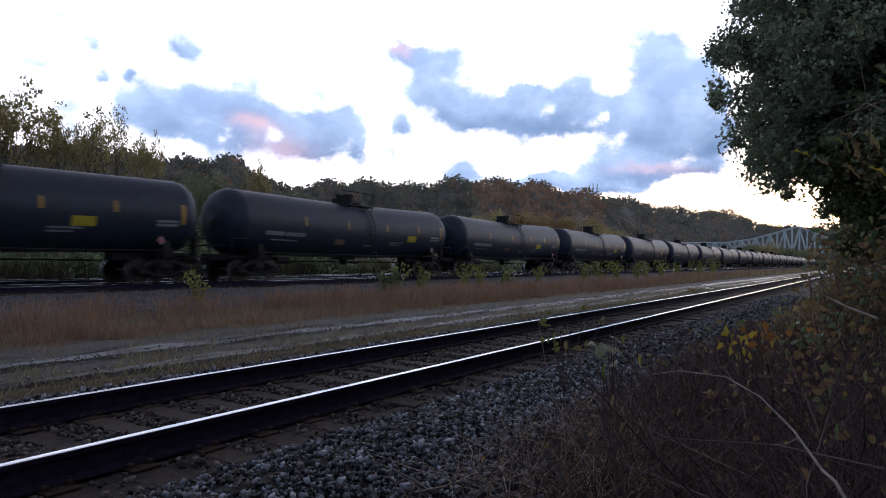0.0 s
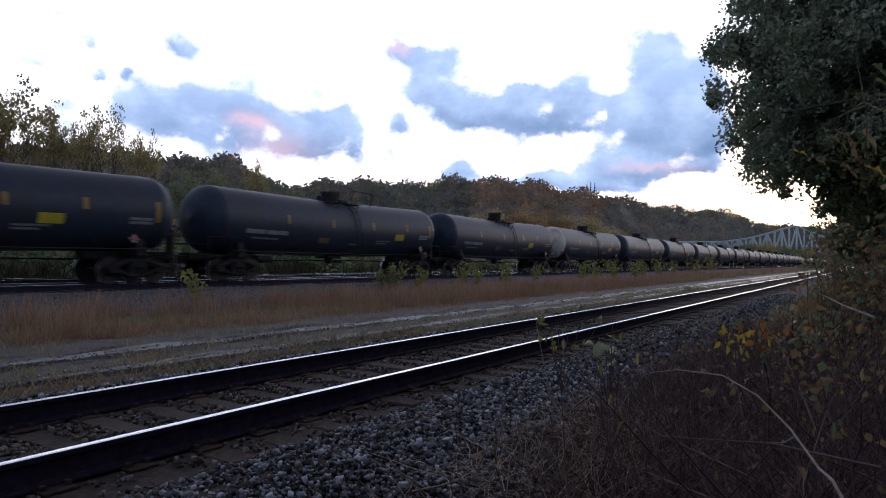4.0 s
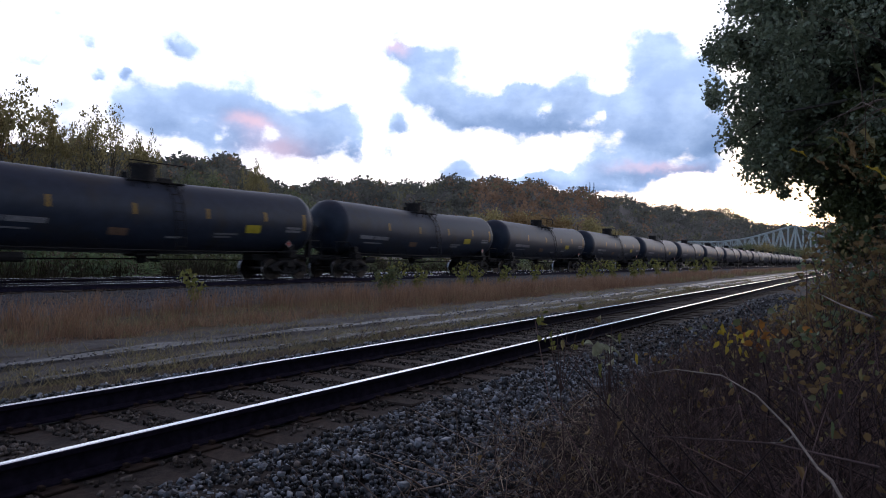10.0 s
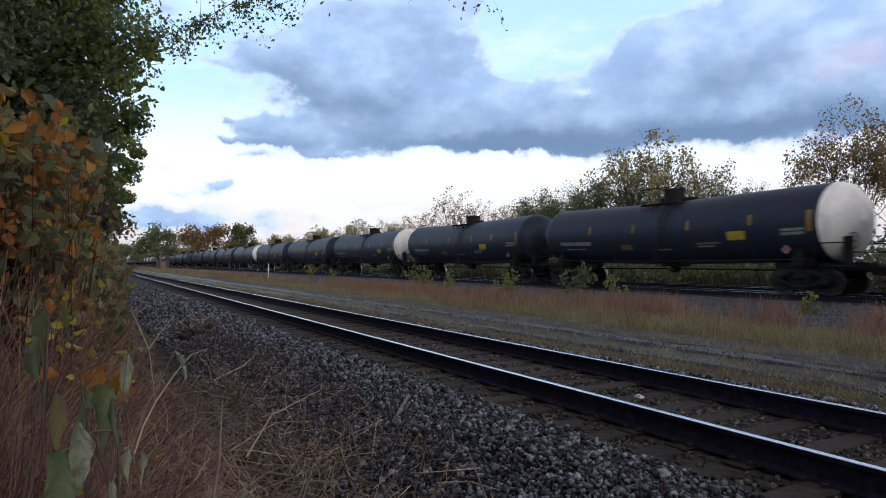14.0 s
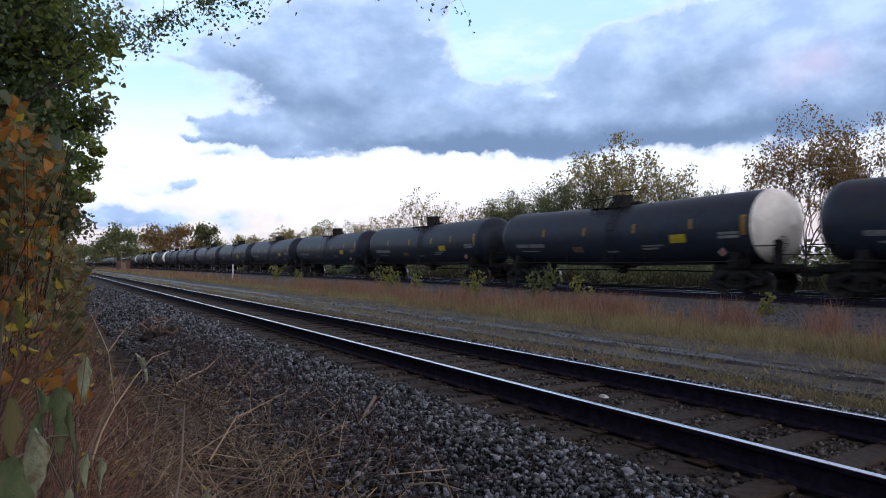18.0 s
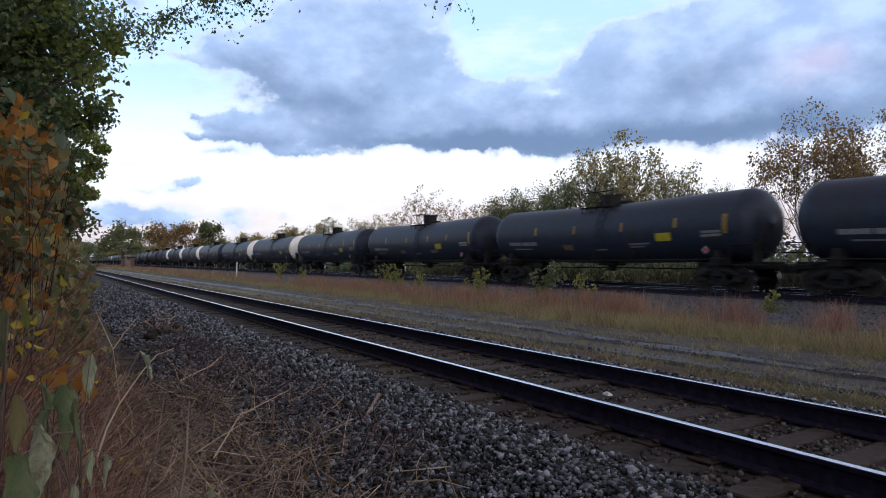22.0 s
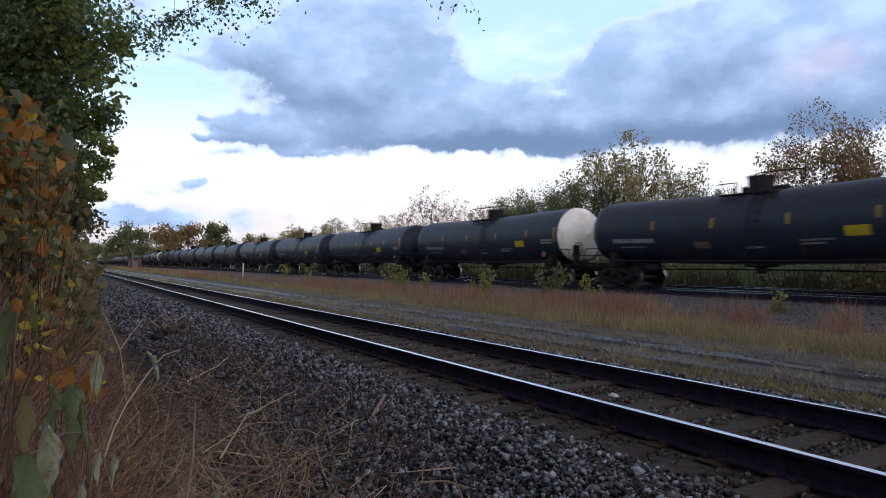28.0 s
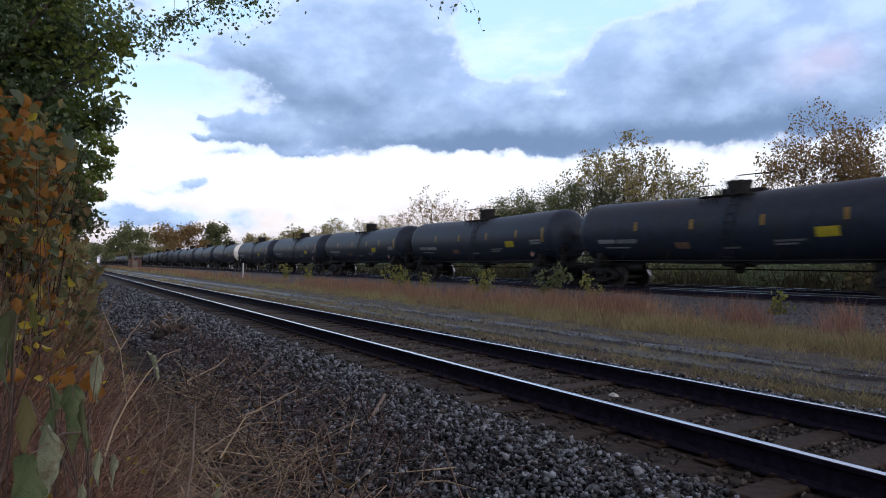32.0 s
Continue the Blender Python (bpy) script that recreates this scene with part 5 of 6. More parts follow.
def build_grass():
    x, y = clumped(76000, 41, -75, 75, 11.7, 15.6, 1.6)
    keep = np.sin(x * 0.33 + 1) + np.sin(x * 0.11 + y * 0.8) + 0.8 * np.sin(x * 1.9 + y * 2.7) + (y - 14) * 0.25 > np.where(x < 0, -0.3, -0.7)
    keep &= (x > 0) | (np.random.default_rng(40).random(len(x)) < 0.5)
    v1 = blades(keep.sum(), x[keep], y[keep], 0.25, 0.78, 0.0055, 42)
    x, y = apart(*clumped(16000, 43, -260, 260, 12.2, 15.8, 1.0), 60)
    v2 = blades(len(x), x, y, 0.4, 0.8, 0.03, 44, 0.25, True)
    x, y = clumped(8000, 61, -44, -2, 13.6, 16.0, 1.0, 64, 0.19)
    v3 = blades(len(x), x, y, 0.3, 0.85, 0.0055, 62, 0.3)
    merged("tall_grass", [v1, v2, v3], [GRASS_RED, GRASS_RUST], "tall dry reddish grass between the tracks", "grass", idx=[0, 0, 1])
    x, y = clumped(34000, 45, -60, 60, 11.2, 13.2, 1.4)
    dry = x + np.sin(y * 3) * 2 > 4.0
    bx, by, x, y = x[dry], y[dry], x[~dry], y[~dry]
    v1 = blades(len(x), x, y, 0.08, 0.30, 0.006, 46, 0.5, True)
    x, y = clumped(44000, 47, -40, 40, 6.9, 8.4, 1.5, 5000)
    v2 = blades(len(x), x, y, 0.05, 0.17, 0.005, 48, 0.8, True)
    x, y = apart(*clumped(9000, 49, -240, 240, 11.2, 13.0, 1.0), 50)
    v3 = blades(len(x), x, y, 0.2, 0.5, 0.025, 50, 0.4, True)
    x, y = apart(*clumped(6000, 51, -200, 200, 7.0, 8.2, 1.0), 36)
    v4 = blades(len(x), x, y, 0.1, 0.3, 0.02, 52, 0.5, True)
    v5 = blades(len(bx), bx, by, 0.08, 0.3, 0.006, 56, 0.5, True)
    x, y = clumped(13000, 57, -45, 30, 11.8, 14.6, 1.3, 900, 0.2)
    v6 = blades(len(x), x, y, 0.1, 0.34, 0.006, 58, 0.5, True)
    x, y = clumped(16000, 59, -40, 40, 8.2, 11.0, 1.4, 700, 0.16)
    v7 = blades(len(x), x, y, 0.04, 0.14, 0.005, 60, 0.8, True)
    v7[0][:, 2] += 0.05
    x, y = clumped(8000, 63, -18, 3, 11.4, 13.0, 1.0, 260, 0.18)
    v8 = blades(len(x), x, y, 0.12, 0.4, 0.006, 64, 0.5, True)
    merged("low_grass", [v1, v2, v3, v4, v6, v7, v8, v5], [GRASS_GREEN, GRASS_RED], "low green and straw grass along the service road", "grass", idx=[0, 0, 0, 0, 0, 0, 0, 1])
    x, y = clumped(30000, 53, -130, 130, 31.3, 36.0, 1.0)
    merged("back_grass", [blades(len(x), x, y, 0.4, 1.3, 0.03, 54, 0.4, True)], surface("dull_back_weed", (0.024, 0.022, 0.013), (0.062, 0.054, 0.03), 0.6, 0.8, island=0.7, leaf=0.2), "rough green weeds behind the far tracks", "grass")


build_grass()


def weed_mesh(seed, h, n, leaf):
    r = np.random.default_rng(seed)
    m = 5
    sv, sf, line = stems(np.zeros((m, 3)), np.stack([r.normal(size=m) * 0.25, r.normal(size=m) * 0.25, np.ones(m)], 1), np.full(m, h) * r.uniform(0.6, 1, m), 0.008, seed, 0.3)
    pick = line[r.integers(0, m, n), r.integers(1, 4, n)] + r.normal(size=(n, 3)) * 0.07
    v, f = shaped_leaves(pick, 0.10, 0.4, seed + 1)
    return array_mesh("stalk", sv, sf, GRASS_GREEN), array_mesh("foliage", v, f, leaf)


WEEDS = [weed_mesh(61, 1.0, 150, WEED), weed_mesh(62, 0.8, 110, WEED), weed_mesh(63, 1.1, 260, LEAF_MID)]
WEED_LABELS = ["bright yellow-green sapling in the grass", "small yellow-green weed in the grass", "bushy grey-green weed beside the tracks"]


def weed(x, y, k, s=1.0):
    t = thing("weed", WEED_LABELS[k], "weed", "weeds between the tracks", at=pose(x, y, float(land(x, y)), 0, 0, x * 77 % 360) @ Matrix.Diagonal((s * 1.35, s * 1.35, s * 1.35, 1)))
    part("stalk", WEEDS[k][0], None, t), part("foliage", WEEDS[k][1], None, t)
for x, y, k, s in [(-34.2, 16.3, 0, 1.2), (-32.8, 16.8, 1, 1.2), (-30.6, 16.2, 1, 1.1), (-26.3, 17.3, 0, 1.05), (-25.9, 16.8, 1, 1.0), (-23.4, 18.6, 2, 1.35), (-19.0, 17.4, 0, 0.95),
                   (-12.6, 18.8, 1, 0.9), (-60, 18, 0, 1.2), (-52, 17.6, 1, 1.2), (12.9, 17.0, 0, 0.9), (22.2, 17.2, 2, 1.0), (23.6, 17.6, 0, 1.1), (25.0, 17.3, 1, 1.2),
                   (29.4, 17.6, 0, 1.1), (31.6, 17.8, 0, 1.0), (33.0, 17.2, 1, 1.2), (38.5, 17.6, 0, 1.0), (47, 18, 1, 1.4), (51, 17.8, 0, 1.3), (55, 17.9, 0, 1.3), (60, 17.6, 1, 1.5),
                   (64, 18, 0, 1.4), (69, 17.8, 0, 1.5), (77, 18, 1, 1.6), (86, 18, 0, 1.6), (97, 18, 0, 1.8), (5.2, 18.4, 1, 0.9), (-3.4, 18.5, 0, 0.9)]:
    weed(x, y, k, s)

BRUSH = surface("red_brown_brush", (0.062, 0.032, 0.024), (0.60, 0.35, 0.245), 4.0, 0.85, island=0.75, power=1.5)
BRUSH_DARK = surface("dark_bramble", (0.022, 0.015, 0.016), (0.25, 0.16, 0.14), 4.0, 0.7, island=0.85, power=2.2)


def thicket(name, label, category, x0, x1, y0, y1, n, hmin, hmax, seed, mat, leaves, leaf_mats, leaf_size, radius=0.004, bend=1.1, fall=0.5, lowest=1, lean=0.55, rim=0.25, spill=0.15):
    """A patch of arching stems with leaves caught in it."""
    r = np.random.default_rng(seed)
    cx, cy = (x0 + x1) / 2, (y0 + y1) / 2
    t = thing(name, label, category, at=pose(cx, cy, 0))
    x, y = r.uniform(x0, x1, n), r.uniform(y0, y1, n)
    edge = np.clip((y1 - y) / max(0.6, (y1 - y0) * 0.5), rim, 1.0)
    z = land(x, y) - 0.03
    h = r.uniform(hmin, hmax, n) * edge
    v, f, line = stems(np.stack([x - cx, y - cy, z], 1), np.stack([r.normal(size=n) * lean, r.normal(size=n) * lean, np.ones(n)], 1), h * 1.35, radius * r.uniform(0.5, 1.8, n), seed, bend, fall, 5)
    keep = line[:, :, 1].max(axis=1) < y1 - cy + spill + 0.1
    v, f, line, n = v.reshape(n, 15, 3)[keep].reshape(-1, 3), f[:12 * int(keep.sum())], line[keep], int(keep.sum())
    part("brushwood", array_mesh("brushwood", v, f, mat), None, t)
    for i, (count, m) in enumerate(zip(leaves, leaf_mats)):
        p = line[r.integers(0, n, count), r.integers(lowest, 5, count)] + r.normal(size=(count, 3)) * leaf_size * 0.8
        p = p[p[:, 1] < y1 - cy + spill]
        lv, lf = (shaped_leaves if leaf_size < 0.15 else leaf_cards)(p, leaf_size, 0.45, seed + 5 + i, 0.6)
        part("foliage", array_mesh("foliage", lv, lf, m), None, t)
    return t


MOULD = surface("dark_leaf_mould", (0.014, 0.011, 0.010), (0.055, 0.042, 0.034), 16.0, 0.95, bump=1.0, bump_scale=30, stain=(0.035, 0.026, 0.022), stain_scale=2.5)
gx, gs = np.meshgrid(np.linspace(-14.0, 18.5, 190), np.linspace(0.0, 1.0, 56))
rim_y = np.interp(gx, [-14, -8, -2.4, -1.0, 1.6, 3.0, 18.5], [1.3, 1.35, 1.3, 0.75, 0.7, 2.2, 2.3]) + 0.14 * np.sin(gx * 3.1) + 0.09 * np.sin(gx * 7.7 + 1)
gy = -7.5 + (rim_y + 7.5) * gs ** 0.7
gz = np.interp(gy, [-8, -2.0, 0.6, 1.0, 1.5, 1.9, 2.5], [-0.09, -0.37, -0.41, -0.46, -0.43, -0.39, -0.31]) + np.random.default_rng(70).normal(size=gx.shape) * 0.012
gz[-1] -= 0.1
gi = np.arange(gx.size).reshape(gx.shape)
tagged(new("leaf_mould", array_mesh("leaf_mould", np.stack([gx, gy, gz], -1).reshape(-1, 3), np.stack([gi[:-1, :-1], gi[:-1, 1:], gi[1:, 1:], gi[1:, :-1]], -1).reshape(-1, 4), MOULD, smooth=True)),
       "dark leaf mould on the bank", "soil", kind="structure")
thicket("dry_brush", "low trampled dry brush on the bank", "brush", -2.8, 2.9, -3.5, 0.6, 1500, 0.08, 0.26, 179, BRUSH, (120, 60), (LEAF_RUST, LEAF_OLIVE), 0.05, 0.0028, 1.2, 0.6, 1, 1.0, 0.5)

thicket("dead_weed_clump", "dead straw-coloured weeds with curled leaves", "weed", -3.6, -2.3, -0.5, 0.55, 520, 0.12, 0.38, 180, STRAW, (220, 90), (LEAF_RUST, LEAF_PALE), 0.055, 0.0026, 1.8, 0.7, 1, 1.3, 0.7)

# east of the camera: bare brambles with the last leaves, higher towards the trees
thicket("bramble_thicket", "leafless dark bramble at the edge of the ballast", "bramble", 3.9, 11.0, 0.9, 2.3, 7600, 0.4, 0.85, 71, BRUSH_DARK, (420, 160), (LEAF_RUST, LEAF_OLIVE), 0.04, 0.0028, 2.2, 0.6, 1, 2.0, 0.75)
thicket("bramble_thicket", "brown bramble thicket with yellowing leaves", "bramble", 2.8, 7.5, -0.9, 1.15, 6600, 0.4, 0.95, 72, BRUSH_DARK, (260, 500, 25), (LEAF_OLIVE, LEAF_RUST, LEAF_YELLOW), 0.05, 0.0033, 2.4, 0.7, 1, 1.8)
thicket("bramble_thicket", "brown bramble and vines beside the line", "bramble", 7.0, 17.0, -1.2, 2.4, 5200, 0.5, 0.95, 73, BRUSH_DARK, (900, 2600, 60), (LEAF_OLIVE, LEAF_RUST, LEAF_YELLOW), 0.065, 0.005, 1.8, 0.6, 1, 1.1, 0.7)
thicket("bramble_thicket", "tall vine-covered brush under the trees", "bramble", 7.5, 15.0, -3.5, -0.3, 700, 1.4, 2.8, 74, BRUSH_DARK, (1000, 3000, 1000), (LEAF_OLIVE, LEAF_RUST, LEAF_DARK), 0.10, 0.008)
thicket("bramble_thicket", "low brown weeds along the ballast", "bramble", 14.0, 60.0, -5.0, 2.2, 4600, 0.6, 1.4, 75, BRUSH, (7000, 8000), (LEAF_OLIVE, LEAF_RUST), 0.16, 0.012)
thicket("bramble_thicket", "long arching dark bramble canes", "bramble", 2.8, 8.5, -0.4, 2.2, 420, 0.8, 1.4, 178, BRUSH_DARK, (30, 40), (LEAF_OLIVE, LEAF_RUST), 0.05, 0.006, 1.3, 1.1, 1, 1.5, 0.6, 0.6)
# west of the camera: red-brown dry brush and the leafy wall of vines behind it
thicket("dry_brush", "fine red-brown dry brush at the edge of the ballast", "brush", -9.5, -2.6, -0.9, 1.0, 4400, 0.3, 0.75, 76, BRUSH, (160, 60), (LEAF_RUST, LEAF_YELLOW), 0.05, 0.0028, 0.7, 0.35)
thicket("dry_brush", "tall red-brown dry brush before the vines", "brush", -6.4, -3.6, -1.1, 0.2, 2400, 0.9, 1.45, 176, BRUSH, (260, 90), (LEAF_RUST, LEAF_YELLOW), 0.05, 0.003, 0.8, 0.4)
thicket("dry_brush", "red-brown dry brush along the line", "brush", -30.0, -9.0, -2.0, 1.0, 1800, 0.5, 1.1, 77, BRUSH, (900, 600), (LEAF_RUST, LEAF_OLIVE), 0.10, 0.007, 0.7, 0.35)
thicket("vine_wall", "wall of orange and green autumn vines", "vine", -8.2, -6.3, -2.6, -0.05, 660, 2.0, 2.5, 78, BRUSH_DARK, (4600, 5200, 4200, 600), (LEAF_ORANGE, LEAF_OLIVE, LEAF_MID, LEAF_YELLOW), 0.11, 0.006, 0.2, 0.1, 1, 0.16, 0.85)
thicket("vine_wall", "green and brown vines under the trees", "vine", -16.0, -8.5, -3.0, 0.3, 500, 1.5, 2.3, 79, BRUSH_DARK, (4600, 3600, 4600), (LEAF_OLIVE, LEAF_MID, LEAF_RUST), 0.12, 0.008, 0.4, 0.15, 2, 0.5, 0.6)
thicket("bramble_thicket", "dense brown hedge of vines and dry leaves", "bramble", 11.0, 18.5, -4.5, 0.8, 1500, 1.7, 2.6, 175, BRUSH_DARK, (2200, 7000, 3400), (LEAF_OLIVE, LEAF_RUST, LEAF_DARK), 0.10, 0.006, 0.7, 0.3, 1, 0.35, 0.75)

thicket("dead_weed_clump", "matted dead brown weed clump on the ballast edge", "weed", -17.0, -13.6, 1.9, 2.5, 1500, 0.15, 0.5, 177, BRUSH_DARK, (40,), (LEAF_RUST,), 0.05, 0.007, 2.0, 0.9, 1, 1.6, 0.8)


def brush_pile(x, y, z, n, seed):
    """A low heap of broken sticks and clods thrown up at the edge of the ballast."""
    t = thing("brush_pile", "low heap of broken brown sticks and clods beside the ballast", "brush pile", at=pose(x, y, z))
    r = np.random.default_rng(seed)
    for k in range(n):
        c = Vector((r.normal() * 0.9, r.normal() * 0.22, 0))
        c.z = 0.38 * math.exp(-c.x * c.x * 0.6 - c.y * c.y * 6) * r.uniform(0.1, 1.1)
        a, ln = r.uniform(0, 6.28), r.uniform(0.2, 0.65)
        d = Vector((math.cos(a) * ln, math.sin(a) * ln * 0.5, r.normal() * 0.16))
        w = r.uniform(0.010, 0.032)
        g = Geo()
        g.tube([c - d * 0.5, c + Vector(r.normal(size=3)) * 0.04, c + d * 0.5], [w, w * 0.9, w * 0.5], 6)
        part("stick", g, TWIG if k % 3 else BRANCH, t)
    for k in range(16):
        v, f = stones(1, 0, 1, 5, 6, 0.26, seed + k)
        v = (v - v.mean(axis=0)) * np.array([1.3, 1.0, 0.7]) + np.array([r.normal() * 0.9, r.normal() * 0.25, r.uniform(0.0, 0.12)])
        part("clod", array_mesh("clod", v, f, CRIB, smooth=True), None, t)


brush_pile(-15.6, 2.1, -0.36, 60, 301)


def litter(n, x0, x1, y0, y1, lo, hi, radius, seed, lift=0.02, tilt=0.15):
    """Thin sticks strewn over the bank."""
    r = np.random.default_rng(seed)
    x, y = r.uniform(x0, x1, n), r.uniform(y0, y1, n)
    z = np.interp(y, [-8, 0.6, 1.0, 1.5, 2.9], [-0.1, -0.42, -0.50, -0.42, -0.21]) + lift + r.random(n) * 0.05
    a = r.uniform(0, 2 * np.pi, n)
    d = np.stack([np.cos(a), np.sin(a), np.abs(r.normal(size=n)) * tilt], 1)
    v, f, _ = stems(np.stack([x, y, z], 1), d, r.uniform(lo, hi, n), radius * r.uniform(0.35, 1.0, n) ** 2 * 1.6, seed, 1.1, 0.15)
    return (v, f)


merged("fallen_stalks", [litter(900, -9.5, -2.2, 0.0, 1.75, 0.15, 0.7, 0.0045, 81, tilt=0.35), litter(1100, -6.2, -2.4, -0.2, 1.5, 0.15, 0.6, 0.004, 89, tilt=0.6), litter(90, -10, -3.5, 1.5, 2.5, 0.2, 0.7, 0.005, 88, tilt=0.4), litter(700, 3.6, 6.8, 1.3, 2.4, 0.1, 0.4, 0.003, 82, tilt=0.7)],
       STRAW, "dry straw-coloured stalks lying on the bank", "litter")
merged("fallen_twigs", [litter(2300, -9, -2.0, -0.2, 1.6, 0.1, 0.7, 0.0055, 83, tilt=0.3), litter(900, 2.2, 9.0, 0.0, 2.5, 0.2, 0.8, 0.005, 84, tilt=0.5)],
       TWIG, "dark fallen twigs on the bank", "litter")
merged("dead_weed_stems", [litter(1500, -13, -3.6, 1.3, 2.55, 0.15, 0.7, 0.0045, 87, tilt=0.55)], BRUSH_DARK, "dark matted dead weed stems on the ballast edge", "litter")
r9 = np.random.default_rng(85)
c9 = np.stack([r9.uniform(-9, 8, 1500), r9.uniform(-0.2, 1.9, 1500), np.zeros(1500)], 1)
c9[:, 2] = np.interp(c9[:, 1], [0.2, 0.9, 1.5, 2.9], [-0.40, -0.44, -0.40, -0.2]) + 0.015
merged("fallen_leaves", [leaf_cards(c9, 0.06, 0.4, 86)], LEAF_RUST, "curled brown leaves fallen on the bank", "litter")


# ---- the near trees ----
LEAF_VINE = surface("yellow_green_vine_leaf", (0.11, 0.15, 0.04), (0.29, 0.34, 0.09), 1.0, 0.55, island=0.6, leaf=0.45)
def lobed_crown(seed, centre, radii, lobes, n, size, leaf, fuzz=0.22, low=None):
    r = np.random.default_rng(seed)
    d = r.normal(size=(lobes, 3))
    d /= np.linalg.norm(d, axis=1)[:, None]
    c = np.array(centre) + d * np.array(radii) * r.uniform(0.05, 1.0, lobes)[:, None] ** 0.4
    k = r.integers(0, lobes, n)
    e = r.normal(size=(n, 3))
    e /= np.linalg.norm(e, axis=1)[:, None]
    p = c[k] + e * (np.array(radii) * fuzz * r.uniform(0.5, 1.6, lobes)[k][:, None]) * r.uniform(0.3, 1.1, n)[:, None]
    if low is not None:
        p = p[p[:, 2] > low]
    k = len(p) // 4
    v, f = shaped_leaves(p[:k], size * 1.05, 0.4, seed + 3)
    w, h = leaf_cards(p[k:], size, 0.4, seed + 4)
    return array_mesh("crown", np.concatenate([v, w]), np.concatenate([f, h + len(v)]), leaf), c[c[:, 2] > (low or 0) + 0.4]


def near_tree(label, at, height, trunk_r, crowns, seed):
    t = thing("tree", label, "tree", at=pose(*at))
    g = Geo()
    r = np.random.default_rng(seed)
    pts = [(r.normal() * 0.08 * k, r.normal() * 0.08 * k, -0.6 + height * k / 5) for k in range(6)]
    g.tube(pts, [trunk_r * (1.3 - 0.2 * k) for k in range(6)], 9)
    for me, c in crowns:
        for tip in c[::2]:
            base = Vector(pts[2 + int(r.integers(0, 3))])
            mid = base.lerp(Vector(tip), 0.55) + Vector(r.normal(size=3) * 0.25)
            g.tube([base, mid, tip], [trunk_r * 0.3, trunk_r * 0.16, 0.015], 5)
    part("trunk", g, BARK, t)
    for me, c in crowns:
        part("crown", me, None, t)
    return t


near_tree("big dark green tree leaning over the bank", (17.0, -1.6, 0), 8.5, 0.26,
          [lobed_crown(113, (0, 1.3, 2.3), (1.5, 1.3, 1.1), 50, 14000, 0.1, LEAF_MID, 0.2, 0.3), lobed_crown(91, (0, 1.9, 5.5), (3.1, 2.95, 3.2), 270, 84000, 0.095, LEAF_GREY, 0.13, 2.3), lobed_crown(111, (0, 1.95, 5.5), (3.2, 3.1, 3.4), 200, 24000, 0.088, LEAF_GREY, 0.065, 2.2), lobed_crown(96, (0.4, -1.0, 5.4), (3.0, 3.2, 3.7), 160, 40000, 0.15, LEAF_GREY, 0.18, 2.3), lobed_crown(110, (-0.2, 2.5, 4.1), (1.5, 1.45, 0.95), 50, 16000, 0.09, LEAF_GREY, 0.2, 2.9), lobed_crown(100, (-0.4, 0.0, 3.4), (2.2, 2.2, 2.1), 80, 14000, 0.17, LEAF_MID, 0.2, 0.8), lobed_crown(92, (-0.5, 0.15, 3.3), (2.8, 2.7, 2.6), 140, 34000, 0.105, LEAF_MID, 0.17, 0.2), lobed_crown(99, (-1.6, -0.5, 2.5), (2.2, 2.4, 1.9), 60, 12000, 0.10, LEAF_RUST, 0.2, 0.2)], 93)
near_tree("smaller dark tree in the hedge beside the line", (25.0, -1.6, 0), 5.0, 0.16,
          [lobed_crown(94, (0, 0, 3.6), (3.0, 2.6, 3.0), 30, 12000, 0.22, LEAF_DARK, 0.26, 0.1)], 95)
near_tree("dark green tree hung with vines", (-10.2, -1.5, 0), 6.0, 0.22,
          [lobed_crown(101, (0, 0.15, 3.5), (2.0, 1.95, 2.3), 220, 80000, 0.066, LEAF_DARK, 0.15, 2.6), lobed_crown(97, (0, 0.05, 3.7), (1.7, 1.6, 2.3), 90, 18000, 0.12, LEAF_DARK, 0.2, 2.95), lobed_crown(102, (0.5, 0.6, 4.2), (1.7, 1.8, 2.0), 40, 8000, 0.075, LEAF_VINE, 0.18, 2.9)], 103)
near_tree("rounded green tree at the edge of the line", (-20.5, -0.6, 0), 4.2, 0.15,
          [lobed_crown(104, (0, 0, 3.8), (2.1, 2.0, 1.2), 110, 34000, 0.10, LEAF_VINE, 0.18, 2.2), lobed_crown(112, (0, -0.3, 2.3), (2.0, 1.75, 1.6), 80, 20000, 0.11, LEAF_MID, 0.18, 0.2), lobed_crown(98, (0, -0.2, 2.8), (1.6, 1.4, 1.5), 50, 9000, 0.17, LEAF_MID, 0.24, 0.2)], 105)
near_tree("dark hedge tree along the line", (-31.0, -1.6, 0), 4.5, 0.15,
          [lobed_crown(106, (0, 0, 2.6), (3.4, 2.3, 2.6), 30, 5000, 0.22, LEAF_DARK, 0.28, 0.0)], 107)


def build_unseen_wood():
    """Unseen wooded bank, added to close the place and block skylight behind the camera."""
    r = random.Random(9)
    first = near_tree("dark leafy tree added out of view on the wooded bank", (-66, -9.5, 0), 9.0, 0.3, [lobed_crown(108, (0, 0, 5.2), (5.5, 3.4, 5.4), 46, 3800, 0.55, LEAF_DARK, 0.28, 0.0)], 109)
    tagged(first, group="trees of the wooded bank")
    for k in range(1, 17):
        copy_thing(first, pose(-66 + k * 8.3 + r.uniform(-1.5, 1.5), -9.5 + r.uniform(-1.5, 0.8), 0, 0, 0, r.choice((0, 180)) + r.uniform(-20, 20)))


build_unseen_wood()


def dirp(az, el, d):
    a, e = math.radians(az), math.radians(el)
    return (d * math.cos(e) * math.cos(a), d * math.cos(e) * math.sin(a), EYE_Z + d * math.sin(e))


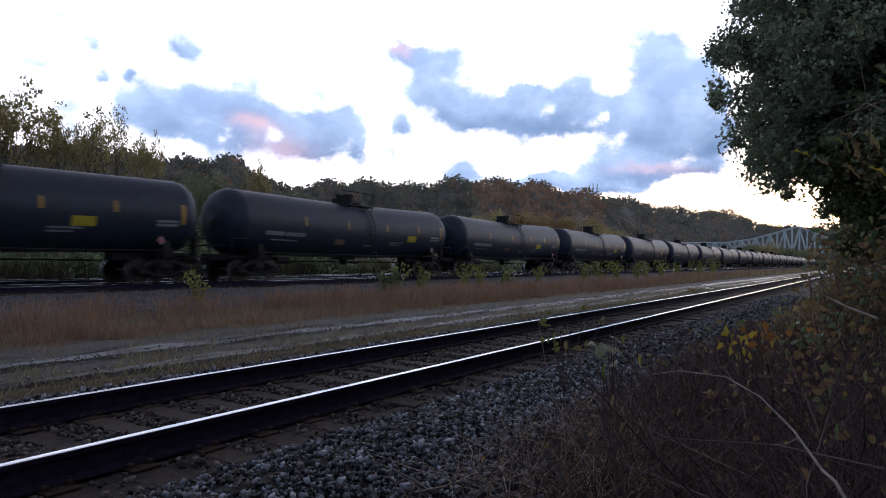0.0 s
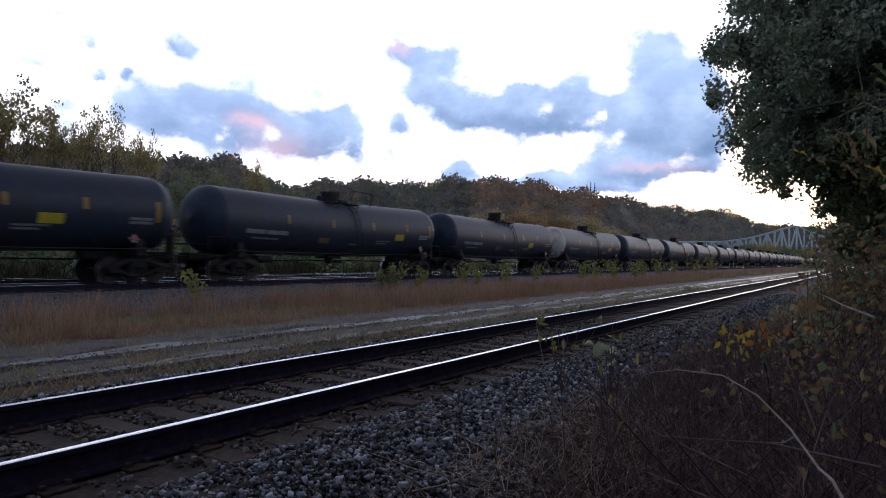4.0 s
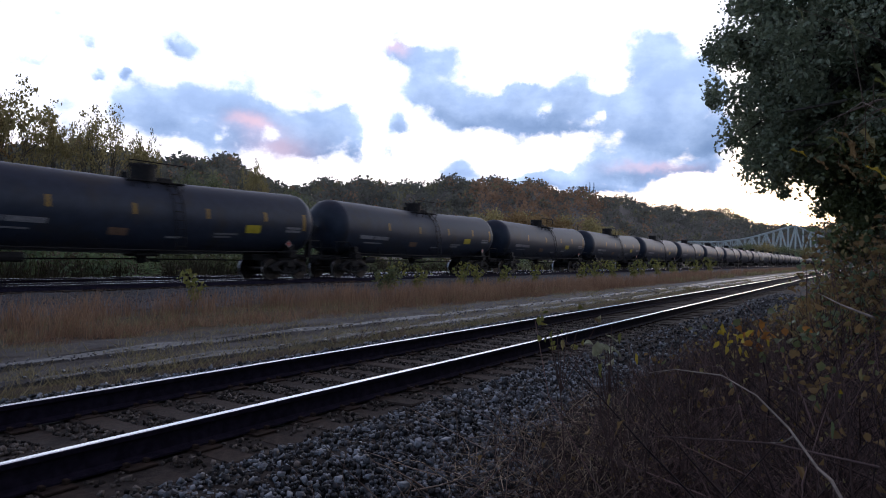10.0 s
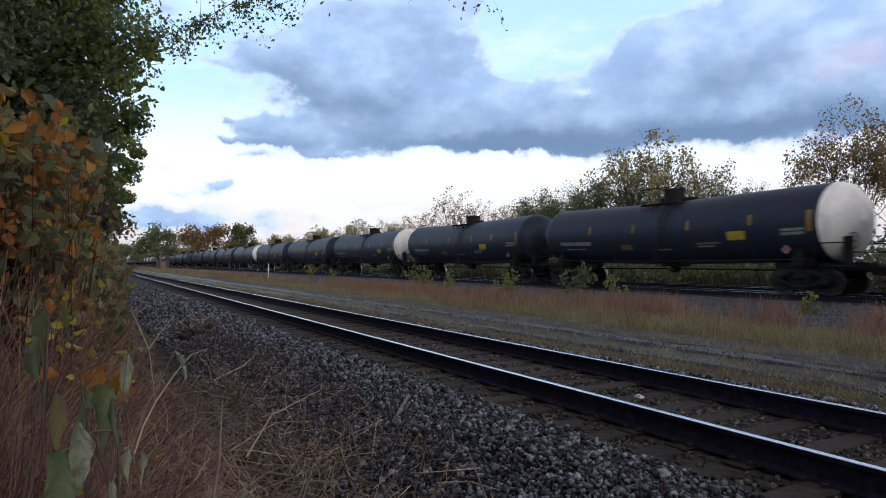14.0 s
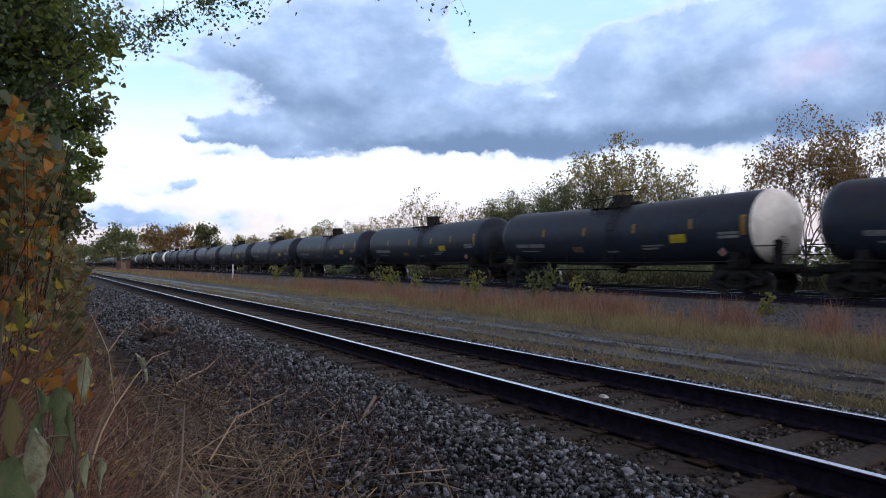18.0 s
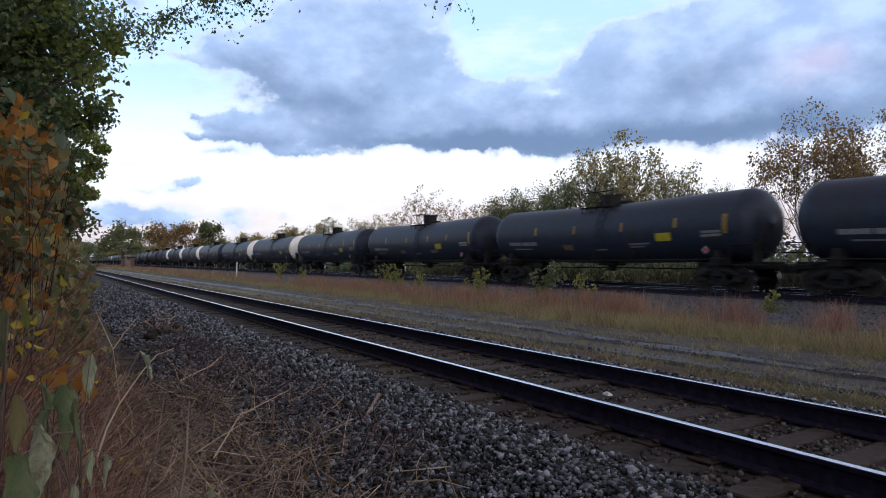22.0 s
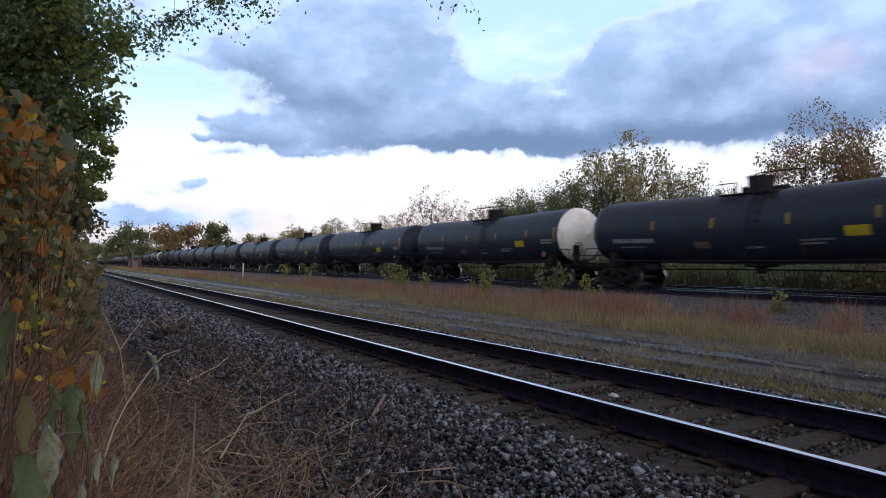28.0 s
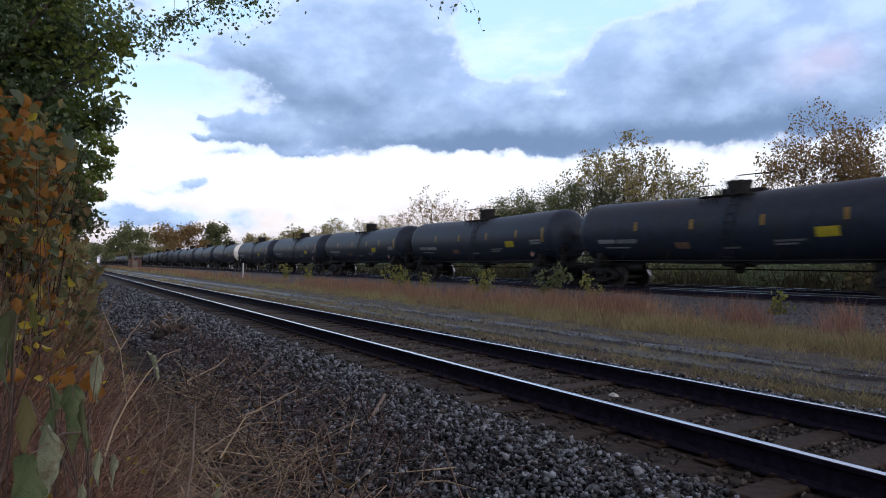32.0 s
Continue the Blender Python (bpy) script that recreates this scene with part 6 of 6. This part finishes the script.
def spray(name, label, points, radius, n, size, seed, leaf, wood=BARK, fuzz=0.12, subs=14):
    """A leafy branch: a bent bough, side twigs and leaves along them."""
    t = thing(name, label, "branch")
    r = np.random.default_rng(seed)
    g = Geo()
    pts = [Vector(p) for p in points]
    g.tube(pts, [radius * (1 - 0.8 * k / (len(pts) - 1)) for k in range(len(pts))], 6)
    ends = []
    for k in range(subs):
        i = int(r.integers(0, len(pts) - 1))
        b = pts[i].lerp(pts[i + 1], r.random())
        e = b + Vector(r.normal(size=3)) * fuzz * 2.0 + Vector((0, 0, -fuzz * 0.8))
        g.tube([b, b.lerp(e, 0.5) + Vector((0, 0, 0.03)), e], [radius * 0.3, radius * 0.2, radius * 0.08], 4)
        ends += [b.lerp(e, q) for q in (0.4, 0.7, 1.0)]
    part("bough", g, wood, t)
    ends = np.array([tuple(e) for e in ends])
    p = ends[r.integers(0, len(ends), n)] + r.normal(size=(n, 3)) * fuzz * 0.45
    v, f = leaf_cards(p, size, 0.35, seed + 1, 0.5)
    part("foliage", array_mesh("foliage", v, f, leaf), None, t)
    return t


spray("overhanging_branch", "leafy branch hanging into the sky", [dirp(163.5, 24.6, 7.9), dirp(166.5, 22.8, 8.0), dirp(169.3, 20.9, 8.1), dirp(171.6, 19.4, 8.2), dirp(173.4, 18.2, 8.3)], 0.009, 1000, 0.048, 121, LEAF_DARK, fuzz=0.10, subs=50)
spray("overhanging_branch", "thin leafy twigs along a hanging branch", [dirp(156, 23.6, 7.7), dirp(160.0, 22.5, 7.8), dirp(163.4, 21.8, 7.9), dirp(167.4, 20.3, 8.0)], 0.007, 200, 0.045, 124, LEAF_DARK, fuzz=0.08, subs=24)
spray("overhanging_branch", "thin twig tip with dark leaves", [dirp(151.5, 23.2, 7.6), dirp(149.6, 22.6, 7.5), dirp(147.6, 22.0, 7.4)], 0.006, 60, 0.045, 122, LEAF_DARK, fuzz=0.07, subs=12)
spray("overhanging_branch", "leafy twig beside the dark tree", [dirp(181, 20.8, 9.4), dirp(178, 19.4, 9.1), dirp(176.2, 18.2, 8.9), dirp(174.6, 17.4, 8.8)], 0.009, 460, 0.05, 123, LEAF_DARK, fuzz=0.09, subs=22)


# ---- broad leaves close to the camera ----
def broad_leaf(length, width, curl, seed):
    """A heart-shaped leaf, folded along the midrib, puckered between its veins, with curling edges and a drooping tip."""
    g = Geo()
    n, m = 18, 12
    for i in range(n + 1):
        s = i / n
        w = width * (math.sin(math.pi * min(1, s * 0.98 + 0.05)) ** 0.75) * (1.12 - 0.45 * s) * (1 + 0.07 * math.sin(19 * s + seed * 3))
        for j in range(m + 1):
            u = j / m * 2 - 1
            a = abs(u)
            fold = curl * (0.55 + 0.25 * math.sin(seed + 5 * s))
            x = u * w * 0.5 * math.cos(fold * a * 1.3)
            z = w * 0.5 * math.sin(fold * a * 1.3) * a - 0.4 * length * curl * s * s
            z += length * 0.035 * math.sin(26 * (s - 0.35 * a) + seed) * a + length * 0.07 * a * a * math.sin(11 * s + 2.5 * u + seed * 2)
            g.v.append((x + 0.05 * length * math.sin(3 * s + seed) * s, s * length, z))
    for i in range(n):
        for j in range(m):
            a = i * (m + 1) + j
            g.face((a, a + 1, a + m + 2, a + m + 1))
    return g


def leafy_plant(name, label, root, spots, stem_mat=TWIG, thick=0.5, size=0.65):
    """spots: azimuth, elevation, distance, length, turn, hang, material."""
    t = thing(name, label, "plant", at=pose(*root))
    base = Vector(root)
    ends = [Vector(dirp(az, el, d)) - base for az, el, d, ln, turn, hang, mat in spots]
    mid = sum(ends, Vector()) / len(ends)
    main = [Vector((0, 0, 0)), mid * 0.4 + Vector((0.03, -0.02, 0.05)), mid * 0.75 + Vector((-0.02, 0.02, 0.03)), mid]
    g = Geo()
    g.tube(main, [0.010 * thick, 0.008 * thick, 0.006 * thick, 0.003 * thick], 6)
    part("stem", g, stem_mat, t)
    for k, ((az, el, d, ln, turn, hang, mat), p) in enumerate(zip(spots, ends)):
        leaf = part("leaf", broad_leaf(size * ln * (1.1 + 0.1 * (k % 2)), size * ln * (0.30 + 0.10 * (k % 3)), 0.5 + 0.6 * (k % 4) / 3, k + 3), mat, t, "", True)
        leaf.matrix_basis = Matrix.Translation(p) @ pose(0, 0, 0, -hang, 0, turn)
        b = main[1 + k % 2].lerp(main[2 + k % 2], (k * 0.37) % 1.0)
        g = Geo()
        g.tube([b, b.lerp(p, 0.5) + Vector((0, 0, 0.02)), p], [0.004 * thick, 0.003 * thick, 0.0018 * thick], 5)
        part("leaf_stalk", g, stem_mat, t)
    return t


leafy_plant("broadleaf_weed", "wilting broad-leaved weed with grey-green hanging leaves", (-2.05, 0.0, -0.42),
            [(177.4, -7.0, 2.0, 0.15, 95, 82, LEAF_PALE), (174.0, -6.9, 2.2, 0.10, 20, 55, LEAF_PALE), (179.1, -9.1, 1.95, 0.19, 80, 84, LEAF_BROAD),
             (178.4, -10.2, 1.9, 0.13, 110, 80, LEAF_MID), (180.8, -11.8, 1.75, 0.20, 70, 82, LEAF_PALE), (181.7, -13.7, 1.7, 0.20, 120, 80, LEAF_BROAD), (177.3, -14.0, 1.9, 0.10, 100, 78, LEAF_PALE),
             (176.3, -14.4, 1.95, 0.08, 60, 75, LEAF_PALE), (180.2, -10.8, 2.05, 0.15, 150, 75, LEAF_BROAD), (178.4, -16.3, 1.75, 0.11, 90, 80, LEAF_PALE),
             (180.6, -8.9, 2.1, 0.14, 40, 70, LEAF_BROAD), (182.0, -9.6, 2.0, 0.15, 100, 75, LEAF_OLIVE), (168.6, -17.7, 2.0, 0.08, 90, 60, LEAF_PALE)], TWIG, 0.7, 0.78)
leafy_plant("broadleaf_weed", "bright green leaves at the edge of the brush", (-2.3, -0.25, -0.42),
            [(181.9, -2.8, 2.0, 0.10, 60, 60, WEED), (183.0, -3.4, 2.0, 0.14, 100, 65, LEAF_MID), (183.2, -5.4, 2.0, 0.13, 150, 70, LEAF_MID)], TWIG, 0.7, 0.9)
leafy_plant("leafy_sapling", "small sapling with pale folded leaves and a yellow leaf", (3.0, 0.9, -0.42), stem_mat=BRUSH_DARK, size=0.55, spots=
            [(18.6, -6.2, 3.1, 0.10, 200, 20, LEAF_PALE), (19.2, -7.0, 3.1, 0.10, 150, 10, LEAF_PALE), (18.2, -7.4, 3.1, 0.10, 230, 15, LEAF_PALE), (19.6, -7.9, 3.1, 0.09, 170, 15, LEAF_PALE),
             (17.4, -6.0, 3.0, 0.08, 90, 60, WEED), (18.9, -8.6, 3.0, 0.09, 60, 70, WEED), (16.1, -7.6, 2.9, 0.085, 90, 75, LEAF_YELLOW), (23.0, -6.0, 3.4, 0.10, 30, 70, WEED), (22.2, -6.8, 3.4, 0.09, 130, 60, LEAF_OLIVE),
             (18.2, -11.0, 3.0, 0.10, 100, 50, LEAF_OLIVE), (17.0, -13.0, 2.9, 0.11, 40, 40, LEAF_RUST)])
leafy_plant("leafy_sapling", "low sapling with orange and yellow leaves", (4.4, 0.6, -0.42), stem_mat=BRUSH_DARK, size=0.5, spots=
            [(7.0, -5.2, 4.3, 0.10, 90, 60, LEAF_ORANGE), (7.9, -5.4, 4.3, 0.09, 60, 50, LEAF_ORANGE), (8.6, -5.8, 4.2, 0.08, 130, 50, LEAF_YELLOW), (9.1, -5.5, 4.2, 0.08, 80, 50, LEAF_YELLOW),
             (6.4, -5.9, 4.4, 0.09, 120, 50, LEAF_YELLOW), (8.3, -6.6, 4.2, 0.08, 100, 60, LEAF_YELLOW), (5.0, -7.0, 4.2, 0.10, 70, 60, LEAF_RUST), (2.4, -8.8, 3.6, 0.11, 70, 60, LEAF_MID),
             (1.0, -4.0, 4.2, 0.11, 70, 60, WEED), (2.0, -11.5, 3.2, 0.12, 100, 50, LEAF_BROAD), (0.2, -7.5, 3.4, 0.10, 80, 60, LEAF_OLIVE)])
leafy_plant("hanging_vine", "green and red vine leaves hanging close by", (1.75, -0.3, 1.5),
            [(4.7, 18.9, 1.8, 0.05, 150, 50, LEAF_MID), (1.5, 17.7, 1.7, 0.065, 160, 50, LEAF_MID), (-0.2, 14.2, 1.6, 0.075, 170, 40, LEAF_MID), (-0.4, 13.2, 1.6, 0.08, 165, 35, WEED), (-0.6, 12.2, 1.65, 0.085, 160, 35, LEAF_MID),
             (-0.8, 11.0, 1.6, 0.08, 170, 45, WEED), (2.1, 9.8, 1.9, 0.07, 150, 20, LEAF_RUST), (2.6, 9.4, 1.9, 0.06, 170, 20, WEED), (5.0, 8.6, 2.0, 0.055, 170, 15, LEAF_YELLOW),
             (0.1, 7.1, 1.9, 0.06, 160, 20, LEAF_YELLOW), (1.2, 9.0, 1.9, 0.07, 120, 40, LEAF_RUST), (0.5, 9.6, 1.9, 0.07, 140, 30, LEAF_OLIVE), (3.4, 7.9, 2.0, 0.06, 150, 30, LEAF_RUST), (1.8, 7.4, 1.9, 0.06, 160, 30, LEAF_RUST)], TWIG, 0.3, 0.75)


def twig_cluster(label, az, el, d, n, spread, size, mat, seed):
    """A thin stem from the ground with a cloud of small leaves."""
    a, e = math.radians(az), math.radians(el)
    p = np.array([d * math.cos(e) * math.cos(a), d * math.cos(e) * math.sin(a), EYE_Z + d * math.sin(e)])
    t = thing("leafy_sapling", label, "plant", at=pose(p[0], p[1], -0.42))
    r = np.random.default_rng(seed)
    h = p[2] + 0.42
    g = Geo()
    g.tube([(0.05, -0.1, 0), (0.02, -0.04, h * 0.5), (0, 0, h)], [0.005, 0.003, 0.002], 5)
    part("stem", g, BRUSH_DARK, t)
    for k in range(6):
        c = r.normal(size=3) * np.array(spread) * 0.8
        g = Geo()
        g.tube([(0.01, -0.02, h * 0.75), (c[0], c[1], h + c[2])], [0.003, 0.0015], 4)
        part("twig", g, BRUSH_DARK, t)
    c = r.normal(size=(n, 3)) * np.array(spread) + np.array([0, 0, h])
    v, f = shaped_leaves(c, size, 0.35, seed + 1, 0.3)
    part("foliage", array_mesh("foliage", v, f, mat), None, t)


twig_cluster("small sapling with orange autumn leaves", 7.2, -5.3, 4.4, 16, (0.09, 0.09, 0.05), 0.055, LEAF_ORANGE, 501)
twig_cluster("small sapling with yellow autumn leaves", 8.8, -5.8, 4.2, 12, (0.08, 0.08, 0.05), 0.05, LEAF_YELLOW, 502)
twig_cluster("small sapling with olive leaves", 4.6, -6.2, 4.2, 60, (0.22, 0.2, 0.12), 0.045, LEAF_MID, 503)
twig_cluster("small sapling with olive and brown leaves", 2.2, -7.2, 3.8, 70, (0.22, 0.2, 0.14), 0.045, LEAF_RUST, 504)
twig_cluster("green sapling at the edge of the ballast", 22.6, -6.2, 3.5, 12, (0.08, 0.08, 0.06), 0.05, WEED, 505)
twig_cluster("pale folded leaves of a small sapling", 18.7, -6.9, 3.1, 8, (0.06, 0.06, 0.04), 0.06, LEAF_PALE, 506)
twig_cluster("yellow leaves on a bare twig", 182.5, -5.0, 3.2, 14, (0.10, 0.10, 0.08), 0.05, LEAF_YELLOW, 507)
twig_cluster("orange leaf cluster in the dry brush", 179.6, -8.6, 2.6, 10, (0.05, 0.05, 0.03), 0.06, LEAF_ORANGE, 508)

# ---- single branches and stalks ----
def bare_branch(label, pts, radius, mat, forks=()):
    t = thing("fallen_branch", label, "branch")
    g = Geo()
    g.tube(pts, [radius * (1 - 0.7 * k / (len(pts) - 1)) for k in range(len(pts))], 7)
    part("limb", g, mat, t)
    for f in forks:
        g = Geo()
        g.tube(f, [radius * 0.5, radius * 0.35, radius * 0.15], 6)
        part("side_twig", g, mat, t)


bare_branch("long bleached branch arching over the bramble", [dirp(1.2, -17.0, 2.15), dirp(2.0, -15.6, 2.2), dirp(2.9, -14.9, 2.3), dirp(4.8, -12.4, 2.45), dirp(7.1, -10.2, 2.55), dirp(9.6, -8.9, 2.7), dirp(13.0, -8.7, 2.85), dirp(15.1, -9.1, 3.0)], 0.005, BRANCH,
            [[dirp(4.4, -12.8, 2.42), dirp(5.2, -13.4, 2.45), dirp(6.2, -13.6, 2.5)]])
bare_branch("grey dead stem in the brush", [dirp(-0.5, -3.8, 3.4), dirp(1.5, -3.0, 3.6), dirp(3.0, -2.2, 3.8)], 0.006, BRANCH)
bare_branch("dark bent twig on the bank", [dirp(-1.0, -14.2, 2.6), dirp(6.0, -13.6, 2.9), dirp(14.0, -14.0, 3.2), dirp(17.0, -14.6, 3.3)], 0.005, BRUSH_DARK)
bare_branch("pale forked stalk standing in the dry brush", [dirp(176.9, -14.5, 2.6), dirp(176.3, -12.6, 2.62), dirp(175.4, -10.8, 2.65), dirp(173.9, -8.6, 2.7), dirp(172.8, -7.3, 2.75), dirp(171.6, -6.9, 2.8)], 0.004, STRAW,
            [[dirp(175.4, -10.8, 2.65), dirp(175.8, -7.4, 2.66), dirp(175.9, -6.7, 2.67)], [dirp(175.9, -6.7, 2.67), dirp(176.5, -5.2, 2.7), dirp(177.2, -3.5, 2.72)], [dirp(175.9, -6.7, 2.67), dirp(175.1, -5.5, 2.7), dirp(174.2, -4.3, 2.75)]])
bare_branch("straight dark stick lying on the stones", [(-6.35, 2.95, -0.19), (-6.0, 2.72, -0.21), (-5.6, 2.42, -0.27)], 0.022, TWIG)
bare_branch("short broken stub standing in the litter", [(-6.0, 1.72, -0.47), (-6.0, 1.74, -0.2), (-6.02, 1.76, -0.02)], 0.014, TWIG)
bare_branch("thin upright stem in the dry brush", [dirp(171.6, -21.5, 2.6), dirp(170.6, -15.5, 2.6), dirp(170.4, -11.0, 2.65)], 0.008, TWIG)
bare_branch("straw-coloured stalk bent over the litter", [dirp(168.5, -15.5, 3.4), dirp(166.5, -12.4, 3.5), dirp(162.6, -10.6, 3.7)], 0.0045, STRAW)
bare_branch("dark twig leaning over the ballast", [dirp(177.2, -5.2, 6.0), dirp(176.7, -3.6, 6.0), dirp(176.2, -2.2, 6.0)], 0.01, TWIG)
bare_branch("pale crooked stalk lying on the stones", [(-9.1, 1.43, -0.33), (-9.68, 1.93, -0.25), (-10.57, 2.32, -0.2)], 0.012, STRAW)
bare_branch("pale bent stalk in the litter", [(-5.73, 1.03, -0.36), (-5.81, 1.23, -0.28), (-5.92, 1.44, -0.22), (-5.77, 1.55, -0.3)], 0.007, STRAW)
bare_branch("thin grey cane arching over the stones", [(-7.75, 1.64, -0.3), (-6.85, 1.84, -0.2), (-7.03, 2.19, -0.2), (-8.79, 3.0, -0.2)], 0.006, BRANCH)
bare_branch("short pale stalk among the stones", [(-7.69, 2.13, -0.35), (-6.84, 1.94, -0.28), (-6.64, 1.91, -0.36)], 0.008, STRAW)
bare_branch("upright dark stem at the edge of the brush", [(-5.06, 0.59, -0.42), (-5.24, 0.67, -0.1), (-5.64, 0.77, 0.15)], 0.008, TWIG)
bare_branch("grey rotten stick lying in the litter", [(-5.49, 0.87, -0.38), (-4.91, 1.33, -0.38), (-4.53, 1.46, -0.38)], 0.016, TWIG)
bare_branch("pale broken stick on the stones", [(-4.77, 1.58, -0.38), (-4.44, 1.55, -0.39), (-4.2, 1.6, -0.37)], 0.014, BRANCH)
bare_branch("thin dry stem leaning over the ballast", [(-8.67, 2.08, -0.36), (-9.2, 2.5, -0.15), (-10.29, 3.03, -0.05)], 0.006, TWIG)
bare_branch("dry curled cane at the foot of the brambles", [(5.1, 2.05, -0.44), (5.3, 2.15, -0.3), (5.35, 2.2, -0.1)], 0.006, STRAW)
rb = random.Random(77)
for k in range(26):
    x, y = rb.uniform(-6.5, -2.6), rb.uniform(0.5, 2.2)
    z = float(np.interp(y, [0.6, 1.0, 1.5, 2.9], [-0.40, -0.43, -0.40, -0.2]))
    a, ln = rb.uniform(0, 6.28), rb.uniform(0.25, 0.7)
    up = rb.uniform(0.05, 0.3)
    dx, dy = math.cos(a) * ln, math.sin(a) * ln * 0.6
    bare_branch("pale broken stalk in the litter" if k % 2 else "dark broken stick in the litter", [(x, y, z), (x + dx * 0.5, y + dy * 0.5, z + up), (x + dx, y + dy, z + up * rb.uniform(0.6, 1.5))], rb.uniform(0.004, 0.009), STRAW if k % 2 else TWIG,
                [[(x + dx * 0.5, y + dy * 0.5, z + up), (x + dx * 0.5 - dy * 0.2, y + dy * 0.5 + dx * 0.2, z + up * 1.3), (x + dx * 0.6 - dy * 0.4, y + dy * 0.5 + dx * 0.4, z + up * 1.2)]] if k % 3 == 0 else ())
for k, (x, y, s) in enumerate([(9.4, 7.7, 1.0), (9.9, 7.6, 0.8), (8.8, 7.8, 0.7), (10.6, 7.7, 0.9), (16.4, 8.0, 1.1)]):
    r = np.random.default_rng(400 + k)
    m = 16
    sv, sf, _ = stems(np.zeros((m, 3)), np.stack([r.normal(size=m) * 0.5, r.normal(size=m) * 0.5, np.ones(m)], 1), r.uniform(0.2, 0.5, m) * s, 0.005, 401 + k, 0.6, 0.1)
    tagged(new("wiry_weed", array_mesh("wiry_weed", sv, sf, TWIG)), "dark wiry weed beside the service road", "weed", "wiry weeds").location = (x, y, float(land(x, y)) - 0.01)

g = Geo()
g.v = [(-0.05, -0.03, 0), (0.06, -0.04, 0), (0.07, 0.03, 0.0), (-0.04, 0.04, 0), (-0.03, -0.02, 0.035), (0.04, -0.02, 0.045), (0.045, 0.02, 0.03), (-0.025, 0.025, 0.04)]
for fc in ((3, 2, 1, 0), (4, 5, 6, 7), (0, 1, 5, 4), (1, 2, 6, 5), (2, 3, 7, 6), (3, 0, 4, 7)):
    g.face(fc)
tagged(new("white_stone", g.mesh("white_stone", PALE)), "white stone lying between the rails", "stone").location = (-5.14, 5.0, -0.20)

# far along the line to the west
g = Geo()
g.box(-0.06, 0.06, -0.05, 0.05, -0.4, 1.25, b=0.01)
tagged(new("marker_post", g.mesh("marker_post", PALE)), "white wooden marker post in the grass", "post").location = (-69.0, 16.2, -0.1)
hut = thing("signal_hut", "small brown signal hut beside the track", "hut", at=pose(-160, 14.2, -0.4))
g = Geo()
g.box(-1.6, 1.6, -1.2, 1.2, 0, 2.5, b=0.03)
part("wall", g, surface("brown_metal_wall", (0.06, 0.035, 0.03), (0.10, 0.06, 0.05), 2.0, 0.7), hut)
g = Geo()
g.box(-1.75, 1.75, -1.35, 1.35, 2.505, 2.66, b=0.04)
part("roof", g, SOOT, hut)
g = Geo()
g.box(1.605, 1.63, -0.45, 0.45, 0.1, 2.0, b=0.01)
part("door", g, POLE, hut)
for k, (x, y, h) in enumerate([(-150, 13.0, 4.5), (-170, 2.0, 6.0), (-260, 1.0, 7.5)]):
    p = thing("signal_mast" if k == 0 else "utility_pole", "grey signal mast beside the track" if k == 0 else "grey wooden pole with a crossarm", "mast" if k == 0 else "pole", at=pose(x, y, -0.4))
    g = Geo()
    g.tube([(0, 0, 0), (0, 0, h)], [0.13, 0.09], 8)
    part("pole", g, POLE, p)
    g = Geo()
    g.box(-0.08, 0.08, -0.7, 0.7, h - 0.7, h - 0.5, b=0.02)
    part("crossarm", g, POLE, p)


# ---- movement ----
def motions():
    for i, car in CARS.items():
        walk(car, [(0.0, car_pose(i, 0.0)), (32.0, car_pose(i, 32.0))])
    # all wheels roll alike: one set of keys serves every wheelset
    wheels = [o for c in CARS.values() for o in c.children_recursive if o.name.startswith("wheelset")]
    turn, steps = SPEED * 32.0 / WHEEL_R, 960
    lead = wheels[0]
    walk(lead, [(32.0 * k / steps, pose(0, 0, 0, 0, math.degrees(turn * k / steps), 0)) for k in range(steps + 1)])
    for w in wheels[1:]:
        w.rotation_mode = "QUATERNION"
        w.animation_data_create().action = lead.animation_data.action
        w.animation_data.action_slot = lead.animation_data.action_slot


motions()
